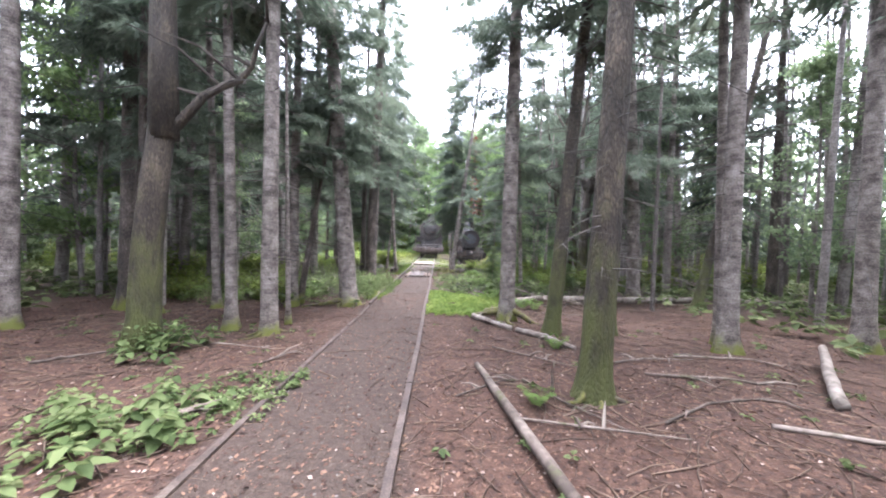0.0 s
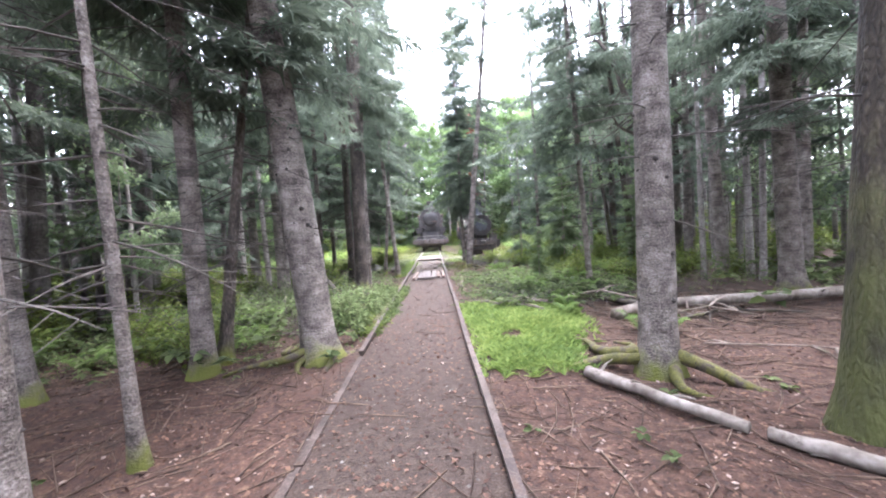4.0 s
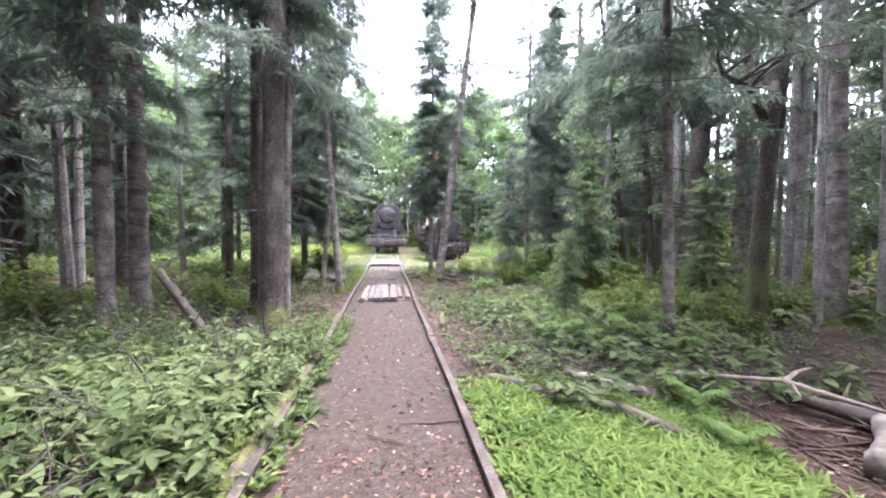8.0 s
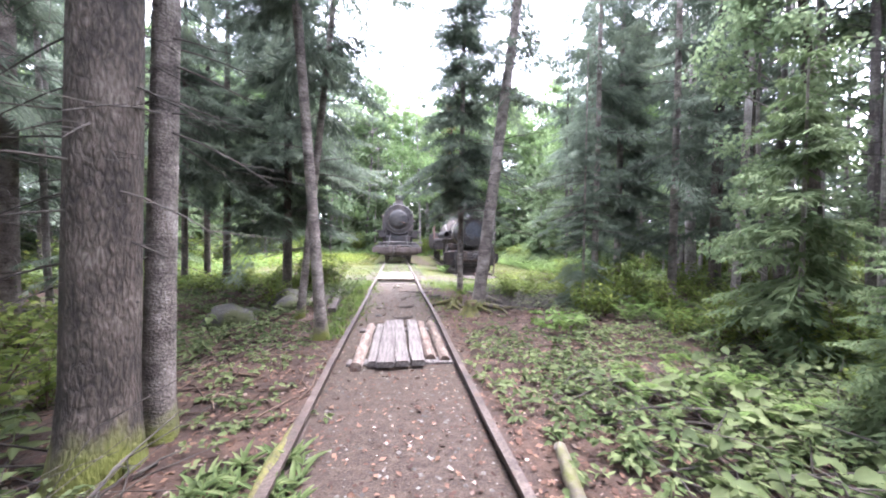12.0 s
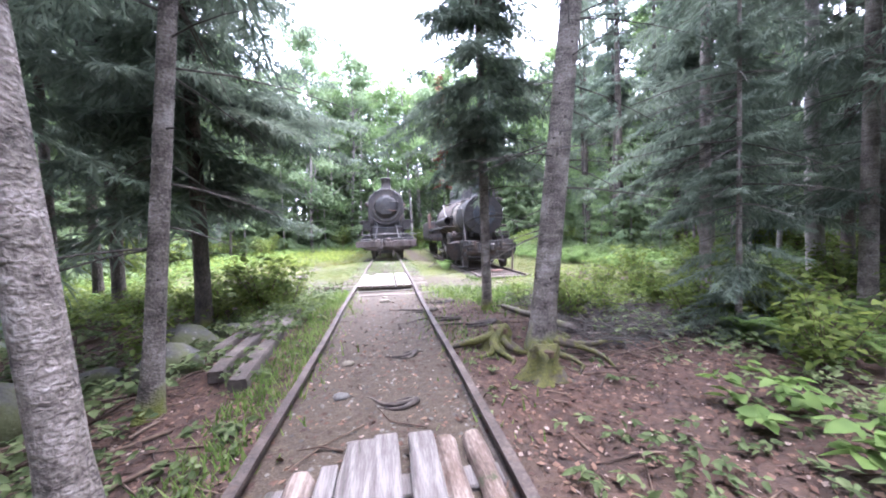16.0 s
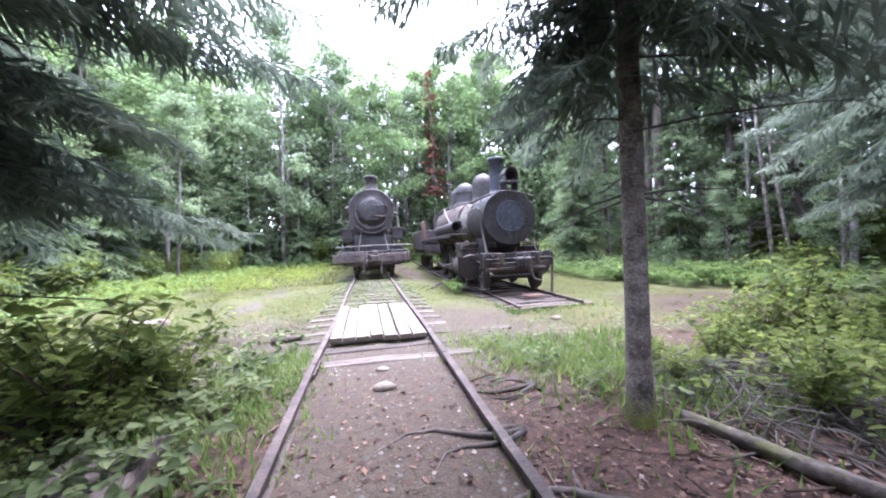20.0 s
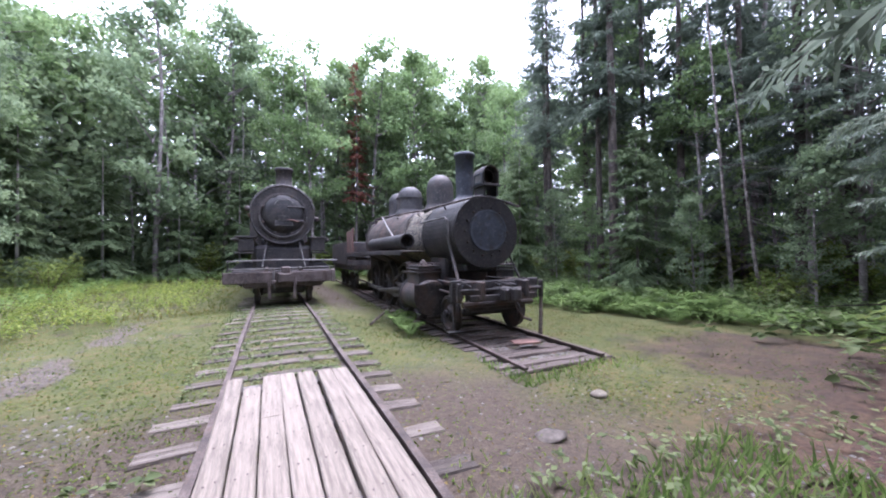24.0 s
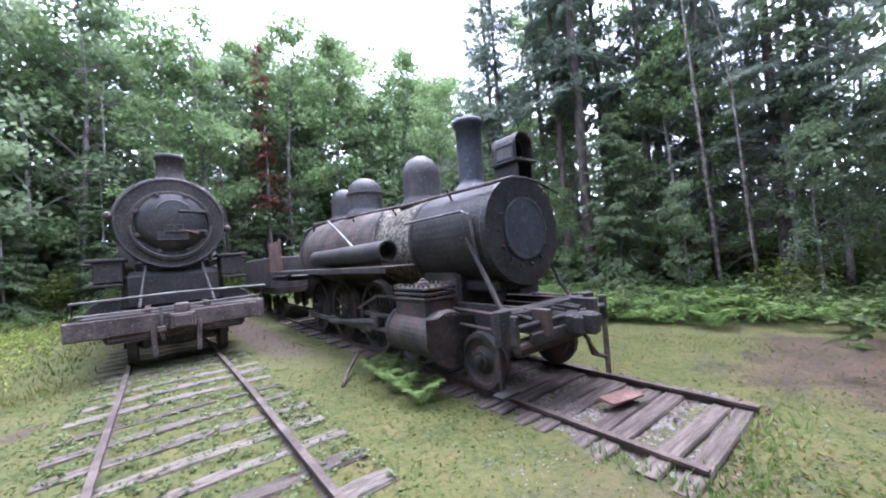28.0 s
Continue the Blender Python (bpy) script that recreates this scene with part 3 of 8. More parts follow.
def tie_mesh(length, width, height, seed):
    r = random.Random(seed)
    bm = bmesh.new()
    cols = 8
    prev = None
    for i in range(cols + 1):
        x = -length / 2 + length * i / cols
        w = width / 2 * (1 + 0.12 * (r.random() - 0.5))
        h = height * (1 + 0.18 * (r.random() - 0.5)) * (0.86 if i in (0, cols) else 1)
        o = 0.012 * (r.random() - 0.5)
        ring = [bm.verts.new((x, o + sx * w * k, z)) for sx, k, z in ((-1, 1, 0), (-1, 1, h * 0.8), (-1, 0.86, h), (-1, 0.1, h * (0.9 + 0.1 * r.random())), (1, 0.86, h), (1, 1, h * 0.8), (1, 1, 0))]
        if prev:
            for k in range(6):
                bm.faces.new((prev[k], ring[k], ring[k + 1], prev[k + 1]))
        else:
            bm.faces.new(ring)
        prev = ring
    bm.faces.new(prev[::-1])
    bmesh.ops.recalc_face_normals(bm, faces=bm.faces)
    me = bpy.data.meshes.new("tie")
    bm.to_mesh(me)
    bm.free()
    me.materials.append(tie_wood)
    return me


TIES = [tie_mesh(2.45, 0.21, 0.12, i) for i in range(5)]


def tie(parent, x, y, z, turn=0.0, short=1.0):
    ob = new("tie", TIES[random.randrange(5)])
    ob.parent = parent
    ob.matrix_local = pose(x, y, z, 0, 0, turn + random.uniform(-1.5, 1.5)) @ Matrix.Diagonal((short, random.uniform(0.85, 1.1), 1, 1))
    return ob


y = 27.5
while y < 42:
    tie(track_1, random.uniform(-0.06, 0.06), y, -0.1, short=1.0)
    y += random.uniform(0.5, 0.62)

track_2 = tagged(new("track_2"), "short end of railway track under the engine, gravel between its ties", "railway track", kind="structure")
track_2.matrix_world = pose(3.83, 30.3, -0.18, 0, 0, -1.6)
for rx in (-0.75, 0.75):
    rail(track_2, rx, 0.02, 24.0, 0.16, "rusty rail")
BROWN_TIES = []
for me in TIES:
    me = me.copy()
    me.materials.clear()
    me.materials.append(rotten_tie)
    BROWN_TIES.append(me)
y = 0.12
while y < 14:
    for gap in (0.0, 0.23):
        ob = tie(track_2, random.uniform(-0.06, 0.06), y + gap, -0.018, short=0.88)
        ob.data = BROWN_TIES[random.randrange(5)]
    y += random.uniform(0.62, 0.8)

# ---- plank decks ----


def plank_mesh(length, width, thick, mat, seed, worn=0.0):
    r = random.Random(seed)
    bm = bmesh.new()
    n = 14
    prev = None
    for i in range(n + 1):
        y = length * i / n
        e1, e2 = worn * (r.random() - 0.5) * width, worn * (r.random() - 0.5) * width
        endw = 0.0 if 0 < i < n else worn * 0.3 * width * r.random()
        x0, x1 = -width / 2 + e1 * 0.4 + endw, width / 2 + e2 * 0.4 - endw
        cup = 0.012 * worn * (r.random() - 0.5) * 4
        ring = [bm.verts.new((x, y, z)) for x, z in ((x0, 0), (x0, thick - 0.008), (x0 + 0.012, thick), ((x0 + x1) / 2, thick + cup), (x1 - 0.012, thick), (x1, thick - 0.008), (x1, 0))]
        if prev:
            for k in range(6):
                bm.faces.new((prev[k], ring[k], ring[k + 1], prev[k + 1]))
            bm.faces.new((prev[6], ring[6], ring[0], prev[0]))
        else:
            bm.faces.new(ring)
        prev = ring
    bm.faces.new(prev[::-1])
    bmesh.ops.recalc_face_normals(bm, faces=bm.faces)
    me = bpy.data.meshes.new("plank")
    bm.to_mesh(me)
    bm.free()
    me.materials.append(mat)
    return me


def nails(parent, spots):
    bm = bmesh.new()
    for x, y, z in spots:
        lathe(bm, [(0, 0.008), (0.004, 0.007), (0.005, 0.0)], (x, y, z), (0, 0, 1), 6)
    tagged(part("nails", bm, steel_rust, parent), kind="stuff")


deck_1 = tagged(new("plank_deck"), "grey rotten crossing deck of planks and split logs between rails", "plank deck")
deck_1.matrix_world = pose(0.0, 19.12, 0.0)
for i, (x, w, y0, y1) in enumerate(((-0.29, 0.1, 0.05, 2.0), (-0.13, 0.2, -0.02, 2.2), (0.07, 0.16, 0.0, 2.24), (0.255, 0.17, 0.02, 2.22))):
    ob = new("plank", plank_mesh(y1 - y0, w, 0.07, plank_old, 20 + i, 0.16))
    ob.parent = deck_1
    ob.matrix_local = pose(x, y0, 0.04 - 0.012 * (i == 0), 0, 0.0, random.uniform(-0.8, 0.8))
for x, r, y0, y1, turn in ((-0.47, 0.075, 0.0, 1.95, -0.05), (0.43, 0.078, 0.25, 2.15, 0.015), (0.605, 0.072, 0.2, 2.2, 0.0)):
    n = 9
    pts = [(x - turn * (k / n), y0 + (y1 - y0) * k / n, 0.035 + 0.008 * math.sin(k * 2.1 + x * 9)) for k in range(n + 1)]
    part("split_log", tube(bmesh.new(), pts, [r * random.uniform(0.88, 1.08) for _ in pts], 12, True, 0.18), rotten_wood, deck_1, "crumbling round log")
for sy in (0.25, 1.85):
    bm = bmesh.new()
    box(bm, (0.05, sy, 0.0), (1.3, 0.18, 0.07), bevel=0.01)
    part("bearer", bm, plank_old, deck_1)

deck_2 = tagged(new("plank_deck"), "pale weathered plank crossing deck with nail rows between rails", "plank deck")
deck_2.matrix_world = pose(0.0, 28.3, 0.0, 0, 0, 0.6)
widths = (0.165, 0.175, 0.19, 0.175, 0.19, 0.175, 0.2)
x = -0.69
spots = []
for i, w in enumerate(widths):
    pieces = [(0.0, 2.9)]
    if i == 1:
        pieces = [(0.0, 2.5)]
    if i == 2:
        pieces = [(0.0, 1.62), (1.64, 2.9)]
    if i == 3:
        pieces = [(0.07, 2.9)]
    for a, b in pieces:
        ob = new("plank", plank_mesh(b - a, w, 0.07, plank_pale, 40 + i, 0.05))
        ob.parent = deck_2
        ob.matrix_local = pose(x + w / 2, a - 0.02 * i + 0.02 * random.random(), 0.055, 0, 0, random.uniform(-0.5, 0.5))
        for k in range(6):
            yy = 0.15 + k * 0.52
            if a + 0.05 < yy < b - 0.05:
                spots += [(x + w * 0.3, yy, 0.124), (x + w * 0.7, yy + 0.03, 0.124)]
    x += w + (0.03 if i == 4 else 0.014)
nails(deck_2, spots)
for sy in (0.2, 1.45, 2.7):
    bm = bmesh.new()
    box(bm, (0, sy, 0.02), (1.36, 0.2, 0.068), bevel=0.01)
    part("bearer", bm, plank_old, deck_2)


# ---- trees ----
def trunk_bm(d, h, lean=(0, 0), seed=0, flare=0.6, seg=12, twigs=0, knots=0, bend=0.0):
    r = random.Random(seed)
    bm = bmesh.new()
    n = 12
    zs = [-0.25, 0.0, 0.12, 0.3, 0.6, 1.1] + [1.1 + (h - 1.1) * (i + 1) / n for i in range(n)]
    prev = None
    ph = [r.uniform(0, 6.28) for _ in range(4)]

    def centre(z):
        q = z / h
        return lean[0] * z + bend * math.sin(q * 3.0 + ph[0]) * q, lean[1] * z + bend * math.cos(q * 2.4 + ph[1]) * q

    def radius(z):
        return d / 2 * (1.04 - 0.72 * max(z, 0) / h)

    for z in zs:
        cx, cy = centre(z)
        ring = []
        for k in range(seg):
            a = 2 * math.pi * k / seg
            fl = flare * max(0, 1 - max(z, 0) / 0.55) ** 2 * (0.45 + 0.55 * max(0, math.cos(2.5 * a + ph[2]))) if z < 0.6 else 0
            rr = radius(z) * (1 + fl * 1.3 + 0.06 * math.sin(3 * a + ph[3] + z * 0.7) + 0.05 * (r.random() - 0.5))
            ring.append(bm.verts.new((cx + rr * math.cos(a), cy + rr * math.sin(a), z)))
        if prev:
            for k in range(seg):
                bm.faces.new((prev[k], prev[(k + 1) % seg], ring[(k + 1) % seg], ring[k]))
        prev = ring
    for f in bm.faces:
        f.smooth = True
    for _ in range(twigs):
        z, a = r.uniform(1.3, min(h * 0.55, 7.5)), r.uniform(0, 6.28)
        cx, cy = centre(z)
        L = r.uniform(0.25, 1.5)
        dx, dy = math.cos(a), math.sin(a)
        dr = r.uniform(-0.35, 0.15)
        p = [(cx + dx * L * s, cy + dy * L * s, z + dr * L * s - 0.16 * L * s * s) for s in (0.02, 0.35, 0.7, 1)]
        tube(bm, p, [0.011, 0.008, 0.005, 0.002], 4, False)
        for s in (0.45, 0.7, 0.85):
            sa = a + r.choice((-1, 1)) * r.uniform(0.5, 1.0)
            q = (cx + dx * L * s, cy + dy * L * s, z + dr * L * s - 0.16 * L * s * s)
            m = L * 0.35
            tube(bm, [q, (q[0] + math.cos(sa) * m, q[1] + math.sin(sa) * m, q[2] - 0.12 * m)], [0.004, 0.0015], 3, False)
    return bm


def conifer_crown(h, z0, reach, branches, seed, detail, droop=1.0):
    """Arrays of a spruce's boughs: drooping limbs hung with flat sprays of twigs."""
    r = np.random.default_rng(seed)
    B, D, N, L, W = [], [], [], [], []
    up = np.array([0, 0, 1.0])
    for z in z0 + (h - z0) * np.sort(r.random(branches) ** 1.1):
        q = (z - z0) / (h - z0)
        Lb = (reach * (1 - q) ** 0.7 + 0.3) * r.uniform(0.55, 1.15)
        if q < 0.1:
            Lb *= r.uniform(0.5, 1.0)
        a = r.uniform(0, 2 * np.pi)
        d = np.array([np.cos(a), np.sin(a), 0.0])
        sd = np.array([-np.sin(a), np.cos(a), 0.0])
        rise, sag = 0.3 * q - 0.06, (0.5 - 0.22 * q) * droop * r.uniform(0.7, 1.3)
        nt = int(5 + Lb * (7.5 if detail else 3.4))
        s = np.linspace(0.08, 1.0, nt)
        P = d * (Lb * s)[:, None] + sd * (0.1 * Lb * r.normal() * s ** 2)[:, None] + up * (z + rise * Lb * s - sag * Lb * s * s + 0.16 * Lb * s ** 4)[:, None]
        B.append(P[:-1]); D.append(unit(P[1:] - P[:-1])); N.append(np.tile(up, (nt - 1, 1)))
        L.append(np.linalg.norm(P[1:] - P[:-1], axis=1) * 1.6); W.append(np.full(nt - 1, 0.03))
        for sg in (-1, 1):
            tl = (0.3 * Lb * (1.08 - s) + 0.16) * r.uniform(0.6, 1.25, nt)
            dd = unit(d * r.uniform(0.4, 0.8, nt)[:, None] + sg * sd * r.uniform(0.5, 1.0, nt)[:, None] + up * r.uniform(-0.75, -0.05, nt)[:, None] * droop)
            nn = np.tile(up, (nt, 1)) + r.normal(0, 0.35, (nt, 3))
            ss = unit(np.cross(dd, nn))
            if detail:
                B.append(P); D.append(dd); N.append(nn); L.append(tl); W.append(np.full(nt, 0.028))
                for f in (0.12, 0.38, 0.66):
                    for s2 in (-1, 1):
                        d2 = unit(dd * 0.8 + ss * s2 * 0.75 - up * 0.2 + r.normal(0, 0.2, (nt, 3)))
                        B.append(P + dd * (tl * f)[:, None]); D.append(d2); N.append(nn)
                        L.append(tl * 0.42 * (1.25 - f) + 0.06); W.append(np.full(nt, 0.02) + 0.03 * tl)
            else:
                B.append(P); D.append(dd); N.append(nn); L.append(tl * 1.15); W.append(tl * 0.12 + 0.03)
                for s2 in (-1, 1):
                    d2 = unit(dd * 0.8 + ss * s2 * 0.7 - up * 0.15 + r.normal(0, 0.2, (nt, 3)))
                    B.append(P + dd * (tl * 0.4)[:, None]); D.append(d2); N.append(nn)
                    L.append(tl * 0.55 + 0.06); W.append(tl * 0.1 + 0.03)
    return blades(np.concatenate(B), np.concatenate(D), np.concatenate(N), np.concatenate(L), np.concatenate(W))


def broadleaf_crown(h, z0, reach, count, seed, size=0.11):
    """Leaves in uneven clumps on spreading limbs; returns the leaves and the limbs' points."""
    r = np.random.default_rng(seed)
    limbs = []
    centres, radii = [], []
    for i in range(26):
        q = r.random() ** 0.8
        z = z0 + (h - z0) * q
        a = r.uniform(0, 2 * np.pi)
        L = reach * (np.sin(np.pi * min(0.97, 0.18 + 0.75 * q)) ** 0.8) * r.uniform(0.45, 1.0)
        tip = np.array([np.cos(a) * L, np.sin(a) * L, z + 0.35 * L])
        limbs.append(((0, 0, z - 0.3 * L), tuple(tip * np.array([0.5, 0.5, 1]) - np.array([0, 0, 0.25 * L])), tuple(tip)))
        for f in (0.55, 0.8, 1.0):
            centres.append(tip * np.array([f, f, 1]) - np.array([0, 0, 0.3 * L * (1 - f)]) + r.normal(0, 0.3, 3))
            radii.append(r.uniform(0.45, 0.95))
    centres, radii = np.array(centres), np.array(radii)
    idx = r.integers(0, len(centres), count)
    off = unit(r.normal(0, 1, (count, 3))) * (r.random(count) ** 0.45)[:, None] * radii[idx][:, None] * np.array([1.2, 1.2, 0.65])
    base = centres[idx] + off
    dr = unit(r.normal(0, 1, (count, 3)) + np.array([0, 0, -0.4]))
    nn = unit(r.normal(0, 0.5, (count, 3)) + np.array([0, 0, 1.0]))
    ln = r.uniform(0.7, 1.4, count) * size
    return blades(base, dr, nn, ln, ln * 0.75), limbs


def crown_mesh(name, v, f, mat):
    ob = soup(name, v, f, mat)
    me = ob.data
    bpy.data.objects.remove(ob)
    return me


CROWN = {
    "low": [crown_mesh("crown", *conifer_crown(13, 1.6, 2.5, 76, 1 + i, True), needles) for i in range(3)],
    "mid": [crown_mesh("crown", *conifer_crown(16, 3.4, 2.2, 66, 11 + i, True), needles) for i in range(4)],
    "high": [crown_mesh("crown", *conifer_crown(18, 6.2, 2.1, 64, 21 + i, False), needles) for i in range(3)],
    "far": [crown_mesh("crown", *conifer_crown(17, 2.2, 2.4, 90, 31 + i, False), needles) for i in range(4)],
    "fir": [crown_mesh("crown", *conifer_crown(8, 0.5, 2.0, 110, 41 + i, False), needles_light) for i in range(2)],
    "sweep": [crown_mesh("crown", *conifer_crown(14, 2.2, 3.0, 185, 71, True, 0.85), needles)],
    "dense": [crown_mesh("crown", *conifer_crown(13, 2.1, 1.7, 200, 72, True, 1.1), needles)],
    "spire": [crown_mesh("crown", *conifer_crown(17, 1.8, 2.1, 68, 75 + i, True, 1.1), needles) for i in range(2)],
    "red": [crown_mesh("crown", *conifer_crown(18, 6, 1.5, 90, 51, False), leaves_red)],
}
LEAFY = []
for i in range(5):
    (v, f), limbs = broadleaf_crown(15, 4.5 if i < 3 else 2.0, 2.6, 5600, 61 + i, 0.21)
    bm = trunk_bm(0.24, 14.0, seed=80 + i, flare=0.4, seg=8, bend=0.5)
    for a, b, c in limbs:
        tube(bm, [a, b, c], [0.05, 0.03, 0.008], 4, False)
    me = bpy.data.meshes.new("trunk")
    bm.to_mesh(me)
    bm.free()
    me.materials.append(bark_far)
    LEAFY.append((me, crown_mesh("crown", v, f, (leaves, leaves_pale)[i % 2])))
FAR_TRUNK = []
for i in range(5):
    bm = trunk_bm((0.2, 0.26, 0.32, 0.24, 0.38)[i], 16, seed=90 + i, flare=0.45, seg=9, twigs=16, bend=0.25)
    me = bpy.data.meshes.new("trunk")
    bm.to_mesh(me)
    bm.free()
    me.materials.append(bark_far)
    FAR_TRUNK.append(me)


def child(name, me, parent, m=None):
    ob = new(name, me)
    ob.parent = parent
    if m:
        ob.matrix_local = m
    return ob


taken = []


def tree(x, y, d, kind, bark, label, lean=(0, 0), h=15.0, twigs=18, knots=0, crown_lift=0.0, bend=0.0, scale=1.0, flare=0.6, squat=1.0):
    """One of the trees beside the path, with a trunk of its own."""
    y = ahead(y)
    t = tagged(new("tree"), label, "tree", group="trees beside the track")
    t.matrix_world = pose(x, y, ground_z(x, y))
    seed = int(x * 37 + y * 101) % 9973
    trunk = part("trunk", trunk_bm(d, h, lean, seed, flare, 14, 0, knots, bend), bark, t)
    if twigs:
        bm = trunk_bm(d, h, lean, seed, flare, 14, twigs + 24, knots, bend)
        cut = [f for f in bm.faces if f.smooth]
        bmesh.ops.delete(bm, geom=cut, context="FACES")
        tagged(part("dead_branchwork", bm, dead_twig, trunk, "dry bare twigs"), kind="stuff")
    if knots:
        kr = random.Random(seed + 1)
        bm = bmesh.new()
        for _ in range(knots):
            z, a = kr.uniform(0.5, 5.5), kr.uniform(0, 6.28)
            rr = d / 2 * (1.04 - 0.72 * z / h)
            q = d * kr.uniform(0.025, 0.085)
            o = Vector((lean[0] * z + rr * 0.97 * math.cos(a), lean[1] * z + rr * 0.97 * math.sin(a), z))
            out, side, up = Vector((math.cos(a), math.sin(a), 0.1)), Vector((-math.sin(a), math.cos(a), 0)), Vector((0, 0, 1))
            rim = []
            for k in range(9):
                b = 2 * math.pi * k / 9
                m = q * kr.uniform(0.7, 1.35)
                rim.append(bm.verts.new(o + side * m * math.cos(b) + up * m * 0.8 * math.sin(b) - out * 0.1 * m))
            tip = bm.verts.new(o + out * (0.012 + 0.35 * q) - up * 0.2 * q)
            for k in range(9):
                bm.faces.new((rim[k], rim[(k + 1) % 9], tip))
        tagged(part("knotwork", bm, knot_mat, trunk, "dark branch knots"), kind="stuff")
    if kind:
        c = CROWN[kind][seed % len(CROWN[kind])]
        k = scale
        m = Matrix.Translation((lean[0] * 5, lean[1] * 5, crown_lift)) @ Matrix.Rotation(seed % 7, 4, "Z") @ Matrix.Diagonal((k, k, squat, 1))
        child("crown", c, t, m)
    taken.append((x, y))
    return t


G, BR, MO = bark_grey, bark_brown, bark_moss
SPRUCE = "grey-barked spruce with knotty trunk and dead twigs"
DARK = "dark rough-barked tree with moss at its foot"
# the stretch where the walk begins
for row in (
    (-5.3, 8.8, 0.42, "mid", BR, DARK), (-6.4, 9.6, 0.34, "high", BR, DARK), (-6.9, 11.0, 0.46, "mid", BR, DARK), (-6.6, 7.4, 0.3, "high", G, SPRUCE),
    (-2.95, 7.95, 0.22, "high", G, SPRUCE, (-0.03, 0)), (-2.72, 10.3, 0.25, "mid", G, SPRUCE), (-4.3, 9.7, 0.18, "high", G, SPRUCE, (-0.05, 0)),
    (6.1, 7.05, 0.3, "high", G, SPRUCE), (6.45, 7.65, 0.19, None, G, SPRUCE, (-0.03, 0)), (9.3, 7.7, 0.33, "high", G, SPRUCE), (8.6, 11.2, 0.25, None, MO, "slanting mossy trunk over the fallen tree", (0.21, 0)), (7.6, 12.7, 0.4, "mid", G, SPRUCE, (-0.05, 0)), (9.9, 14.6, 0.28, "high", G, SPRUCE),
    (8.3, 15.3, 0.3, "high", G, SPRUCE, (-0.06, 0)), (11.2, 15.8, 0.28, "high", G, SPRUCE, (-0.05, 0)), (12.9, 13.4, 0.33, "high", BR, DARK), (-7.9, 15.6, 0.45, "mid", BR, DARK), (-4.2, 16.2, 0.24, "mid", G, SPRUCE),
):
    tree(*row)
tree(-2.0, 7.48, 0.29, "high", G, "grey spruce with banded bark and mossy roots", lean=(-0.008, 0.0), knots=30, flare=0.4)
tree(-2.03, 8.4, 0.1, None, G, "thin young dead spruce stem", h=7, twigs=10, lean=(-0.03, 0))
tree(-2.65, 10.6, 0.17, None, BR, "short leaning dead trunk", h=5.5, lean=(0.15, 0.0), twigs=6)
tree(-1.32, 10.62, 0.45, "mid", G, "large knotty grey spruce with mossy buttress roots", lean=(-0.09, 0), knots=70, h=17, crown_lift=0.6)
tree(2.72, 9.45, 0.37, "mid", G, "pale grey spruce with mossy foot", lean=(0.0, 0.0), knots=40, h=17, crown_lift=1.5, flare=0.45)
tree(3.38, 8.1, 0.29, "high", MO, "leaning dark trunk furred with moss", lean=(0.08, 0.02), h=16, flare=0.4)
tree(4.7, 8.5, 0.33, "high", MO, "dark trunk furred with moss", lean=(0.012, 0.0), h=16, flare=0.4)
tree(2.97, 5.2, 0.36, "high", MO, "large dark tree with furrowed mossy bark", lean=(0.04, 0.02), h=16, flare=0.45)
# middle stretch
for row in (
    (-9.8, 21.2, 0.5, "far", BR, DARK), (-8.2, 23.6, 0.42, "mid", G, SPRUCE), (-4.95, 18.2, 0.34, "mid", G, SPRUCE), (-2.4, 17.4, 0.24, "high", BR, SPRUCE), (-5.0, 23.4, 0.24, "spire", BR, SPRUCE),
    (9.6, 18.4, 0.28, "mid", G, SPRUCE), (12.2, 26.0, 0.36, "low", BR, DARK), (13.4, 22.2, 0.36, "mid", G, SPRUCE), (5.7, 24.6, 0.18, "spire", G, SPRUCE), (9.6, 24.6, 0.32, "spire", BR, DARK),
    (8.7, 20.4, 0.24, "high", MO, SPRUCE, (-0.1, 0)), (8.15, 20.9, 0.16, None, MO, SPRUCE, (-0.14, 0)), (7.0, 23.2, 0.2, "spire", G, SPRUCE), (10.9, 21.6, 0.3, "high", BR, DARK), (7.6, 26.4, 0.24, "dense", G, SPRUCE),
):
    tree(*row)
tree(4.35, 22.8, 0.07, "low", G, "young slim spruce among the ferns", h=6, twigs=8, scale=0.35, crown_lift=-0.9, squat=0.42)
tree(4.3, 14.7, 0.15, "mid", G, "slim spruce with dead lower twigs", lean=(-0.05, 0), twigs=34, h=13)
tree(-1.97, 16.75, 0.41, "mid", BR, "broad rough-barked conifer close beside the path", h=19, knots=4, crown_lift=0.8, lean=(0.02, 0), flare=0.4)
tree(-1.84, 17.15, 0.21, None, G, "slim birch with peeling bark", h=13, flare=0.3, lean=(0.015, 0))
tree(-1.14, 19.83, 0.17, "low", G, "slim leaning pale tree with mossy foot", lean=(-0.08, -0.01), h=14, twigs=0, crown_lift=2.6, scale=0.75)
tree(1.88, 23.1, 0.29, "mid", G, "leaning grey spruce on raised roots beside a sawn stump", lean=(0.118, 0.0), knots=46, h=16, crown_lift=1.6, flare=0.6, twigs=44)
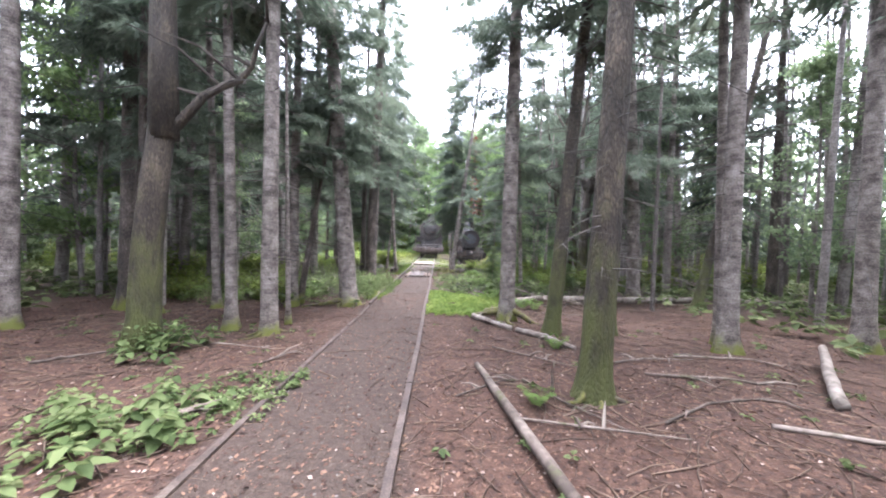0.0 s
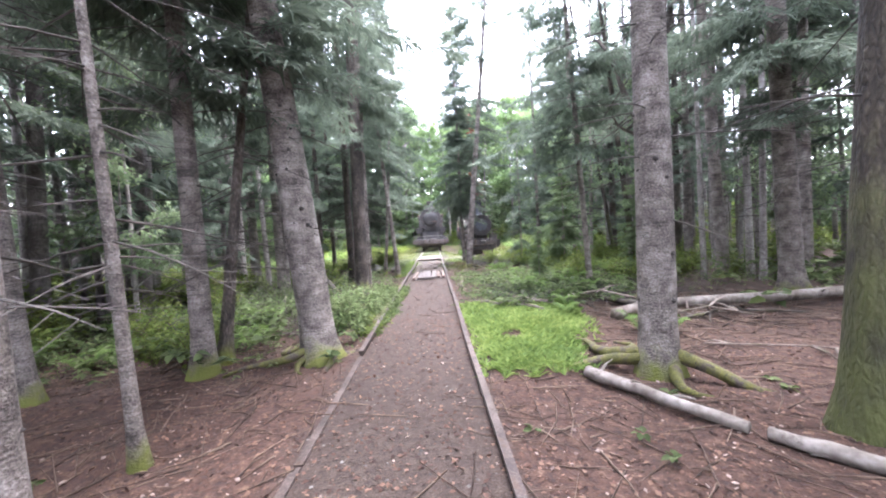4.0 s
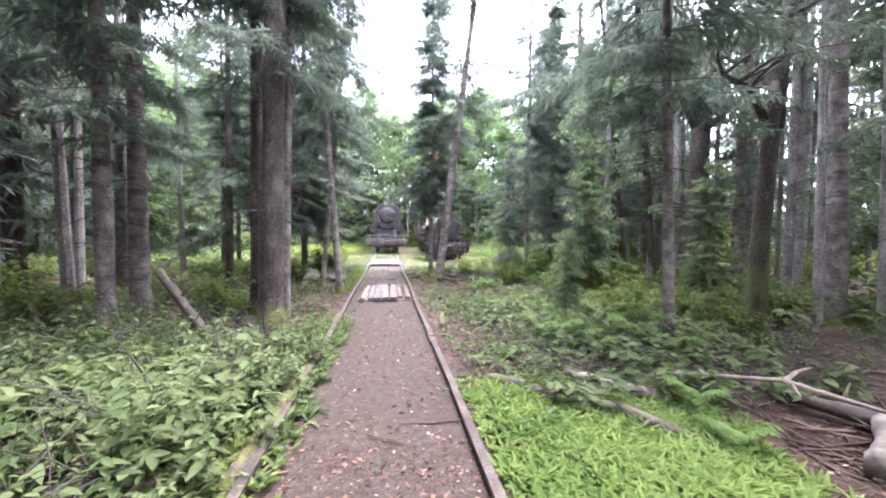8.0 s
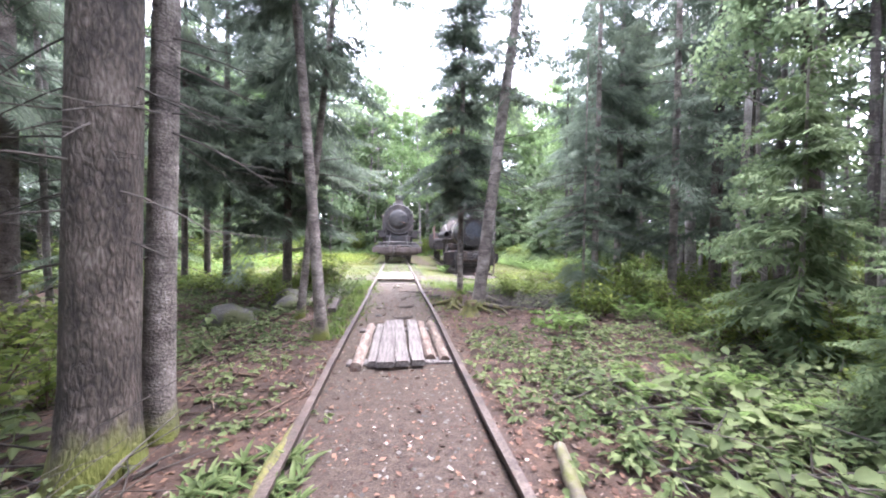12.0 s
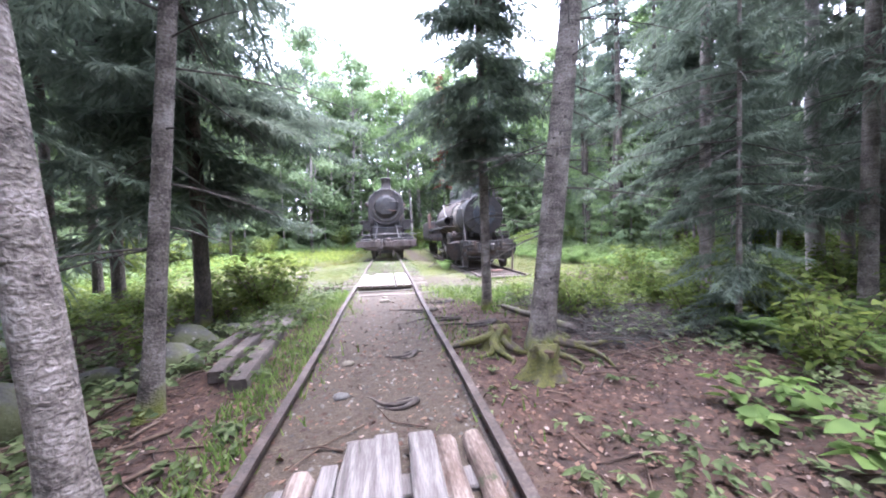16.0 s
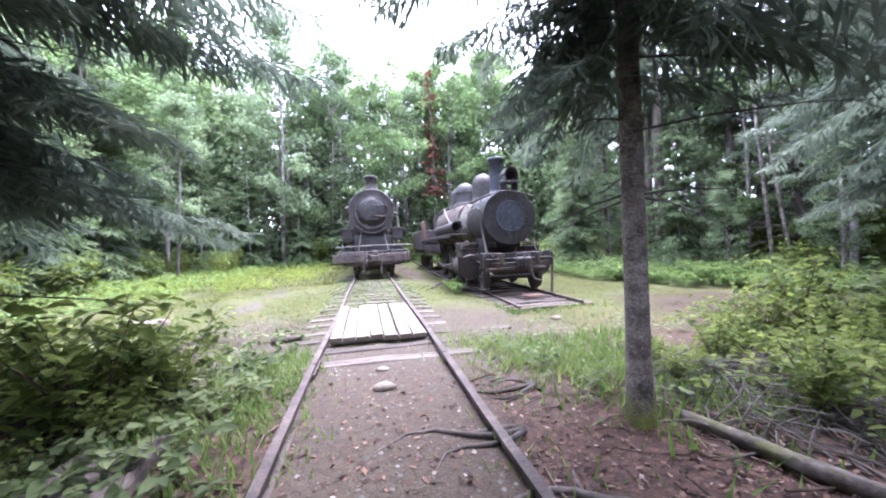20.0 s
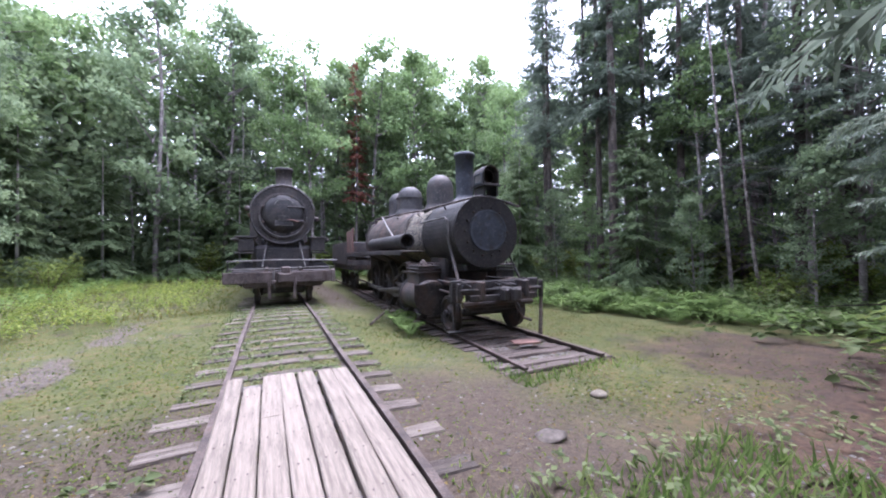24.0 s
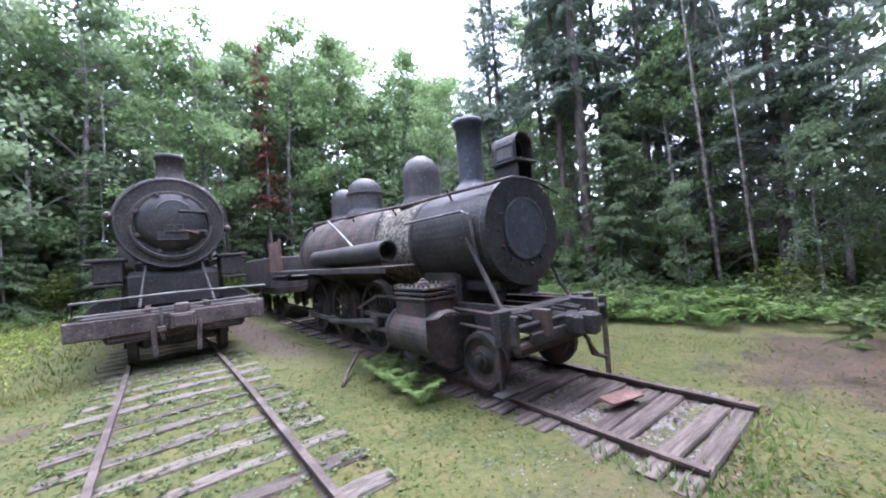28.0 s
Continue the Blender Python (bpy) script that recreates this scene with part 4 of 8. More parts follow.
# edge of the clearing
for row in (
    (-5.6, 27.6, 0.24, "low", BR, SPRUCE), (-6.7, 28.6, 0.2, "mid", BR, SPRUCE), (-7.1, 28.0, 0.2, "mid", BR, SPRUCE),
):
    tree(*row, crown_lift=1.6)
tree(-1.9, 22.3, 0.15, "low", G, "slim grey spruce with patchy bark", lean=(0.09, 0.02), crown_lift=2.2, knots=20, scale=0.8)
tree(13.2, 27.4, 0.3, "low", BR, "dark spruce with drooping boughs", crown_lift=1.2, scale=1.2)
tree(14.2, 31.2, 0.34, "mid", BR, "dark spruce with drooping boughs", crown_lift=0.8, scale=1.1)
tree(14.4, 34.8, 0.34, "high", BR, DARK)
for x, y, d in ((12.3, 36.2, 0.4), (12.9, 37.4, 0.3), (13.4, 38.6, 0.26), (12.6, 40.2, 0.24), (14.8, 36.6, 0.3), (15.4, 33.2, 0.26), (13.8, 41.8, 0.3), (15.8, 30.6, 0.3)):
    tree(x, y, d, "high", BR, "tall bare-stemmed spruce behind the ferns", lean=(-0.01, 0), h=18, twigs=26, crown_lift=1.0)
tree(13.3, 32.6, 0.12, None, G, "slim pale leaning birch stem", h=11, lean=(-0.08, 0.02), twigs=4)
tree(12.8, 31.6, 0.1, None, G, "slim pale crooked birch stem", h=8, lean=(-0.2, 0.05), twigs=4, bend=0.4)
tree(-3.25, 26.1, 0.26, "sweep", BR, "dark spruce with low sweeping boughs", lean=(0.0, 0), crown_lift=0.2)
tree(1.88, 25.42, 0.17, "dense", G, "slender dark spruce with a dense low crown", scale=0.88, crown_lift=0.45, twigs=40)


def forked_tree(x, y, d, fork, h, label, arms):
    """A dark bare hardwood whose stem divides into crooked limbs."""
    t = tagged(new("tree"), label, "tree", group="trees beside the track")
    t.matrix_world = pose(x, y, ground_z(x, y))
    pr = random.Random(int(x * 31 + y * 7) % 977)
    pts = [(0, 0, -0.2), (0.01, 0, 0.1), (0.03, 0, 0.5), (0.06, 0, fork * 0.45), (0.16, 0.03, fork * 0.75), (0.25, 0.05, fork), (0.26, 0.05, fork + 0.35)]
    stem = part("trunk", tube(bmesh.new(), pts, [d * 0.75, d * 0.68, d * 0.54, d * 0.47, d * 0.44, d * 0.4, d * 0.12], 12, True, 0.1), bark_moss, t, smooth=True)
    for turn, out, rise, r0 in arms:
        c, sn = math.cos(radians(turn)), math.sin(radians(turn))
        p, q = [], []
        for i in range(8):
            f = i / 7
            kink = 0.16 * math.sin(f * 9 + turn) * f
            p.append((0.25 + c * out * f ** 0.8 + kink * sn, 0.05 + sn * out * f ** 0.8 + kink * c, fork - 0.45 + (rise + 0.4) * f ** 0.9 + 0.1 * math.sin(f * 7)))
            q.append(r0 * (1.08 - 0.78 * f))
        limb = part("limb", tube(bmesh.new(), p, q, 9, True, 0.1), bark_moss, t, smooth=True)
        bm = bmesh.new()
        for k in range(9):
            b = Vector(p[pr.randrange(2, 8)])
            a, m = pr.uniform(0, 6.28), pr.uniform(0.5, 1.4)
            e = b + Vector((math.cos(a) * m, math.sin(a) * m, pr.uniform(-0.2, 0.6) * m))
            tube(bm, [b, b.lerp(e, 0.5) + Vector((0, 0, 0.12 * m)), e], [0.03, 0.018, 0.005], 5, False)
        tagged(part("branchwork", bm, dead_twig, limb, "bare crooked twigs"), kind="stuff")
    taken.append((x, y))
    return t


forked_tree(8.1, 19.2, 0.44, 4.9, 12, "dark forked hardwood with crooked limbs", ((165, 1.5, 3.6, 0.15), (10, 1.1, 5.5, 0.19), (5, 3.4, 2.4, 0.09)))
forked_tree(-3.45, 7.25, 0.42, 3.7, 12, "dark hardwood with a crooked side limb", ((15, 1.5, 1.5, 0.08), (150, 0.25, 7.0, 0.19)))
forked_tree(5.9, 15.6, 0.26, 3.8, 10, "small dark hardwood with a crooked fork", ((180, 1.1, 0.9, 0.06), (20, 0.8, 5.0, 0.12)))

# the woods all round, and unseen trees added behind the start for shade
wood_rng = random.Random(5)


def free(x, y):
    if y < -3.5:
        # behind the start only a narrow gap stays open, to keep it shaded
        return abs(x) > 1.2 and all((x - a) ** 2 + (y - b) ** 2 > 1.7 for a, b in taken)
    if y < 30 and -1.7 < x < 2.6:
        return False
    if y < 14 and -4.5 < x < 6.5:
        return False
    if 14 <= y < 31 and -5.6 < x < 8.4:
        return False
    if y >= 26 and -13 < x < 13.5 + 0.1 * (y - 26) and y < 60:
        return False
    return all((x - a) ** 2 + (y - b) ** 2 > 1.7 for a, b in taken)


def wood_tree(x, y):
    u = wood_rng.random()
    clearing = y > 26
    if u < (0.45 if y > 50 else 0.12 if clearing else 0.06):
        i = wood_rng.randrange(5)
        t = tagged(new("tree"), "leafy hardwood with a pale slender trunk", "tree", group="woods round the track")
        k = wood_rng.uniform(0.85, 1.25) * (1.12 if y > 55 else 1)
        t.matrix_world = pose(x, y, ground_z(x, y) - 0.05, wood_rng.uniform(-2, 2), wood_rng.uniform(-2, 2), wood_rng.uniform(0, 360)) @ Matrix.Scale(k, 4)
        child("trunk", LEAFY[i][0], t)
        child("crown", LEAFY[i][1], t)
    else:
        t = tagged(new("tree"), "tall dark spruce with bare lower trunk" if not clearing else "tall spruce with boughs down to the undergrowth", "tree", group="woods round the track")
        k = wood_rng.uniform(0.8, 1.2)
        t.matrix_world = pose(x, y, ground_z(x, y) - 0.05, wood_rng.uniform(-2, 2), wood_rng.uniform(-2, 2), wood_rng.uniform(0, 360)) @ Matrix.Scale(k, 4)
        child("trunk", FAR_TRUNK[wood_rng.randrange(5)], t)
        kind = "far" if clearing or wood_rng.random() < 0.55 else "high"
        child("crown", wood_rng.choice(CROWN[kind]), t)
    taken.append((x, y))


count = 0
while count < 300:
    u = wood_rng.random()
    if u < 0.12:
        # never in view: added to block sky light from the first stretch
        x, y = wood_rng.uniform(-14, 14), wood_rng.uniform(-16, 1)
    elif u < 0.6:
        x, y = wood_rng.uniform(-22, 24), wood_rng.uniform(0, 34)
    elif u < 0.74:
        x, y = wood_rng.uniform(-26, 30), wood_rng.uniform(58, 76)
    elif u < 0.86:
        x, y = wood_rng.uniform(12, 26), wood_rng.uniform(28, 64)
    else:
        x, y = wood_rng.uniform(-26, -12), wood_rng.uniform(28, 64)
    count += 1
    if free(x, y):
        wood_tree(x, y)


def leafy_tree(x, y, k, i, label="tall leafy hardwood with a light green crown"):
    t = tagged(new("tree"), label, "tree", group="woods round the track")
    t.matrix_world = pose(x, y, ground_z(x, y) - 0.05, wood_rng.uniform(-2, 2), wood_rng.uniform(-2, 2), wood_rng.uniform(0, 360)) @ Matrix.Scale(k, 4)
    child("trunk", LEAFY[i][0], t)
    child("crown", LEAFY[i][1], t)


for i in range(40):
    leafy_tree(-27 + 57 * (i + wood_rng.random()) / 40, wood_rng.uniform(56, 66), wood_rng.uniform(1.05, 1.5), i % 5)
for i in range(10):
    leafy_tree(wood_rng.uniform(-19, -13), 30 + 2.8 * i, wood_rng.uniform(0.8, 1.25), i % 5)
for i in range(7):
    leafy_tree(wood_rng.uniform(14, 18), 30 + 4 * i, wood_rng.uniform(0.6, 1.1), 3 + i % 2, "young leafy hardwood at the clearing's edge")
for x, y, k in ((-11.5, 37, 0.62), (-13.5, 41, 0.75), (-12.5, 34, 0.55), (-10.8, 46, 0.7), (13.5, 38.5, 0.45), (14.5, 43.5, 0.55), (-5.5, 13.5, 0.4), (-7.5, 16, 0.5), (6.0, 20.0, 0.4), (10.5, 16.5, 0.5), (-9, 12, 0.55), (9.0, 20.5, 0.5), (12, 12, 0.5), (-11, 18, 0.6), (14, 18, 0.6), (-10, 8, 0.5)):
    leafy_tree(x, y, k, 3 + int(k * 100) % 2, "young leafy hardwood under the spruces")
for x, y, k in ((11.6, 36.9, 0.27), (11.9, 33.0, 0.24), (12.6, 30.4, 0.3), (12.2, 39.4, 0.32), (13.2, 35.0, 0.34), (14.2, 29.0, 0.36), (11.4, 42.0, 0.34), (15.2, 35.8, 0.5), (14.8, 32.0, 0.45)):
    leafy_tree(x, y, k, 3 + int(k * 100) % 2, "young leafy hardwood above the fern bank")
rt = tagged(new("tree"), "dying spruce with rust-red needles", "tree")
rt.matrix_world = pose(6.3, 57.3, 0.3)
child("trunk", FAR_TRUNK[1], rt)
child("crown", CROWN["red"][0], rt)
for x, y, k in ((-11.5, 38, 1.2), (-13, 44, 1.3), (-10.5, 33, 0.9), (10.5, 40, 0.9), (12.0, 35.0, 0.8), (-12.0, 52, 1.2), (4.8, 18.6, 0.5), (3.4, 16.9, 0.22), (6.4, 16.9, 0.4), (-6, 56, 0.9), (-2.5, 57.5, 1.1), (4.5, 57, 0.8), (8.5, 55.5, 1.0), (12.5, 52, 1.1), (14, 45, 1.0), (-15, 36, 1.3), (-16, 48, 1.3), (0.8, 59, 1.0), (-9.5, 54.5, 1.1)):
    t = tagged(new("young_fir"), "young light green fir growing at the wood's edge", "fir", group="young firs")
    t.matrix_world = pose(x, y, ground_z(x, y) - 0.03) @ Matrix.Scale(k, 4)
    bm = trunk_bm(0.14, 7.6, seed=int(k * 100), flare=0.3, seg=8)
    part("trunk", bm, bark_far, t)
    child("crown", CROWN["fir"][int(k * 10) % 2], t)


def far_woods():
    """The tangle of leaves and twigs that closes the view between the trunks."""
    n = 300000
    a = rng.uniform(0, 2 * np.pi, n)
    r = rng.uniform(0, 1, n) ** 0.7
    x = 1 + np.cos(a) * (20 + 9 * r)
    y = 27 + np.sin(a) * (34 + 9 * r)
    clump = 0.6 + 0.4 * np.sin(a * 47) * np.sin(a * 31 + 1) + 0.3 * np.sin(a * 113)
    z = rng.uniform(0, 1, n) ** 1.45 * (7.0 + 5.0 * (y > 55)) * (0.6 + clump)
    z = np.where(rng.random(n) < 0.35, rng.uniform(0.1, 3.4, n), z)
    d = unit(rng.normal(0, 1, (n, 3)) + np.array([0, 0, -0.3]))
    nn = unit(rng.normal(0, 0.5, (n, 3)) + np.array([0, 0, 1.0]))
    ln = rng.uniform(0.22, 0.55, n) * np.where(y > 48, 1.3, 1.0)
    v, f = blades(np.stack([x, y, z], 1), d, nn, ln, ln * 0.6)
    half = len(f) // 2
    v2 = v[half * 4:]
    tagged(soup("far_woods", v2, f[:len(f) - half], needles_light), "dense dark evergreen woods behind the trunks", "woods", kind="stuff")
    v, f = v[:half * 4], f[:half]
    tagged(soup("far_woods", v, f, leaves_pale), "dense leafy woods far behind the trunks", "woods", kind="stuff")


far_woods()


def dead_snag(x, y, h, d, seed):
    """A dead pale trunk with bare crooked limbs."""
    r = random.Random(seed)
    t = tagged(new("dead_tree"), "dead pale tree with bare crooked branches", "tree", group="dead trees")
    t.matrix_world = pose(x, y, ground_z(x, y) - 0.05)
    trunk = part("trunk", trunk_bm(d, h, (r.uniform(-0.02, 0.02), 0), seed, 0.4, 10, 0, 0, 0.3), snag_wood, t)
    for k in range(13):
        z, a, L = h * r.uniform(0.3, 0.97), r.uniform(0, 6.28), r.uniform(0.7, 2.0)
        dx, dy = math.cos(a), math.sin(a)
        p = [(dx * L * s, dy * L * s, z + L * (0.25 * s - 0.45 * s * s) + r.uniform(-0.08, 0.08)) for s in (0, 0.3, 0.65, 1)]
        bm = tube(bmesh.new(), p, [0.045, 0.035, 0.022, 0.008], 5, False)
        for s in (1, 2):
            q = Vector(p[s])
            b = a + r.choice((-1, 1)) * r.uniform(0.6, 1.1)
            tube(bm, [q, q + Vector((math.cos(b) * 0.3 * L, math.sin(b) * 0.3 * L, -0.08 * L)), q + Vector((math.cos(b) * 0.5 * L, math.sin(b) * 0.5 * L, -0.02 * L))], [0.02, 0.013, 0.005], 4, False)
        part("bare_branch", bm, snag_wood, trunk)


for x, y, h, d, seed in ((-6.9, 57.2, 14.0, 0.2, 1), (-2.7, 58.4, 13.5, 0.17, 2), (-9.0, 57.8, 10.0, 0.16, 3), (3.6, 58.6, 13.0, 0.15, 4)):
    dead_snag(x, y, h, d, seed)


def slim_mesh(seed):
    """A slim bare trunk, and its few dead twigs."""
    stem, twigs = bmesh.new(), bmesh.new()
    pr = random.Random(seed)
    r = pr.uniform(0.06, 0.11)
    lx, ly = pr.uniform(-0.04, 0.04), pr.uniform(-0.04, 0.04)
    tube(stem, [(0, 0, -0.1), (lx * 2, ly * 2, 1.5), (lx * 4, ly * 4, 4), (lx * 12, ly * 12, 12)], [r * 1.15, r, r * 0.85, r * 0.4], 8, False, 0.1)
    for _ in range(12):
        zz, a, L = pr.uniform(1.2, 9), pr.uniform(0, 6.28), pr.uniform(0.3, 1.3)
        bx, by = lx * zz, ly * zz
        mid = (bx + math.cos(a) * L * 0.5, by + math.sin(a) * L * 0.5, zz + 0.02)
        tube(twigs, [(bx, by, zz), mid, (bx + math.cos(a + 0.2) * L, by + math.sin(a + 0.2) * L, zz - 0.18 * L)], [0.013, 0.009, 0.003], 3, False)
    out = []
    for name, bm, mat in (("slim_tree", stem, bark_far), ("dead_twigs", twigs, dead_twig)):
        me = bpy.data.meshes.new(name)
        bm.to_mesh(me)
        bm.free()
        me.materials.append(mat)
        out.append(me)
    return out


SLIM = [slim_mesh(i) for i in range(7)]
pole_rng = random.Random(3)
poles = 0
while poles < 190:
    x, y = pole_rng.uniform(-25, 27), pole_rng.uniform(1, 33)
    if abs(x - 0.5) < 6.5 or (y > 25 and abs(x) < 13):
        continue
    poles += 1
    stem, twigs = SLIM[poles % 7]
    ob = tagged(new("slim_tree", stem), "slim bare trunk standing deeper in the woods", "tree", group="slim trunks")
    ob.matrix_world = pose(x, y, ground_z(x, y), 0, 0, pole_rng.uniform(0, 360)) @ Matrix.Scale(pole_rng.uniform(0.8, 1.15), 4)
    tagged(child("branchwork", twigs, ob), kind="stuff")


# ---- locomotives ----
def bolts(bm, centre, axis, radius, count, size, out=0.012):
    d = Vector(axis).normalized()
    u = d.cross(Vector((0, 0, 1)) if abs(d.z) < 0.9 else Vector((0, 1, 0))).normalized()
    v = d.cross(u)
    for k in range(count):
        a = 2 * math.pi * k / count
        lathe(bm, [(0, size), (out, size * 0.8), (out * 1.3, 0)], Vector(centre) + u * radius * math.cos(a) + v * radius * math.sin(a), d, 6)


def small_wheel(parent, x, y, z, r, side):
    w = part("wheel", lathe(bmesh.new(), [(-0.06, 0.0), (-0.06, r * 0.78), (-0.04, r * 0.8), (-0.04, r + 0.03), (-0.01, r + 0.03), (0.0, r), (0.1, r * 0.985), (0.1, r * 0.82), (0.055, r * 0.78), (0.03, r * 0.5), (0.06, r * 0.36), (0.1, r * 0.34), (0.1, 0.0)], (x, y, z), (side, 0, 0), 30), loco_dark, parent, smooth=False)
    bm = bmesh.new()
    lathe(bm, [(0, r * 0.2), (0.06, r * 0.19), (0.07, r * 0.1), (0.07, 0)], (x + side * 0.1, y, z), (side, 0, 0), 14)
    bolts(bm, (x + side * 0.1, y, z), (side, 0, 0), r * 0.27, 6, 0.015)
    part("hub", bm, loco_black, w)


def driver(parent, x, y, z, r, side):
    bm = bmesh.new()
    lathe(bm, [(-0.05, r * 0.86), (-0.05, r + 0.03), (-0.02, r + 0.03), (0.0, r), (0.09, r * 0.985), (0.09, r * 0.86), (-0.05, r * 0.86)], (x, y, z), (side, 0, 0), 36)
    tyre = part("wheel", bm, loco_dark, parent)
    bm = bmesh.new()
    for k in range(13):
        a = 2 * math.pi * k / 13
        c, s = math.cos(a), math.sin(a)
        tube(bm, [(x + side * 0.03, y + c * r * 0.14, z + s * r * 0.14), (x + side * 0.03, y + c * r * 0.88, z + s * r * 0.88)], [0.045, 0.032], 6, False)
    part("spokes", bm, loco_dark, tyre)
    bm = bmesh.new()
    lathe(bm, [(-0.05, 0.0), (-0.05, r * 0.22), (0.1, r * 0.2), (0.1, 0.0)], (x, y, z), (side, 0, 0), 18)
    lathe(bm, [(0.0, 0.0), (0.0, r * 0.14), (0.2, r * 0.12), (0.2, 0.0)], (x, y + 0.2, z - 0.22), (side, 0, 0), 14)
    part("hub", bm, loco_black, tyre)
    bm = bmesh.new()
    n = 10
    pts = [(r * 0.84 * math.cos(2.2 + 1.9 * i / n), r * 0.84 * math.sin(2.2 + 1.9 * i / n)) for i in range(n + 1)]
    vs = [bm.verts.new((x + side * 0.07, y + a, z + b)) for a, b in pts]
    f = bm.faces.new(vs)
    bmesh.ops.solidify(bm, geom=[f], thickness=0.06)
    part("counterweight", bm, loco_dark, tyre)


def dome(bm, y, z, r, h, x=0.0, base=1.25):
    lathe(bm, [(0.0, r * base), (h * 0.06, r * base * 0.97), (h * 0.14, r * 1.06), (h * 0.2, r), (h * 0.62, r), (h * 0.78, r * 0.9), (h * 0.9, r * 0.66), (h * 0.97, r * 0.36), (h, 0)], (x, y, z), (0, 0, 1), 32)
    return bm


def rivet_band(bm, cy, cz, r, size=0.014, arc=(0, 2 * math.pi), n=44):
    for k in range(n):
        a = arc[0] + (arc[1] - arc[0]) * k / n
        o = Vector((r * math.cos(a), cy, cz + r * math.sin(a)))
        lathe(bm, [(0, size), (size * 0.7, size * 0.6), (size * 0.9, 0)], o, (math.cos(a), 0, math.sin(a)), 5)


def engine_b():
    """The engine on the side track; y runs back along its boiler from the smokebox face."""
    e = tagged(new("steam_locomotive"), "derelict black steam locomotive with bare rusting boiler on a side track", "locomotive")
    e.matrix_world = pose(3.84, 32.55, -0.02, 0, 0, -1.6)
    cz, R = 2.11, 0.77
    bm = lathe(bmesh.new(), [(0.0, 0.0), (0.0, R), (0.03, R + 0.012), (0.08, R + 0.012), (0.1, R), (1.75, R), (1.76, R + 0.015), (1.86, R + 0.015), (1.87, R)], (0, 0, cz), (0, 1, 0), 48)
    smokebox = part("smokebox", bm, loco_black, e, "sooty riveted smokebox")
    bm = bmesh.new()
    for yy in (0.06, 0.2, 1.6, 1.81):
        rivet_band(bm, yy, cz, R + (0.012 if yy != 0.2 and yy != 1.6 else 0))
    tagged(part("rivets", bm, loco_dark, smokebox), kind="stuff")
    bm = bmesh.new()
    bolts(bm, (0, 0, cz), (0, -1, 0), R * 0.93, 30, 0.018)
    bolts(bm, (0, 0, cz), (0, -1, 0), R * 0.66, 14, 0.028, 0.03)
    tagged(part("face_bolts", bm, loco_dark, smokebox), kind="stuff")
    part("smokebox_door", lathe(bmesh.new(), [(0, R * 0.58), (0.02, R * 0.58), (0.026, R * 0.55), (0.02, R * 0.5), (0.028, 0.0)], (0.03, 0, cz + 0.02), (0, -1, 0), 40), loco_grey, smokebox, "blue-grey round door plate")
    bm = lathe(bmesh.new(), [(1.87, R), (3.1, R + 0.01), (3.12, R + 0.03), (3.22, R + 0.03)], (0, 0, cz), (0, 1, 0), 48)
    part("boiler_ring", bm, lagging, e, "bare boiler ring patched with pale old lagging")
    bm = lathe(bmesh.new(), [(3.22, R + 0.02), (3.6, R + 0.05), (5.0, R + 0.17), (7.4, R + 0.19), (7.42, R + 0.21), (7.55, R + 0.21), (7.56, 0.0)], (0, 0, cz), (0, 1, 0), 48)
    part("boiler", bm, loco_boiler, e, "rust-brown boiler shell speckled with pale scale")
    bm = bmesh.new()
    for yy, rr in ((1.95, R), (3.17, R + 0.03), (3.7, R + 0.055), (5.2, R + 0.175), (7.48, R + 0.21)):
        rivet_band(bm, yy, cz, rr)
    for k in range(26):
        for a in (2.75, 2.95, 0.4):
            rr = R + 0.18
            o = Vector((rr * math.cos(a), 5.2 + k * 0.085, cz + rr * math.sin(a)))
            lathe(bm, [(0, 0.014), (0.012, 0)], o, (math.cos(a), 0, math.sin(a)), 5)
    tagged(part("boiler_rivets", bm, loco_dark, e), kind="stuff")
    part("firebox", box(bmesh.new(), (0, 7.0, 1.55), (1.3, 2.3, 1.2), bevel=0.05), loco_dark, e)
    stack = part("chimney", lathe(bmesh.new(), [(0, 0.33), (0.04, 0.31), (0.09, 0.25), (0.15, 0.21), (0.2, 0.203), (0.6, 0.207), (1.06, 0.212), (1.08, 0.245), (1.14, 0.255), (1.18, 0.245), (1.18, 0.19), (0.3, 0.17)], (0, 1.0, cz + R - 0.05), (0, 0, 1), 32), loco_grey, e, "straight riveted chimney with a rolled lip", smooth=True)
    # arched lamp housing, open in front, with a window frame in its side
    arch = [(-0.25, 0.0), (-0.25, 0.3)] + [(-0.25 * math.cos(a), 0.3 + 0.25 * math.sin(a)) for a in [math.pi * k / 12 for k in range(1, 12)]] + [(0.25, 0.3), (0.25, 0.0)]
    bm = bmesh.new()
    rows = []
    for yy, k in ((0.22, 0.9), (0.22, 1.0), (0.74, 1.0), (0.74, 0.0)):
        rows.append([bm.verts.new((x * k, yy, 3.24 + 0.27 + (z - 0.27) * k)) for x, z in arch])
    inner = [bm.verts.new((x * 0.9, 0.68, 3.24 + 0.27 + (z - 0.27) * 0.9)) for x, z in arch]
    rows.insert(0, inner)
    for a, b in zip(rows, rows[1:-1]):
        for k in range(len(arch)):
            bm.faces.new((a[k], a[(k + 1) % len(arch)], b[(k + 1) % len(arch)], b[k]))
    bm.faces.new(rows[3])
    bm.faces.new(inner)
    for v in rows[4]:
        bm.verts.remove(v)
    bmesh.ops.recalc_face_normals(bm, faces=bm.faces)
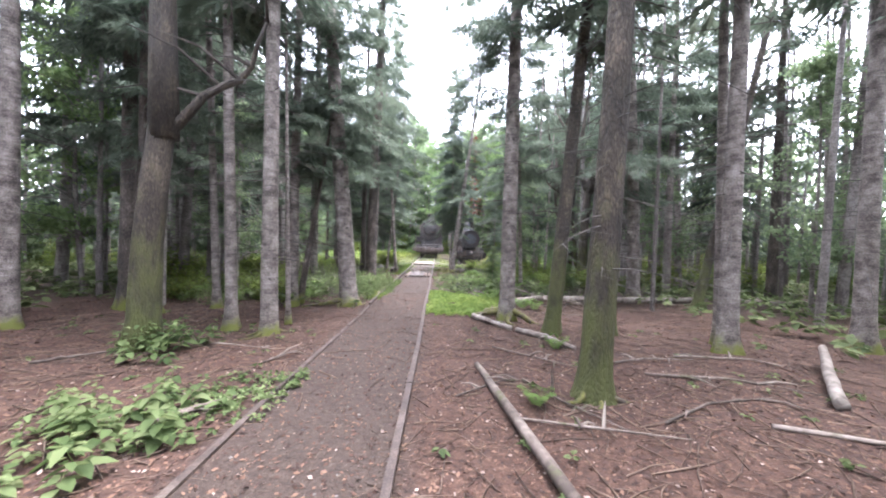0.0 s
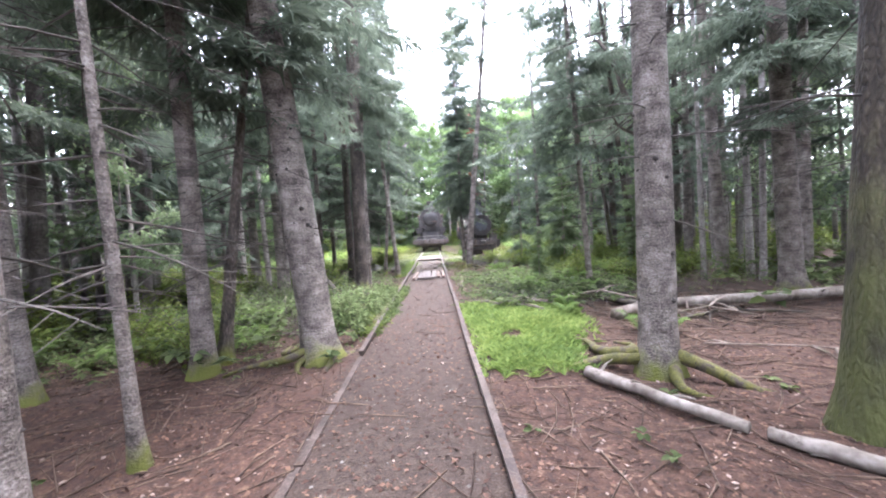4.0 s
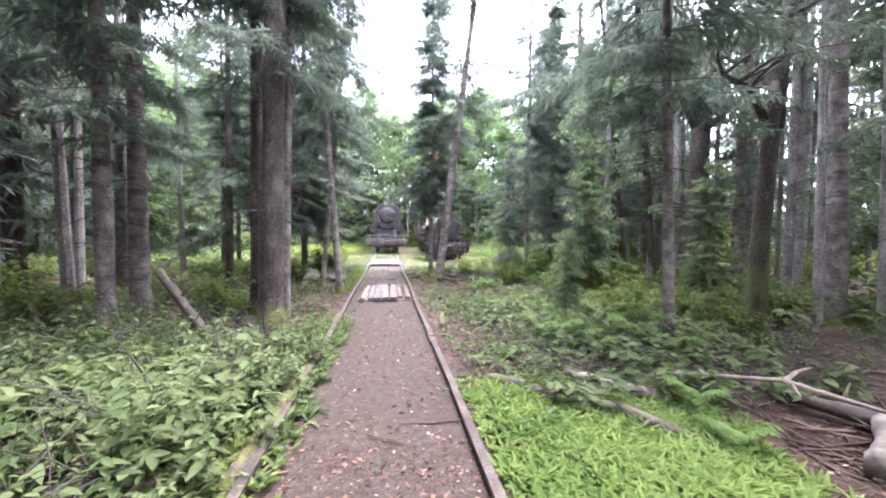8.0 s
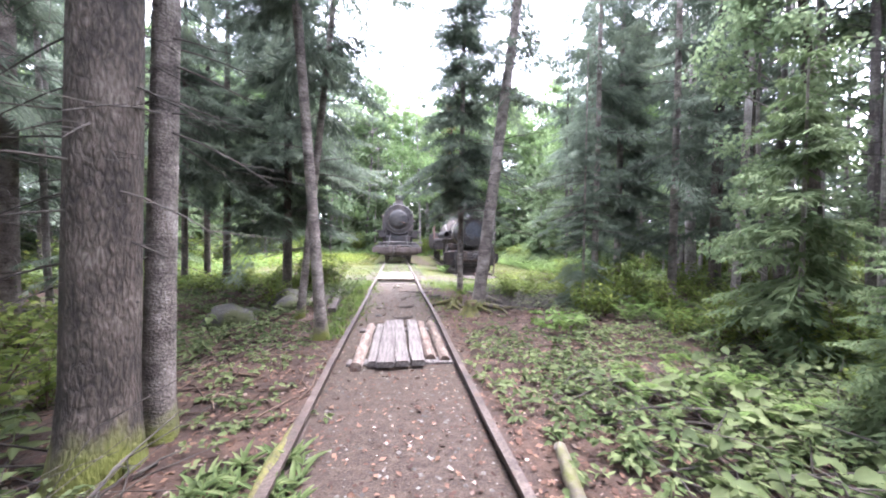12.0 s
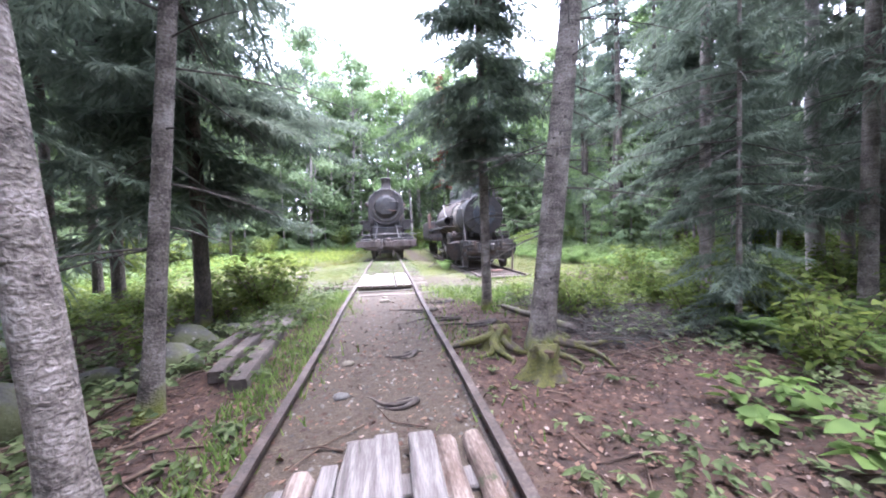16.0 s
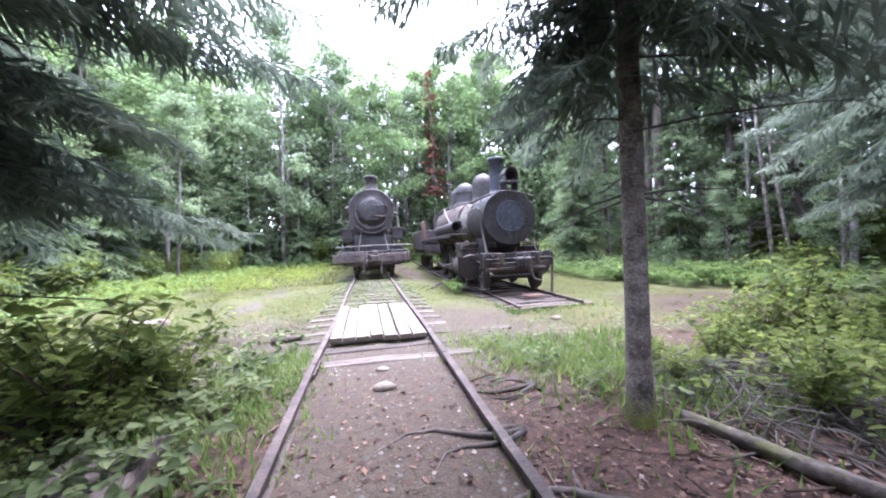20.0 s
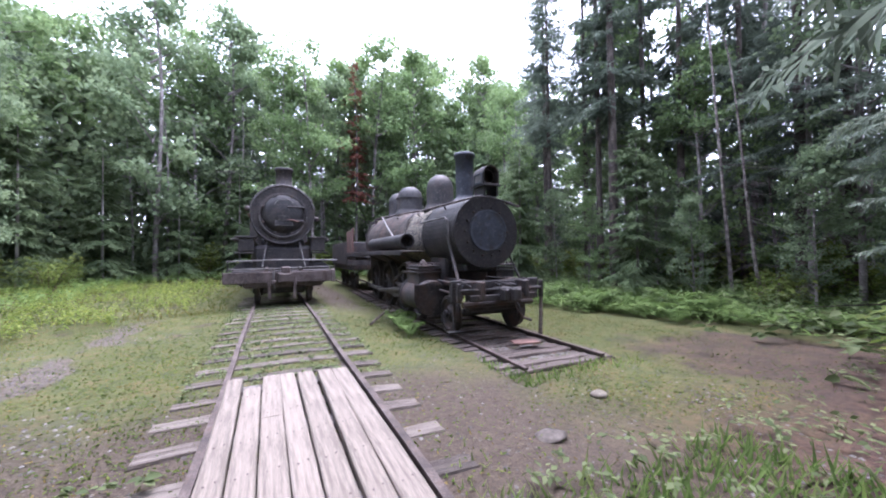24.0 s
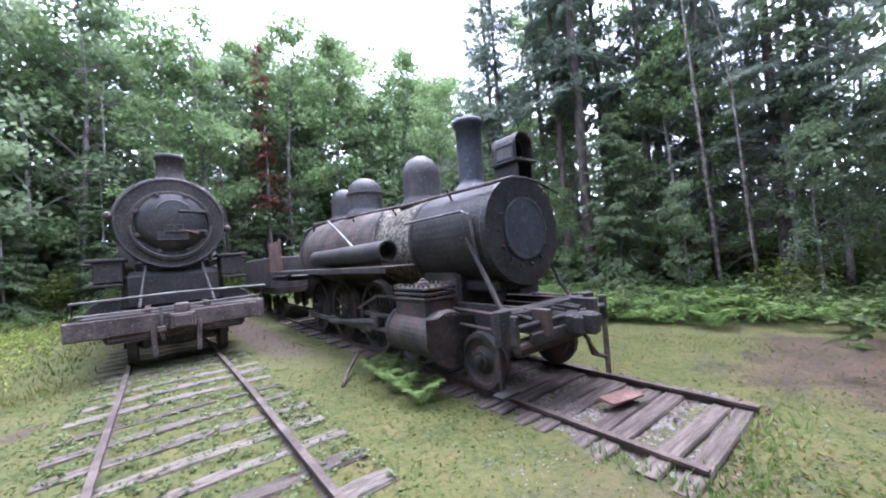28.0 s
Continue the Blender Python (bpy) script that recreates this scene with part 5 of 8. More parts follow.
    hl = part("headlight", bm, loco_dark, e, "hollow arched headlight housing with its lens gone")
    bm = bmesh.new()
    for c, k in (((-0.26, 0.46, 3.28), (0.03, 0.42, 0.05)), ((-0.26, 0.46, 3.54), (0.03, 0.42, 0.05)), ((-0.26, 0.27, 3.41), (0.03, 0.05, 0.24)), ((-0.26, 0.65, 3.41), (0.03, 0.05, 0.24))):
        box(bm, c, k, bevel=0.006)
    part("window_frame", bm, loco_grey, hl, "square window frame")
    part("lamp_window", box(bmesh.new(), (-0.254, 0.46, 3.41), (0.012, 0.34, 0.22)), bare_steel, hl, "dull pane")
    part("lens_rim", tube(bmesh.new(), [(0.2 * math.cos(a), 0.4, 3.5 + 0.2 * math.sin(a)) for a in [2 * math.pi * k / 16 for k in range(17)]], 0.014, 6), bare_steel, hl)
    part("headlight_bracket", box(box(box(bmesh.new(), (0, 0.48, 3.21), (0.6, 0.62, 0.04), bevel=0.008), (-0.2, 0.48, 3.05), (0.05, 0.5, 0.3)), (0.2, 0.48, 3.05), (0.05, 0.5, 0.3)), loco_black, hl)
    hl.matrix_local = Matrix.Translation((0.1, -0.22, 0.72)) @ Matrix.Diagonal((0.78, 0.85, 0.74, 1))
    part("sand_dome", dome(bmesh.new(), 2.45, cz + R - 0.08, 0.37, 1.02), loco_black, e, "tall round-topped sand dome", smooth=True)
    bm = dome(bmesh.new(), 5.0, cz + R + 0.08, 0.43, 0.98)
    lathe(bm, [(0, 0.47), (0.03, 0.48), (0.06, 0.46)], (0, 5.0, cz + R + 0.62), (0, 0, 1), 32)
    part("steam_dome", bm, loco_black, e, smooth=True)
    part("rear_dome", dome(bmesh.new(), 6.35, cz + R + 0.1, 0.36, 0.95), loco_black, e, smooth=True)
    # handrails and pipes
    for sx in (-1, 1):
        bm = bmesh.new()
        tube(bm, [(sx * 0.62, 7.3, 2.75), (sx * 0.72, 6.9, 3.0), (sx * 0.66, 4.6, 2.9), (sx * 0.6, 2.0, 2.78), (sx * 0.58, -0.06, 2.74)], 0.026, 8)
        part("handrail", bm, loco_beam, e, "bent steel handrail along the boiler")
        for yy in (0.9, 2.6, 4.4, 6.2):
            part("rail_bracket", tube(bmesh.new(), [(sx * 0.5, yy, 2.6), (sx * 0.63, yy, 2.82)], 0.018, 6), loco_dark, e)
    part("front_handrail", tube(bmesh.new(), [(-0.58, -0.06, 2.74), (-0.3, -0.08, 2.82), (0, -0.08, 2.83), (0.3, -0.08, 2.78), (0.78, -0.06, 2.66)], 0.022, 8), loco_dark, e)
    part("branch_pipe", tube(bmesh.new(), [(-0.83, 3.9, 1.9), (-0.9, 3.8, 2.1), (-0.96, 4.4, 2.5), (-0.86, 5.4, 2.9)], 0.03, 8), bare_steel, e)
    part("curved_pipe", tube(bmesh.new(), [(-0.78, 2.9, 1.75), (-0.84, 3.0, 2.2), (-0.7, 3.1, 2.6), (-0.45, 3.3, 2.83)], 0.022, 8), loco_dark, e)
    part("front_pipe", tube(bmesh.new(), [(-0.79, 1.9, 2.42), (-0.8, 0.4, 2.42), (-0.8, 0.25, 2.36), (-0.79, 0.2, 2.0), (-0.74, 0.2, 1.75)], 0.022, 8), bare_steel, e)
    part("rear_pipe", tube(bmesh.new(), [(-0.85, 7.6, 1.9), (-0.95, 7.6, 2.4), (-0.8, 7.4, 2.85), (-0.5, 7.0, 3.05)], 0.035, 8), bare_steel, e)
    part("check_valve", tube(lathe(bmesh.new(), [(0, 0.0), (0, 0.07), (0.16, 0.07), (0.18, 0.0)], (-0.84, 2.75, 2.05), (0, 0, 1), 12), [(-0.82, 2.75, 2.1), (-0.7, 2.75, 2.1)], 0.05, 10), loco_dark, e)
    ar = part("air_tank", lathe(bmesh.new(), [(0, 0.15), (0.0, 0.185), (0.03, 0.19), (0.06, 0.185), (3.6, 0.185), (3.64, 0.19), (3.66, 0.185), (3.66, 0.0)], (-1.12, 1.95, 1.98), (0, 1, 0), 28), loco_black, e, "long tubular air reservoir, open at one end", smooth=False)
    part("tank_core", lathe(bmesh.new(), [(0, 0.0), (0.0, 0.14), (0.2, 0.14)], (-1.12, 2.2, 1.98), (0, -1, 0), 20), loco_dark, ar)
    for sx in (-1, 1):
        bm = box(bmesh.new(), (sx * 1.12, 5.6, 1.72), (0.56, 8.0, 0.035), bevel=0.008)
        box(bm, (sx * 1.39, 5.6, 1.68), (0.03, 8.0, 0.09))
        part("running_board", bm, loco_dark, e, "sagging rusty running board")
        for yy in (2.0, 4.0, 6.0, 8.4):
            part("board_bracket", tube(bmesh.new(), [(sx * 0.6, yy, 1.35), (sx * 1.3, yy, 1.68)], 0.025, 6), loco_dark, e)
        cyl = part("cylinder", lathe(bmesh.new(), [(0, 0), (0.0, 0.34), (0.04, 0.37), (0.1, 0.37), (0.12, 0.345), (1.12, 0.345), (1.14, 0.37), (1.2, 0.37), (1.24, 0.34), (1.24, 0.0)], (sx * 1.02, 0.55, 0.72), (0, 1, 0), 32), loco_dark, e, "fat cast cylinder with a flat cover")
        bm = bmesh.new()
        bolts(bm, (sx * 1.02, 0.55, 0.72), (0, -1, 0), 0.3, 14, 0.018, 0.02)
        tagged(part("cover_studs", bm, loco_dark, cyl), kind="stuff")
        bm = box(bmesh.new(), (sx * 0.98, 1.2, 1.1), (0.52, 0.8, 0.3), bevel=0.02)
        for k in range(3):
            box(bm, (sx * 0.98, 1.2, 1.24 + 0.07 * k), (0.58 - 0.02 * k, 0.86, 0.04), bevel=0.008)
        vc = part("valve_chest", bm, loco_dark, e, "layered slide-valve chest studded with nuts")
        bm = bmesh.new()
        for k in range(7):
            for s2 in (-1, 1):
                for zz in (1.4, 1.27):
                    lathe(bm, [(0, 0.022), (0.05, 0.022), (0.055, 0)], (sx * 0.98 + s2 * 0.24, 0.84 + 0.12 * k, zz), (0, 0, 1), 6)
        for k in range(4):
            for zz in (1.4, 1.27):
                lathe(bm, [(0, 0.022), (0.05, 0.022), (0.055, 0)], (sx * 0.98 - 0.18 + 0.12 * k, 0.8, zz), (0, 0, 1), 6)
        lathe(bm, [(0, 0.09), (0.05, 0.085), (0.08, 0.05), (0.1, 0.05), (0.12, 0.0)], (sx * 0.98, 1.2, 1.4), (0, 0, 1), 10)
        tagged(part("nutwork", bm, loco_beam, vc), kind="stuff")
        bm = bmesh.new()
        n = 10
        skirt = [(math.cos(math.pi * (1.06 + 0.9 * k / n)) * 0.43, math.sin(math.pi * (1.06 + 0.9 * k / n)) * 0.43) for k in range(n + 1)]
        vs = [bm.verts.new((sx * 1.02 + a, 0.52, 0.76 + b)) for a, b in skirt + [(0.42, 0.2), (-0.42, 0.26)]]
        f = bm.faces.new(vs)
        bmesh.ops.solidify(bm, geom=[f], thickness=0.03)
        part("cylinder_cover", bm, loco_dark, e, "torn sheet cover over the cylinder end")
        for yy in (3.25, 4.95, 6.65):
            driver(e, sx * 0.7, yy, 0.72, 0.71, sx)
        bm = bmesh.new()
        box(bm, (sx * 0.98, 4.9, 0.52), (0.05, 3.6, 0.1), bevel=0.01)
        for yy in (3.25, 4.95, 6.65):
            box(bm, (sx * 0.98, yy + 0.18, 0.52), (0.09, 0.24, 0.18), bevel=0.015)
        part("side_rod", bm, bare_steel, e, "greyed steel coupling rod")
        bm = bmesh.new()
        for dz in (-0.13, 0.13):
            box(bm, (sx * 1.02, 2.6, 0.72 + dz), (0.09, 1.25, 0.06), bevel=0.008)
        box(bm, (sx * 1.02, 2.75, 0.72), (0.14, 0.3, 0.24), bevel=0.02)
        part("crosshead", bm, loco_dark, e)
        part("main_rod", tube(bmesh.new(), [(sx * 1.05, 2.75, 0.72), (sx * 1.06, 5.1, 0.5)], [0.06, 0.045], 8), bare_steel, e)
        part("valve_rod", tube(bmesh.new(), [(sx * 0.98, 1.8, 1.2), (sx * 0.98, 2.8, 1.18), (sx * 1.0, 3.6, 0.9)], 0.025, 6), bare_steel, e)
        small_wheel(e, sx * 0.74, 0.2, 0.42, 0.37, sx)
        small_wheel(e, sx * 0.74, 1.95, 0.42, 0.37, sx)
        part("frame_plate", box(bmesh.new(), (sx * 0.5, 4.0, 0.95), (0.09, 9.4, 0.32), bevel=0.01), loco_dark, e)
        if sx < 0:
            part("strut", tube(bmesh.new(), [(-0.74, 0.4, 2.05), (-0.78, -0.2, 1.1)], 0.035, 8), loco_dark, e, "slanting brace rod from smokebox to pilot")
        else:
            part("strut", tube(bmesh.new(), [(0.6, 0.06, 1.6), (0.68, -0.02, 1.35), (0.7, -0.16, 1.12)], 0.026, 8), loco_dark, e, "short bent brace rod")
        part("strut_foot", lathe(bmesh.new(), [(0, 0.06), (0.05, 0.055), (0.06, 0.0)], (sx * 0.77, -0.22, 1.08), (0, 0, 1), 10), loco_dark, e)
    part("axle", tube(bmesh.new(), [(-0.7, 0.2, 0.42), (0.7, 0.2, 0.42)], 0.08, 12), loco_dark, e)
    bm = lathe(bmesh.new(), [(0, 0.6), (0.02, 0.6)], (0, 1.35, 0.9), (0, 0, 1), 4)
    box(bm, (0, 1.35, 1.2), (1.1, 0.95, 0.8), bevel=0.05)
    part("saddle", bm, loco_dark, e)
    part("smokebox_bottom", box(bmesh.new(), (0, 0.75, 1.34), (0.8, 1.1, 0.18), bevel=0.04), loco_black, e)
    # pilot deck
    part("buffer_beam", box(bmesh.new(), (0, -0.55, 0.98), (1.9, 0.2, 0.24), bevel=0.015), loco_dark, e, "rusty pilot beam")
    for sx in (-1, 1):
        part("deck_bar", box(bmesh.new(), (sx * 0.42, 0.05, 0.95), (0.09, 1.2, 0.12), bevel=0.01), loco_dark, e)
        part("end_plate", box(bmesh.new(), (sx * 0.9, -0.62, 0.92), (0.22, 0.12, 0.42), bevel=0.012), loco_dark, e)
        if sx < 0:
            part("step_post", box(box(bmesh.new(), (sx * 0.88, -0.5, 0.45), (0.06, 0.05, 0.62), bevel=0.008), (sx * 0.92, -0.6, 0.14), (0.3, 0.16, 0.03)), loco_dark, e)
    for sx in (-1, 1):
        for zz in (0.86, 1.06):
            part("side_bar", tube(bmesh.new(), [(sx * 0.86, -0.5, zz), (sx * 0.86, 0.35, zz + 0.02)], 0.024, 6), loco_dark, e)
        part("corner_post", box(bmesh.new(), (sx * 0.95, -0.84, 0.92), (0.06, 0.1, 0.34), bevel=0.01), loco_dark, e)
        bm = bmesh.new()
        for k in range(4):
            lathe(bm, [(0, 0.022), (0.03, 0.018), (0.034, 0)], (sx * (0.3 + 0.16 * k), -0.66, 1.0 + 0.02 * (k % 2)), (0, -1, 0), 6)
        tagged(part("beam_nuts", bm, loco_grey, e), kind="stuff")
    part("front_beam", box(bmesh.new(), (0, -0.9, 0.8), (1.5, 0.07, 0.12), bevel=0.01), loco_dark, e)
    part("roller", lathe(bmesh.new(), [(0, 0.0), (0, 0.11), (1.3, 0.11), (1.3, 0.0)], (-0.65, -0.3, 0.62), (1, 0, 0), 16), loco_dark, e, "thick round cross shaft")
    for k in range(5):
        part("deck_rod", tube(bmesh.new(), [(-0.7 + 0.33 * k, -0.9, 1.02), (-0.66 + 0.33 * k, -0.45, 1.05)], 0.022, 6), loco_dark, e)
    part("cross_bar", tube(bmesh.new(), [(-0.92, -0.86, 0.95), (0.92, -0.86, 0.95)], 0.03, 8), loco_dark, e)
    part("lower_bar", tube(bmesh.new(), [(-0.8, -0.72, 0.66), (0.8, -0.72, 0.66)], 0.06, 8), loco_dark, e)
    bm = box(bmesh.new(), (0.05, -0.85, 0.86), (0.3, 0.42, 0.26), bevel=0.03)
    box(bm, (0.14, -1.12, 0.86), (0.16, 0.2, 0.28), bevel=0.04)
    box(bm, (-0.06, -1.08, 0.86), (0.1, 0.12, 0.24), bevel=0.03)
    cp = part("coupler", bm, loco_dark, e, "knuckle coupler")
    part("cut_lever", tube(bmesh.new(), [(-0.85, -0.72, 1.08), (-0.1, -0.78, 1.1), (0.1, -0.98, 1.04), (0.2, -1.02, 0.6), (0.34, -1.06, 0.42)], 0.018, 6), loco_dark, cp)
    part("hose", tube(bmesh.new(), [(0.3, -0.75, 0.8), (0.32, -0.95, 0.6), (0.36, -0.98, 0.4), (0.55, -1.05, 0.33)], 0.03, 7), loco_dark, cp)
    # the whole pilot frame sits close up to the leading wheels
    for ob in e.children:
        if ob.name.split(".")[0] in ("buffer_beam", "deck_bar", "end_plate", "step_post", "side_bar", "corner_post", "beam_nuts", "front_beam", "deck_rod", "cross_bar", "lower_bar", "coupler"):
            ob.location.y += 0.3
    # cab remains and tender
    bm = box(bmesh.new(), (-1.3, 9.3, 2.2), (0.05, 1.5, 0.95), bevel=0.01)
    box(bm, (-1.3, 8.55, 2.2), (0.07, 0.08, 1.1))
    part("cab_side", bm, loco_rust, e, "red-rusted remains of the cab side")
    part("cab_floor", box(bmesh.new(), (0, 8.9, 1.5), (2.6, 2.0, 0.12), bevel=0.01), loco_dark, e)
    bm = box(bmesh.new(), (0, 13.2, 1.7), (2.5, 5.4, 1.1), bevel=0.03)
    box(bm, (0, 13.2, 1.05), (2.3, 5.8, 0.22))
    part("tender", bm, loco_dark, e, "dark rusty tender tank")
    for yy in (10.8, 12.0, 13.6, 14.8):
        for sx in (-1, 1):
            small_wheel(e, sx * 0.74, yy, 0.42, 0.37, sx)
    return e


def engine_a():
    """The engine on the main track, seen from ahead; y runs back from the smokebox face."""
    e = tagged(new("steam_locomotive"), "big derelict steam locomotive facing down the track, rusty black", "locomotive")
    e.matrix_world = pose(0.1, 39.3, 0.1, 0, 0, 0.0)
    cz, R = 2.9, 0.98
    bm = lathe(bmesh.new(), [(0.0, 0.0), (0.0, R - 0.05), (-0.02, R), (0.05, R + 0.02), (0.12, R + 0.02), (0.14, R), (2.2, R), (2.22, R + 0.03), (8.0, R + 0.05), (8.0, 0)], (0, 0, cz), (0, 1, 0), 52)
    sb = part("boiler", bm, loco_soot, e, "sooty rust-brown smokebox and boiler")
    bm = bmesh.new()
    bolts(bm, (0, 0, cz), (0, -1, 0), R * 0.93, 36, 0.02)
    rivet_band(bm, 0.085, cz, R + 0.02, n=50)
    tagged(part("face_bolts", bm, loco_black, sb), kind="stuff")
    part("face_ring", lathe(bmesh.new(), [(0, R * 0.8), (0.03, R * 0.8), (0.045, R * 0.77), (0.045, R * 0.7), (0.0, R * 0.68)], (0, 0, cz - 0.06), (0, -1, 0), 48), loco_soot, sb)
    door = part("smokebox_door", lathe(bmesh.new(), [(0, R * 0.66), (0.05, R * 0.64), (0.12, R * 0.5), (0.17, R * 0.3), (0.19, 0)], (0, 0, cz + 0.02), (0, -1, 0), 44), loco_black, sb, "dished black smokebox door", smooth=True)
    plate = part("number_plate", box(box(bmesh.new(), (0.02, -0.19, cz - 0.13), (0.32, 0.04, 0.15), bevel=0.008), (0.0, -0.17, cz - 0.29), (0.56, 0.03, 0.17), bevel=0.008), loco_black, door, "dark number plate in a steel frame")
    bm = bmesh.new()
    for px, pz, pw, ph in ((0.02, -0.055, 0.34, 0.012), (0.02, -0.205, 0.34, 0.012), (-0.145, -0.13, 0.012, 0.16), (0.185, -0.13, 0.012, 0.16), (0.02, -0.13, 0.012, 0.14), (0.0, -0.378, 0.56, 0.014)):
        box(bm, (px, -0.212, cz + pz), (pw, 0.012, ph))
    part("plate_frame", bm, bare_steel, plate)
    part("door_handle", tube(bmesh.new(), [(0.1, -0.2, cz - 0.17), (0.3, -0.19, cz - 0.2), (0.46, -0.13, cz - 0.24)], [0.022, 0.018, 0.03], 8), loco_rust, door)
    pts = [(0.03 + 0.36 * math.cos(a), -0.15, cz + 0.1 + 0.4 * math.sin(a)) for a in [math.pi * (0.16 + 0.68 * k / 10) for k in range(11)]]
    part("door_rail", tube(bmesh.new(), pts, 0.012, 6), bare_steel, door)
    for sx, zz in ((0.42, 0.25), (0.42, -0.2)):
        part("door_hinge", tube(bmesh.new(), [(0.12, -0.18, cz + zz), (0.62, -0.06, cz + zz)], [0.035, 0.045], 8), loco_dark, door)
    for k in range(8):
        a = 2 * math.pi * (k + 0.5) / 8
        part("door_dog", box(bmesh.new(), (R * 0.68 * math.cos(a), -0.06, cz + R * 0.68 * math.sin(a)), (0.09, 0.06, 0.09), Matrix.Rotation(-a, 3, "Y"), 0.012), loco_dark, door)
    pts = [(R * 0.74 * math.cos(a), -0.09, cz - 0.02 + R * 0.74 * math.sin(a)) for a in [math.pi * (1.02 + 0.96 * i / 14) for i in range(15)]]
    part("grab_rail", tube(bmesh.new(), pts, 0.014, 6), bare_steel, sb, "curved grab rail under the door")
    pts = [((R + 0.05) * math.cos(a), 0.1, cz + (R + 0.05) * math.sin(a)) for a in [math.pi * (0.05 + 0.9 * i / 16) for i in range(17)]]
    part("arch_rail", tube(bmesh.new(), pts, 0.02, 6), bare_steel, sb)
    part("chimney", lathe(bmesh.new(), [(0, 0.42), (0.05, 0.35), (0.14, 0.275), (0.62, 0.265), (0.64, 0.3), (0.72, 0.31), (0.75, 0.29), (0.75, 0.23), (0.2, 0.2)], (0.04, 0.75, cz + R - 0.02), (0, 0, 1), 30), loco_soot, e, "short flanged chimney", smooth=True)
    part("sand_dome", dome(bmesh.new(), 3.0, cz + R - 0.05, 0.42, 0.6), loco_black, e, smooth=True)
    part("steam_dome", dome(bmesh.new(), 5.2, cz + R - 0.03, 0.45, 0.65), loco_black, e, smooth=True)
    for sx in (-1, 1):
        bm = box(bmesh.new(), (sx * 1.12, 0.35, 2.14), (0.62, 0.8, 0.06), bevel=0.01)
        box(bm, (sx * 1.1, 0.35, 1.9), (0.46, 0.7, 0.46), bevel=0.02)
        box(bm, (sx * 1.16, 0.35, 1.62), (0.56, 0.76, 0.05), bevel=0.01)
        part("steam_chest", bm, loco_soot, e, "boxy steam chest beside the smokebox")
        cyl = part("cylinder", lathe(bmesh.new(), [(0, 0), (0, 0.4), (0.05, 0.42), (1.2, 0.42), (1.2, 0)], (sx * 1.12, 0.2, 0.92), (0, 1, 0), 30), loco_black, e)
        part("running_board", box(bmesh.new(), (sx * 1.3, 4.4, 2.1), (0.6, 7.0, 0.05), bevel=0.01), loco_soot, e)
        small_wheel(e, sx * 0.74, -0.3, 0.42, 0.42, sx)
        for yy in (2.6, 4.1, 5.6, 7.1):
            driver(e, sx * 0.72, yy, 0.66, 0.66, sx)
        part("brace", tube(bmesh.new(), [(sx * 0.5, 0.1, 2.0), (sx * 0.62, -0.8, 1.15)], 0.026, 7), loco_black, e)
        part("side_valve", lathe(bmesh.new(), [(0, 0), (0, 0.08), (0.14, 0.09), (0.2, 0.04), (0.2, 0)], (sx * (R + 0.1), 0.4, cz + 0.2 - 0.3 * (sx > 0)), (0, -1, 0), 12), loco_dark, e)
        part("brake_hanger", box(bmesh.new(), (sx * 0.36 - 0.06, -0.98, 0.5), (0.09, 0.05, 0.62), Matrix.Rotation(0.05 * sx, 3, "Y"), 0.01), loco_beam, e)
        part("frame_plate", box(bmesh.new(), (sx * 0.5, 3.5, 0.95), (0.1, 8.6, 0.4), bevel=0.01), loco_dark, e)
        for k in range(2):
            part("rail_post", tube(bmesh.new(), [(sx * 1.52, -0.88, 1.05), (sx * 1.53, -0.88, 1.38)], 0.018, 6), bare_steel, e)
    part("saddle", box(box(bmesh.new(), (0, 0.6, 1.45), (1.85, 1.1, 0.85), bevel=0.12), (0, 0.6, 1.85), (1.35, 0.8, 0.6), bevel=0.1), loco_black, e)
    part("truck_frame", box(box(bmesh.new(), (0, -0.25, 0.5), (1.25, 0.9, 0.3), bevel=0.03), (0, 0.2, 0.75), (1.3, 0.5, 0.5), bevel=0.03), loco_black, e)
    part("deck", box(bmesh.new(), (0, -0.4, 1.03), (2.9, 0.9, 0.04), bevel=0.005), loco_dark, e)
    bm = box(bmesh.new(), (-0.08, -0.9, 0.85), (3.16, 0.16, 0.34), bevel=0.02)
    beam = part("buffer_beam", bm, loco_beam, e, "broad rusty steel buffer beam")
    part("under_plate", box(bmesh.new(), (0, -0.86, 0.63), (2.3, 0.1, 0.2), bevel=0.06), loco_beam, beam)
    bm = bmesh.new()
    for xx in (-1.45, -1.1, -0.75, 0.5, 0.85, 1.2, 1.5):
        lathe(bm, [(0, 0.022), (0.02, 0.018), (0.022, 0)], (xx, -0.98, 0.9), (0, -1, 0), 6)
        lathe(bm, [(0, 0.022), (0.02, 0.018), (0.022, 0)], (xx + 0.06, -0.98, 0.76), (0, -1, 0), 6)
    tagged(part("beam_bolts", bm, loco_dark, beam), kind="stuff")
    part("end_cap", box(bmesh.new(), (1.46, -0.92, 0.87), (0.14, 0.22, 0.42), bevel=0.03), loco_beam, beam)
    part("upper_rail", tube(bmesh.new(), [(-1.56, -0.9, 1.35), (0, -0.92, 1.39), (1.6, -0.9, 1.36)], 0.024, 8), bare_steel, e, "bare steel hand rail over the beam")
    part("lever_rail", tube(bmesh.new(), [(-1.55, -0.96, 1.05), (-1.5, -0.99, 1.12), (-0.3, -1.0, 1.12), (1.45, -0.98, 1.16)], 0.02, 8), bare_steel, e)
    bm = box(bmesh.new(), (0.04, -1.06, 0.84), (0.42, 0.22, 0.3), bevel=0.02)
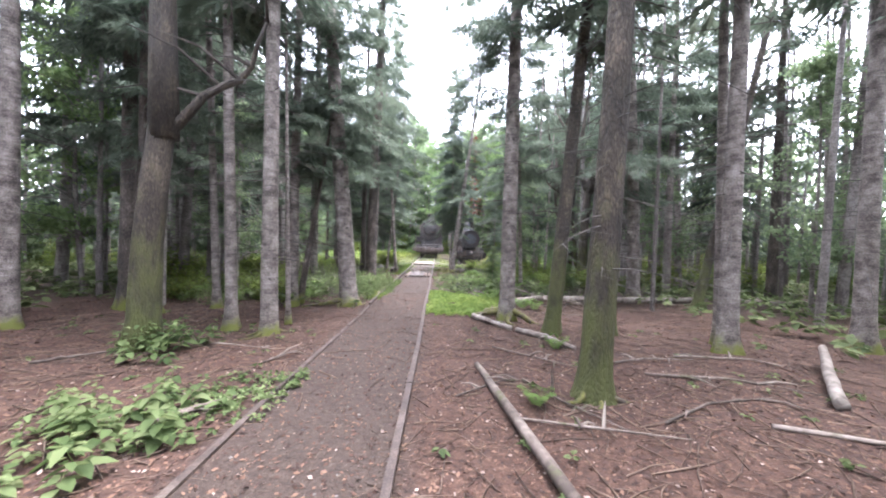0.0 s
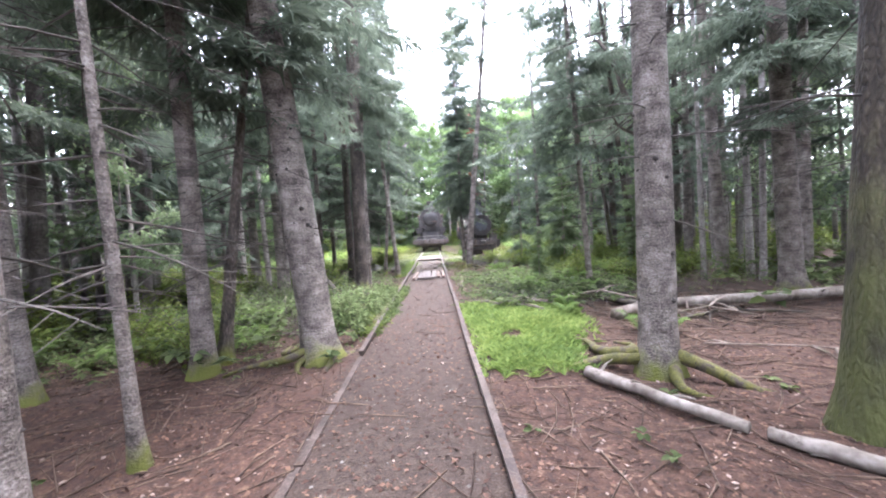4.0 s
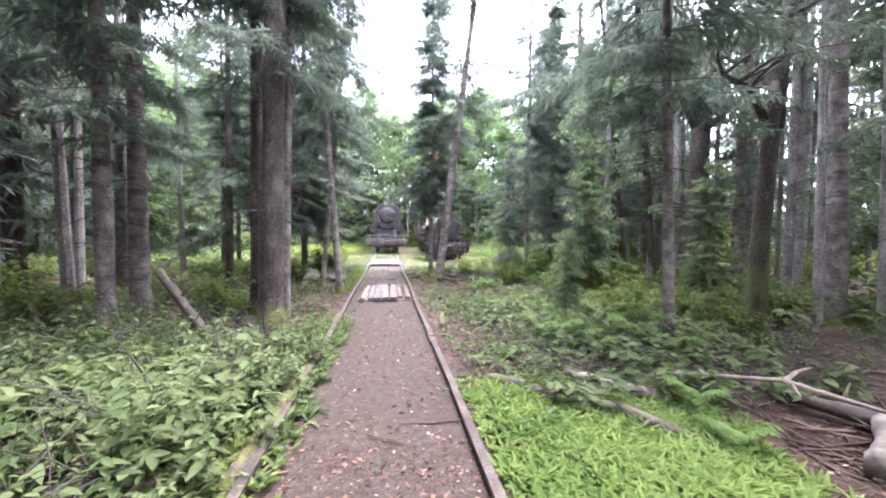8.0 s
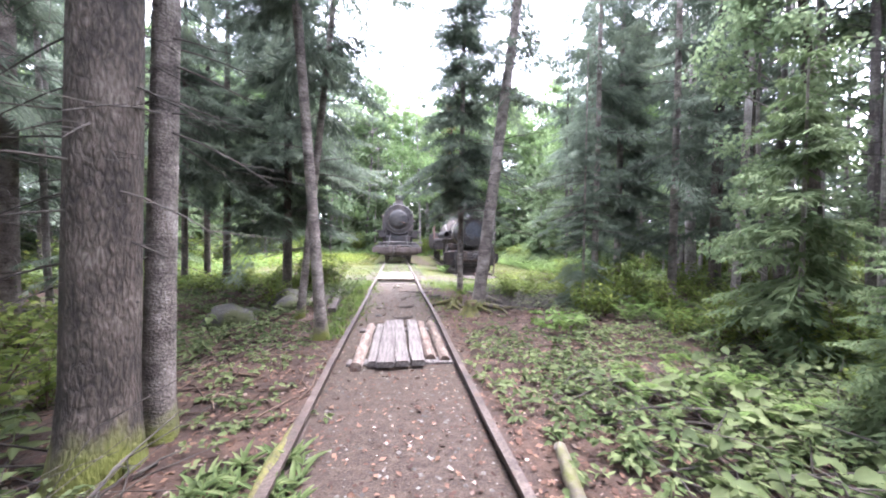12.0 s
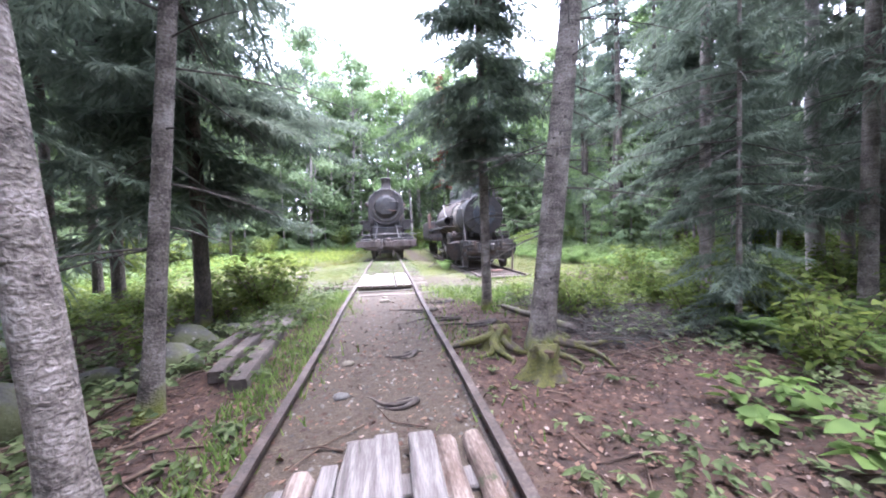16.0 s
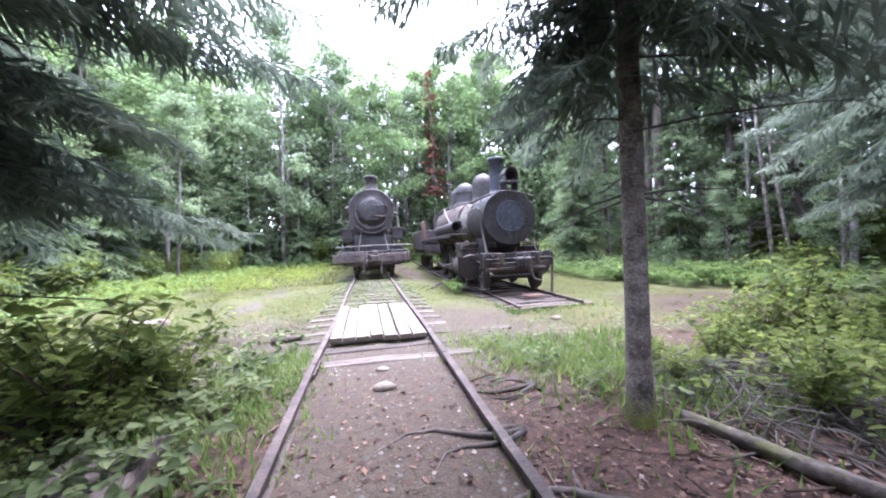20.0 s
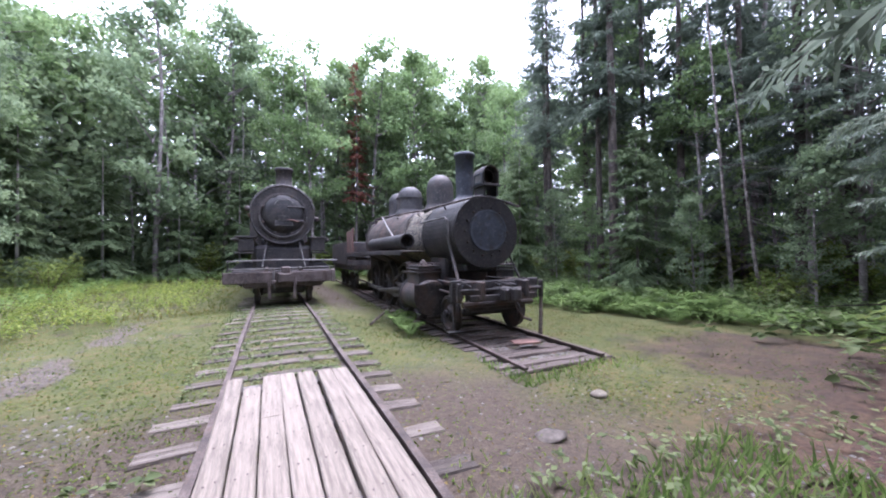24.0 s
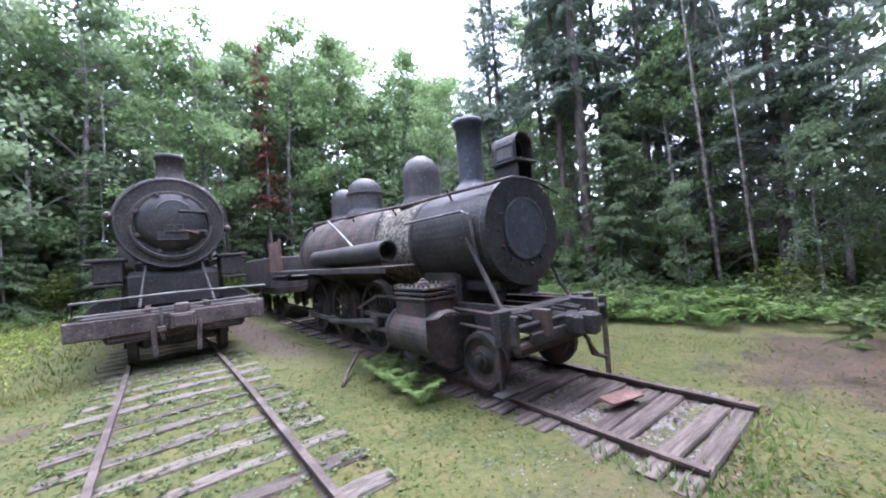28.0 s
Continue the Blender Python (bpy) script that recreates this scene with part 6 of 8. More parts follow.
    box(bm, (0.04, -1.17, 0.84), (0.3, 0.06, 0.22), bevel=0.01)
    box(bm, (0.04, -0.95, 1.08), (0.26, 0.2, 0.2), bevel=0.03)
    part("coupler_pocket", bm, loco_beam, e, "boxy coupler pocket with its knuckle gone")
    part("coupler_rod", tube(bmesh.new(), [(-0.3, -1.1, 1.14), (-0.31, -1.1, 0.7), (-0.28, -1.08, 0.5)], 0.03, 8), bare_steel, e)
    part("rod_clamp", box(bmesh.new(), (-0.3, -1.1, 0.72), (0.14, 0.1, 0.12), bevel=0.02), loco_beam, e)
    part("axle", tube(bmesh.new(), [(-0.7, -0.3, 0.42), (0.7, -0.3, 0.42)], 0.09, 12), loco_dark, e)
    bm = box(bmesh.new(), (0, 9.0, 2.6), (2.8, 2.2, 2.0), bevel=0.03)
    part("cab", bm, loco_dark, e, "battered dark cab")
    part("cab_roof", box(bmesh.new(), (0, 9.0, 3.66), (3.0, 2.6, 0.08), bevel=0.03), loco_rust, e)
    part("tender", box(box(bmesh.new(), (0, 13.2, 1.9), (2.9, 5.6, 1.5), bevel=0.03), (0, 13.2, 1.0), (2.4, 6.0, 0.25)), loco_dark, e)
    for yy in (11.4, 12.6, 14.2, 15.4):
        for sx in (-1, 1):
            small_wheel(e, sx * 0.74, yy, 0.42, 0.42, sx)
    return e


engine_a()
engine_b()


# ---- logs, roots, stumps, stones ----
def log(name, label, cat, pts, radii, mat, seg=12, rough=0.12, stubs=0, group=""):
    on = ahead(pts[0][1]) - pts[0][1]
    pts = [Vector((x, y + on, z + ground_z(x, y + on))) for x, y, z in pts]
    full, rad = [], []
    r = radii if isinstance(radii, (list, tuple)) else [radii] * len(pts)
    for i in range(len(pts) - 1):
        for k in range(4):
            f = k / 4
            full.append(pts[i].lerp(pts[i + 1], f) + Vector((random.uniform(-1, 1), random.uniform(-1, 1), random.uniform(-0.5, 0.5))) * r[i] * 0.12)
            rad.append(r[i] + (r[i + 1] - r[i]) * f)
    full.append(pts[-1])
    rad.append(r[-1])
    o = full[0].copy()
    ob = part(name, tube(bmesh.new(), [p - o for p in full], rad, seg, True, rough), mat, smooth=True)
    ob.location = o
    tagged(ob, label, cat, group)
    for k in range(stubs):
        i = random.randrange(1, len(full) - 1)
        d = Vector((random.uniform(-1, 1), random.uniform(-1, 1), random.uniform(-0.1, 0.5))).normalized()
        L = random.uniform(0.12, 0.45)
        s = full[i] - o
        part("stub_branch", tube(bmesh.new(), [s, s + d * L * 0.5, s + d * L + Vector((0, 0, -0.06))], [0.022, 0.014, 0.005], 5), mat, ob)
    return ob


log("fallen_log", "peeled pale birch log lying on needle litter", "log", [(1.92, 9.45, 0.08), (2.22, 8.95, 0.07), (2.6, 8.2, 0.05)], [0.06, 0.055, 0.045], birch_log, rough=0.28, stubs=3)
log("fallen_log", "broken end of the peeled birch log", "log", [(2.68, 8.12, 0.05), (3.05, 7.62, 0.06), (3.42, 6.95, 0.04)], [0.05, 0.055, 0.035], birch_log, rough=0.3, stubs=5)
log("fallen_log", "thin peeled log beside the rail", "log", [(1.66, 6.1, 0.04), (1.78, 5.0, 0.05), (2.05, 3.4, 0.05)], [0.04, 0.05, 0.055], dead_wood)
log("fallen_log", "long bare fallen trunk with broken stubs", "fallen tree", [(4.25, 12.3, 0.15), (6.4, 11.95, 0.17), (10.0, 11.85, 0.18), (15.0, 11.9, 0.2)], [0.085, 0.09, 0.1, 0.11], birch_log, rough=0.2, stubs=20)
log("fallen_log", "thick snapped limb stub of the fallen tree", "log", [(3.47, 11.85, 0.1), (3.8, 12.0, 0.13), (4.2, 12.28, 0.15)], [0.115, 0.1, 0.085], birch_log, rough=0.22)
log("fallen_log", "thin rotten top of the fallen tree", "log", [(4.25, 12.32, 0.15), (4.1, 12.8, 0.13), (3.9, 13.3, 0.1), (3.6, 13.9, 0.06)], [0.07, 0.06, 0.045, 0.03], mossy_wood, rough=0.25, stubs=8)
log("fallen_log", "rotten log broken in the green plants", "log", [(1.19, 13.75, 0.04), (1.45, 13.5, 0.07), (1.75, 13.22, 0.04)], [0.045, 0.055, 0.04], mossy_wood, rough=0.3, stubs=2)
log("fallen_log", "mossy rotten log among green plants", "log", [(1.85, 13.1, 0.05), (2.17, 12.8, 0.06), (2.75, 12.0, 0.03)], [0.05, 0.055, 0.03], mossy_wood, rough=0.3, stubs=5)
log("fallen_log", "grey log half hidden by undergrowth", "log", [(2.06, 13.65, 0.08), (2.4, 13.3, 0.08), (2.75, 12.95, 0.07)], [0.045, 0.055, 0.045], dead_wood, rough=0.3, stubs=6)
log("fallen_branch", "crooked dead branch arched over the log", "branch", [(3.1, 13.6, 0.05), (3.6, 12.6, 0.4), (4.3, 11.7, 0.25), (4.7, 11.4, 0.04)], [0.022, 0.02, 0.014, 0.008], dead_wood, 7, stubs=8)
log("fallen_branch", "dark dead branch under the fallen tree", "branch", [(4.2, 11.4, 0.04), (5.2, 11.6, 0.1), (6.4, 11.3, 0.05)], [0.03, 0.028, 0.015], mossy_wood, 7, stubs=8)
log("fallen_branch", "curled dry branch under the fallen tree", "branch", [(4.5, 11.95, 0.03), (4.9, 11.5, 0.2), (5.6, 11.2, 0.03)], [0.02, 0.018, 0.01], dead_wood, 7, stubs=6)
log("leaning_log", "broken pale trunk leaning over the undergrowth", "log", [(-3.15, 15.65, 1.02), (-2.6, 15.3, 0.55), (-1.95, 14.9, 0.03)], [0.055, 0.06, 0.045], mossy_wood, rough=0.3, stubs=3)
log("mossy_log", "mossy rotten timber beside the path", "log", [(-0.86, 12.2, 0.03), (-0.8, 13.6, 0.05), (-0.82, 14.2, 0.04)], [0.06, 0.08, 0.05], moss_mat)
log("fallen_log", "short broken log stuck up beside the rail", "log", [(1.02, 15.9, 0.03), (1.06, 16.15, 0.09), (1.1, 16.4, 0.15)], [0.045, 0.05, 0.04], mossy_wood)
log("fallen_log", "grey log with sawn end under green shrubs", "log", [(2.15, 25.3, 0.05), (2.3, 24.5, 0.06), (2.6, 23.6, 0.08)], [0.045, 0.052, 0.055], mossy_wood, rough=0.25, stubs=6)
log("fallen_log", "pale dead branch propped on litter", "log", [(5.55, 4.8, 0.06), (6.3, 5.6, 0.16), (7.3, 6.6, 0.3)], [0.07, 0.07, 0.05], birch_log)
log("fallen_log", "small grey log by the clearing", "log", [(-4.9, 30.5, 0.12), (-3.9, 30.8, 0.12)], [0.12, 0.11], dead_wood)
for xa, ya, xb, yb, rr in ((4.0, 5.9, 6.0, 5.2, 0.03), (3.6, 6.2, 5.2, 6.6, 0.025), (4.4, 4.4, 6.4, 4.0, 0.04), (3.4, 4.5, 5.0, 5.0, 0.025), (2.2, 5.6, 3.0, 4.3, 0.022), (5.0, 6.8, 6.8, 6.0, 0.025), (3.8, 10.2, 5.6, 9.4, 0.02), (-3.0, 6.8, -1.5, 6.6, 0.022), (-4.2, 5.6, -3.2, 6.6, 0.03), (-1.4, 6.0, -0.9, 6.9, 0.02), (2.0, 6.9, 3.2, 6.0, 0.022), (1.3, 5.0, 2.3, 5.6, 0.018), (-1.7, 4.2, -1.0, 5.0, 0.04), (4.6, 3.6, 7.2, 4.2, 0.045), (1.9, 4.6, 3.4, 4.1, 0.022)):
    mx, my = (xa + xb) / 2 + random.uniform(-0.2, 0.2), (ya + yb) / 2 + random.uniform(-0.2, 0.2)
    log("fallen_branch", "dry grey branch lying on needle litter", "branch", [(xa, ya, 0.03), (mx, my, 0.06), (xb, yb, 0.02)], [rr * 0.7, rr * 0.55, rr * 0.2], dead_wood, 7, stubs=3, group="fallen branches")
# timbers beside the track
for xa, ya, xb, yb, w in ((-1.34, 22.6, -1.62, 26.0, 0.17), (-1.66, 22.9, -1.8, 25.9, 0.15), (-2.0, 23.6, -2.02, 26.0, 0.13)):
    span = math.hypot(xb - xa, yb - ya)
    me = tie_mesh(span, w, 0.15, int(ya * 10)).copy()
    me.materials.clear()
    me.materials.append(root_mat)
    ob = tagged(new("old_timber", me), "rotten squared timber lying beside the rail", "timber", "old timbers")
    mx, my = (xa + xb) / 2, (ya + yb) / 2
    ob.matrix_world = pose(mx, my, ground_z(mx, my) - 0.05, 0, 0, math.degrees(math.atan2(yb - ya, xb - xa)))


def roots(name, label, x, y, arms, mat, r0=0.09):
    y = ahead(y)
    t = tagged(new(name), label, "tree roots")
    t.matrix_world = pose(x, y, ground_z(x, y))
    for a, L, up in arms:
        pts, rad = [], []
        for i in range(7):
            s = i / 6
            aa = radians(a + 18 * math.sin(s * 5 + a))
            pts.append((math.cos(aa) * L * s, math.sin(aa) * L * s, up * (1 - s) ** 1.6 - 0.03 * s + 0.02))
            rad.append(r0 * (1 - 0.75 * s))
        part("root", tube(bmesh.new(), pts, rad, 8, True, 0.12), mat, t, smooth=True)
    return t


roots("tree_roots", "moss-covered buttress roots of the knotty spruce", -1.32, 10.62, ((-50, 0.62, 0.26), (-150, 1.2, 0.22), (-105, 0.6, 0.24), (15, 0.5, 0.2), (150, 1.0, 0.2)), moss_mat, 0.078)
roots("tree_roots", "long mossy roots across the litter", 2.72, 9.4, ((120, 1.6, 0.25), (160, 1.3, 0.2), (95, 1.2, 0.25), (-30, 1.2, 0.25), (-80, 0.6, 0.15)), moss_mat, 0.09)
roots("tree_roots", "mossy roots at the trunk's foot", -2.0, 7.5, ((-120, 0.55, 0.16), (-50, 0.35, 0.14), (30, 0.4, 0.14), (180, 0.4, 0.14)), moss_mat, 0.055)
roots("tree_roots", "mossy roots spreading from the leaning spruce", 1.9, 23.1, ((-15, 1.2, 0.14), (-45, 0.9, 0.14), (240, 0.5, 0.16), (40, 0.9, 0.12), (-90, 0.8, 0.14)), moss_mat, 0.055)
roots("tree_roots", "mossy roots of the big rough tree", 2.97, 5.2, ((200, 0.5, 0.2), (250, 0.4, 0.16), (-40, 0.5, 0.18), (100, 0.5, 0.16)), moss_mat, 0.06)
for i, (x, y, a, L) in enumerate(((0.95, 25.45, 178, 1.3), (1.2, 24.6, 160, 1.0), (1.4, 26.2, 170, 1.2), (0.3, 21.95, 170, 0.55), (0.4, 23.2, 195, 0.5), (1.7, 24.3, 190, 1.2))):
    roots("surface_root", "gnarled bare root crossing the path", x, y, ((a, L, 0.02), (a + 25, L * 0.7, 0.012), (a - 35, L * 0.45, 0.012)), root_mat, 0.024)


def stump(x, y, r, h, label):
    t = tagged(new("tree_stump"), label, "stump")
    t.matrix_world = pose(x, y, ground_z(x, y) - 0.05)
    bm = tube(bmesh.new(), [(0, 0, -0.08), (0, 0, 0.03), (0, 0, 0.08), (0, 0, 0.15), (0.01, 0, h * 0.7), (0.02, -0.01, h * 0.88), (0.02, -0.01, h)], [r * 2.7, r * 2.2, r * 1.65, r * 1.25, r, r * 0.98, r * 0.9], 22, True, 0.3)
    for v in bm.verts:
        # the rim is broken and the bole runs in ridges towards the roots
        a = math.atan2(v.co.y, v.co.x)
        ridge = 1 + 0.16 * math.sin(5 * a + x * 7) + 0.07 * math.sin(11 * a)
        v.co.x, v.co.y = v.co.x * ridge, v.co.y * ridge
        if v.co.z > h * 0.8:
            v.co.z += 0.05 * math.sin(3 * a + y) + 0.025 * math.sin(7 * a)
    part("bole", bm, moss_mat, t, smooth=True)
    part("sawn_top", lathe(bmesh.new(), [(h - 0.05, r * 0.8), (h + 0.005, r * 0.74), (h + 0.02, r * 0.4), (h - 0.02, 0.0)], (0.02, -0.01, 0), (0.04, -0.05, 1), 16), cut_wood, t, "orange-brown rotten sawn top")


stump(1.54, 22.28, 0.13, 0.34, "mossy sawn stump with orange-brown rotten top")
stump(1.38, 23.2, 0.13, 0.3, "broad old mossy stump with spreading roots")
roots("tree_roots", "bare grey roots spreading from the old stump", 1.38, 23.2, ((190, 0.8, 0.2), (225, 0.5, 0.2), (255, 0.6, 0.18), (150, 0.6, 0.16), (-60, 0.5, 0.18)), moss_mat, 0.06)
log("moss_cushion", "long cushion of moss grown over the rail", "moss", [(-0.79, 16.1, 0.06), (-0.79, 16.5, 0.075), (-0.78, 17.0, 0.06)], [0.03, 0.05, 0.03], moss_mat)


def stone(x, y, s, label, flat=0.5, mat=stone_mat):
    bm = bmesh.new()
    bmesh.ops.create_icosphere(bm, subdivisions=2, radius=1.0)
    sd = Vector((x * 3, y * 5, s * 9))
    for v in bm.verts:
        v.co *= 1 + 0.35 * noise.noise(v.co * 1.3 + sd)
        v.co = Vector((v.co.x * s, v.co.y * s * 0.8, v.co.z * s * flat))
    ob = part("stone", bm, mat, smooth=True)
    ob.location = (x, y, ground_z(x, y) + s * flat * 0.3)
    return tagged(ob, label, "stone", "stones")


stone(0.0, 26.6, 0.11, "pale square stone bedded in the path", 0.45, pale_stone)
stone(0.0, 27.15, 0.08, "small pale stone in the path", 0.3, pale_stone)
stone(-0.38, 23.0, 0.075, "pale rounded stone in the path", 0.5, pale_stone)
stone(-0.35, 22.2, 0.07, "small pale path stone", 0.5)
stone(2.05, 28.72, 0.17, "brown-grey flat boulder sunk in worn turf", 0.14, sunk_stone)
stone(3.38, 29.34, 0.12, "pale field stone lying on turf", 0.4, pale_stone)
stone(-2.75, 24.4, 0.5, "large grey boulder capped with moss", 0.75, mossy_stone)
stone(-2.45, 23.6, 0.36, "grey boulder with mossy edges", 0.7, mossy_stone)
stone(-3.4, 22.8, 0.48, "large mossy boulder among the trees", 0.7, mossy_stone)
stone(-2.42, 25.1, 0.26, "mossy boulder beside the timbers", 0.6, mossy_stone)
stone(-3.5, 24.0, 0.3, "half-buried mossy boulder on the bank", 0.5, mossy_stone)
log("iron_bar", "rusty bent iron bar stuck in the turf", "iron bar", [(1.86, 34.6, 0.02), (2.2, 35.1, 0.12), (2.6, 35.6, 0.25)], [0.03, 0.03, 0.03], steel_rust, 6, 0.0)
log("post", "short weathered post beside the engine", "post", [(4.72, 31.95, 0.0), (4.76, 31.97, 0.5), (4.8, 32.0, 0.95)], [0.04, 0.04, 0.035], dead_wood, 8)
log("timber", "grey squared timber at the track's edge", "timber", [(-1.6, 28.9, 0.05), (-1.2, 29.05, 0.05)], [0.07, 0.07], tie_wood, 5)
bm = box(bmesh.new(), (0, 0, 0), (0.5, 0.22, 0.03), bevel=0.008)
pl = tagged(part("iron_plate", bm, loco_rust), "flat rusty iron plate lying between rails", "scrap iron")
pl.matrix_world = pose(3.9, 31.4, 0.02, 3, 0, -15)


# ---- ferns, shrubs and saplings ----
def fern_mesh(seed, fronds=9, L=0.62):
    """One frond mesh for each leaf of a fern."""
    r = np.random.default_rng(seed)
    out = []
    for k in range(fronds):
        a = 2 * np.pi * k / fronds + r.uniform(-0.3, 0.3)
        d = np.array([np.cos(a), np.sin(a), 0])
        sd = np.array([-np.sin(a), np.cos(a), 0])
        n = 22
        s = np.linspace(0.1, 1, n)
        ln = L * r.uniform(0.75, 1.15)
        P = d * (ln * s)[:, None] * 0.72 + np.array([0, 0, 1.0]) * (ln * (1.35 * s - 0.75 * s ** 2.6))[:, None]
        B, D, N, Ls, W = [P[:-1]], [unit(P[1:] - P[:-1])], [np.tile([0.0, 0, 1], (n - 1, 1))], [np.full(n - 1, ln / n * 1.5)], [np.full(n - 1, 0.008)]
        for sg in (-1, 1):
            ll = ln * 0.3 * np.sin(np.pi * np.clip(s * 0.85 + 0.12, 0, 1)) + 0.02
            B.append(P); D.append(unit(sg * sd + d * 0.4 + np.array([0, 0, -0.15]) + r.normal(0, 0.08, (n, 3)))); N.append(np.tile([0.0, 0, 1], (n, 1)) + d * 0.3)
            Ls.append(ll); W.append(np.full(n, ln * 0.036))
        out.append(crown_mesh("frond", *blades(np.concatenate(B), np.concatenate(D), np.concatenate(N), np.concatenate(Ls), np.concatenate(W)), fern_green))
    return out


FERNS = [fern_mesh(i) for i in range(4)]
frng = random.Random(11)


def fern(x, y, k):
    y = ahead(y)
    t = tagged(new("fern"), "bright green fern with arching fronds", "fern", "ferns")
    t.matrix_world = pose(x, y, ground_z(x, y), 0, 0, frng.uniform(0, 360)) @ Matrix.Scale(k, 4)
    for me in FERNS[frng.randrange(4)]:
        child("frond", me, t)


for x, y, k in ((3.1, 7.0, 0.5), (2.2, 4.9, 0.45), (3.5, 11.1, 0.7), (3.8, 10.9, 0.6), (2.75, 12.3, 0.6), (3.0, 12.9, 0.7),
                (2.55, 34.6, 0.75), (2.45, 33.9, 0.8), (2.4, 33.3, 0.7), (2.6, 34.2, 0.7), (2.75, 34.9, 0.6)):
    fern(x, y, k)
for _ in range(38):
    y = frng.uniform(14, 23)
    fern(frng.uniform(2.4 if y < 17.5 else 4.3, 6.5), y, frng.uniform(0.6, 1.0))
for _ in range(70):
    x, y = frng.uniform(8.4, 14), frng.uniform(30.5, 43)
    fern(x, y, frng.uniform(0.9, 1.4))
for _ in range(48):
    fern(frng.uniform(-6, -2.3), frng.uniform(10.6, 15), frng.uniform(0.55, 0.95))


def shrub_mesh(seed, h, count, size):
    r = np.random.default_rng(seed)
    stems = []
    base, dr = [], []
    for k in range(9):
        a = r.uniform(0, 2 * np.pi)
        tip = np.array([np.cos(a), np.sin(a), 0]) * h * r.uniform(0.2, 0.6) + np.array([0, 0, h * r.uniform(0.6, 1.0)])
        stems.append(tip)
        n = count // 9
        s = r.uniform(0.25, 1.05, n)
        P = tip * s[:, None] * np.array([1, 1, 1.0]) + r.normal(0, 0.12 * h, (n, 3)) * np.array([1, 1, 0.5])
        P[:, 2] = np.abs(P[:, 2])
        base.append(P)
        ang = r.uniform(0, 2 * np.pi, n)
        dr.append(np.stack([np.cos(ang), np.sin(ang), r.uniform(-0.5, 0.1, n)], 1))
    base, dr = np.concatenate(base), unit(np.concatenate(dr))
    nn = unit(r.normal(0, 0.3, base.shape) + np.array([0, 0, 1.0]))
    ln = size * r.uniform(0.6, 1.3, len(base))
    v, f = leaflets(base, dr, nn, ln, ln * 0.62)
    bm = bmesh.new()
    for tip in stems:
        tube(bm, [(0, 0, -0.05), tuple(tip * 0.5 + np.array([0, 0, 0.06 * h])), tuple(tip)], [0.012, 0.008, 0.003], 4, False)
    me = bpy.data.meshes.new("stems")
    bm.to_mesh(me)
    bm.free()
    me.materials.append(twig_mat)
    return me, crown_mesh("foliage", v, f, shrub_green)


SHRUBS = [shrub_mesh(100 + i, 1.2, 400, 0.13) for i in range(4)]


def shrub(x, y, k, label="leafy green shrub with broad leaves"):
    y = ahead(y)
    i = frng.randrange(4)
    t = tagged(new("shrub"), label, "shrub", "shrubs")
    t.matrix_world = pose(x, y, ground_z(x, y), 0, 0, frng.uniform(0, 360)) @ Matrix.Scale(k, 4)
    child("stalk", SHRUBS[i][0], t)
    child("foliage", SHRUBS[i][1], t)


for x, y, k in ((-2.7, 27.6, 1.1), (-2.2, 27.0, 0.9), (-3.4, 27.3, 1.2), (-2.0, 26.2, 0.6), (-4.2, 28.2, 1.1), (-3.2, 26.3, 0.8), (3.6, 26.3, 0.9), (4.4, 26.8, 1.0), (3.3, 25.2, 1.0), (5.2, 27.0, 1.1), (4.2, 25.6, 0.9), (6.2, 27.2, 1.2), (5.2, 25.0, 1.1), (3.1, 24.5, 0.9), (7.0, 26.0, 1.2), (6.3, 24.6, 1.1), (4.4, 23.6, 0.9), (-4.8, 26.8, 1.0), (-5.4, 28.6, 1.0), (-2.4, 26.6, 0.8), (-2.9, 27.1, 0.9), (-3.8, 26.8, 0.9), (-2.3, 25.7, 0.5), (2.9, 26.5, 0.55), (2.7, 25.9, 0.45), (5.7, 26.3, 1.0), (3.8, 24.6, 0.7), (8.0, 26.6, 1.0)):
    shrub(x, y, k * (0.62 if abs(x) < 6 else 0.8))
for x, y, k in ((-2.35, 26.5, 1.05), (-2.75, 26.9, 0.95), (-1.95, 26.9, 0.7), (-2.9, 24.2, 0.7)):
    shrub(x, y, k)
for _ in range(50):
    shrub(frng.uniform(3.7, 9), frng.uniform(14.5, 24), frng.uniform(0.35, 0.75), "low leafy hardwood sapling")
for _ in range(55):
    shrub(frng.uniform(-9, -2.9), frng.uniform(10.5, 20), frng.uniform(0.35, 0.85), "low leafy hardwood sapling")
for _ in range(60):
    sg = frng.choice((-1, 1))
    shrub(frng.uniform(10.5, 17) if sg > 0 else frng.uniform(-16, -9), frng.uniform(29, 56), frng.uniform(0.8, 1.6), "tall leafy weeds at the clearing's edge")
for _ in range(45):
    shrub(frng.uniform(-14, 15), frng.uniform(55, 61), frng.uniform(1.0, 2.2), "tall leafy brush behind the engines")
for _ in range(45):
    shrub(frng.uniform(13, 21), frng.uniform(24, 50), frng.uniform(1.0, 2.0), "leafy brush under the trees")
for _ in range(60):
    sg = frng.choice((-1, 1))
    shrub(sg * frng.uniform(8, 22), frng.uniform(13.5, 26), frng.uniform(0.6, 1.2), "leafy brush under the trees")


# ---- green ground cover, grass, litter ----
def gz(x, y):
    return np.array([ground_z(a, b) for a, b in zip(x, y)])


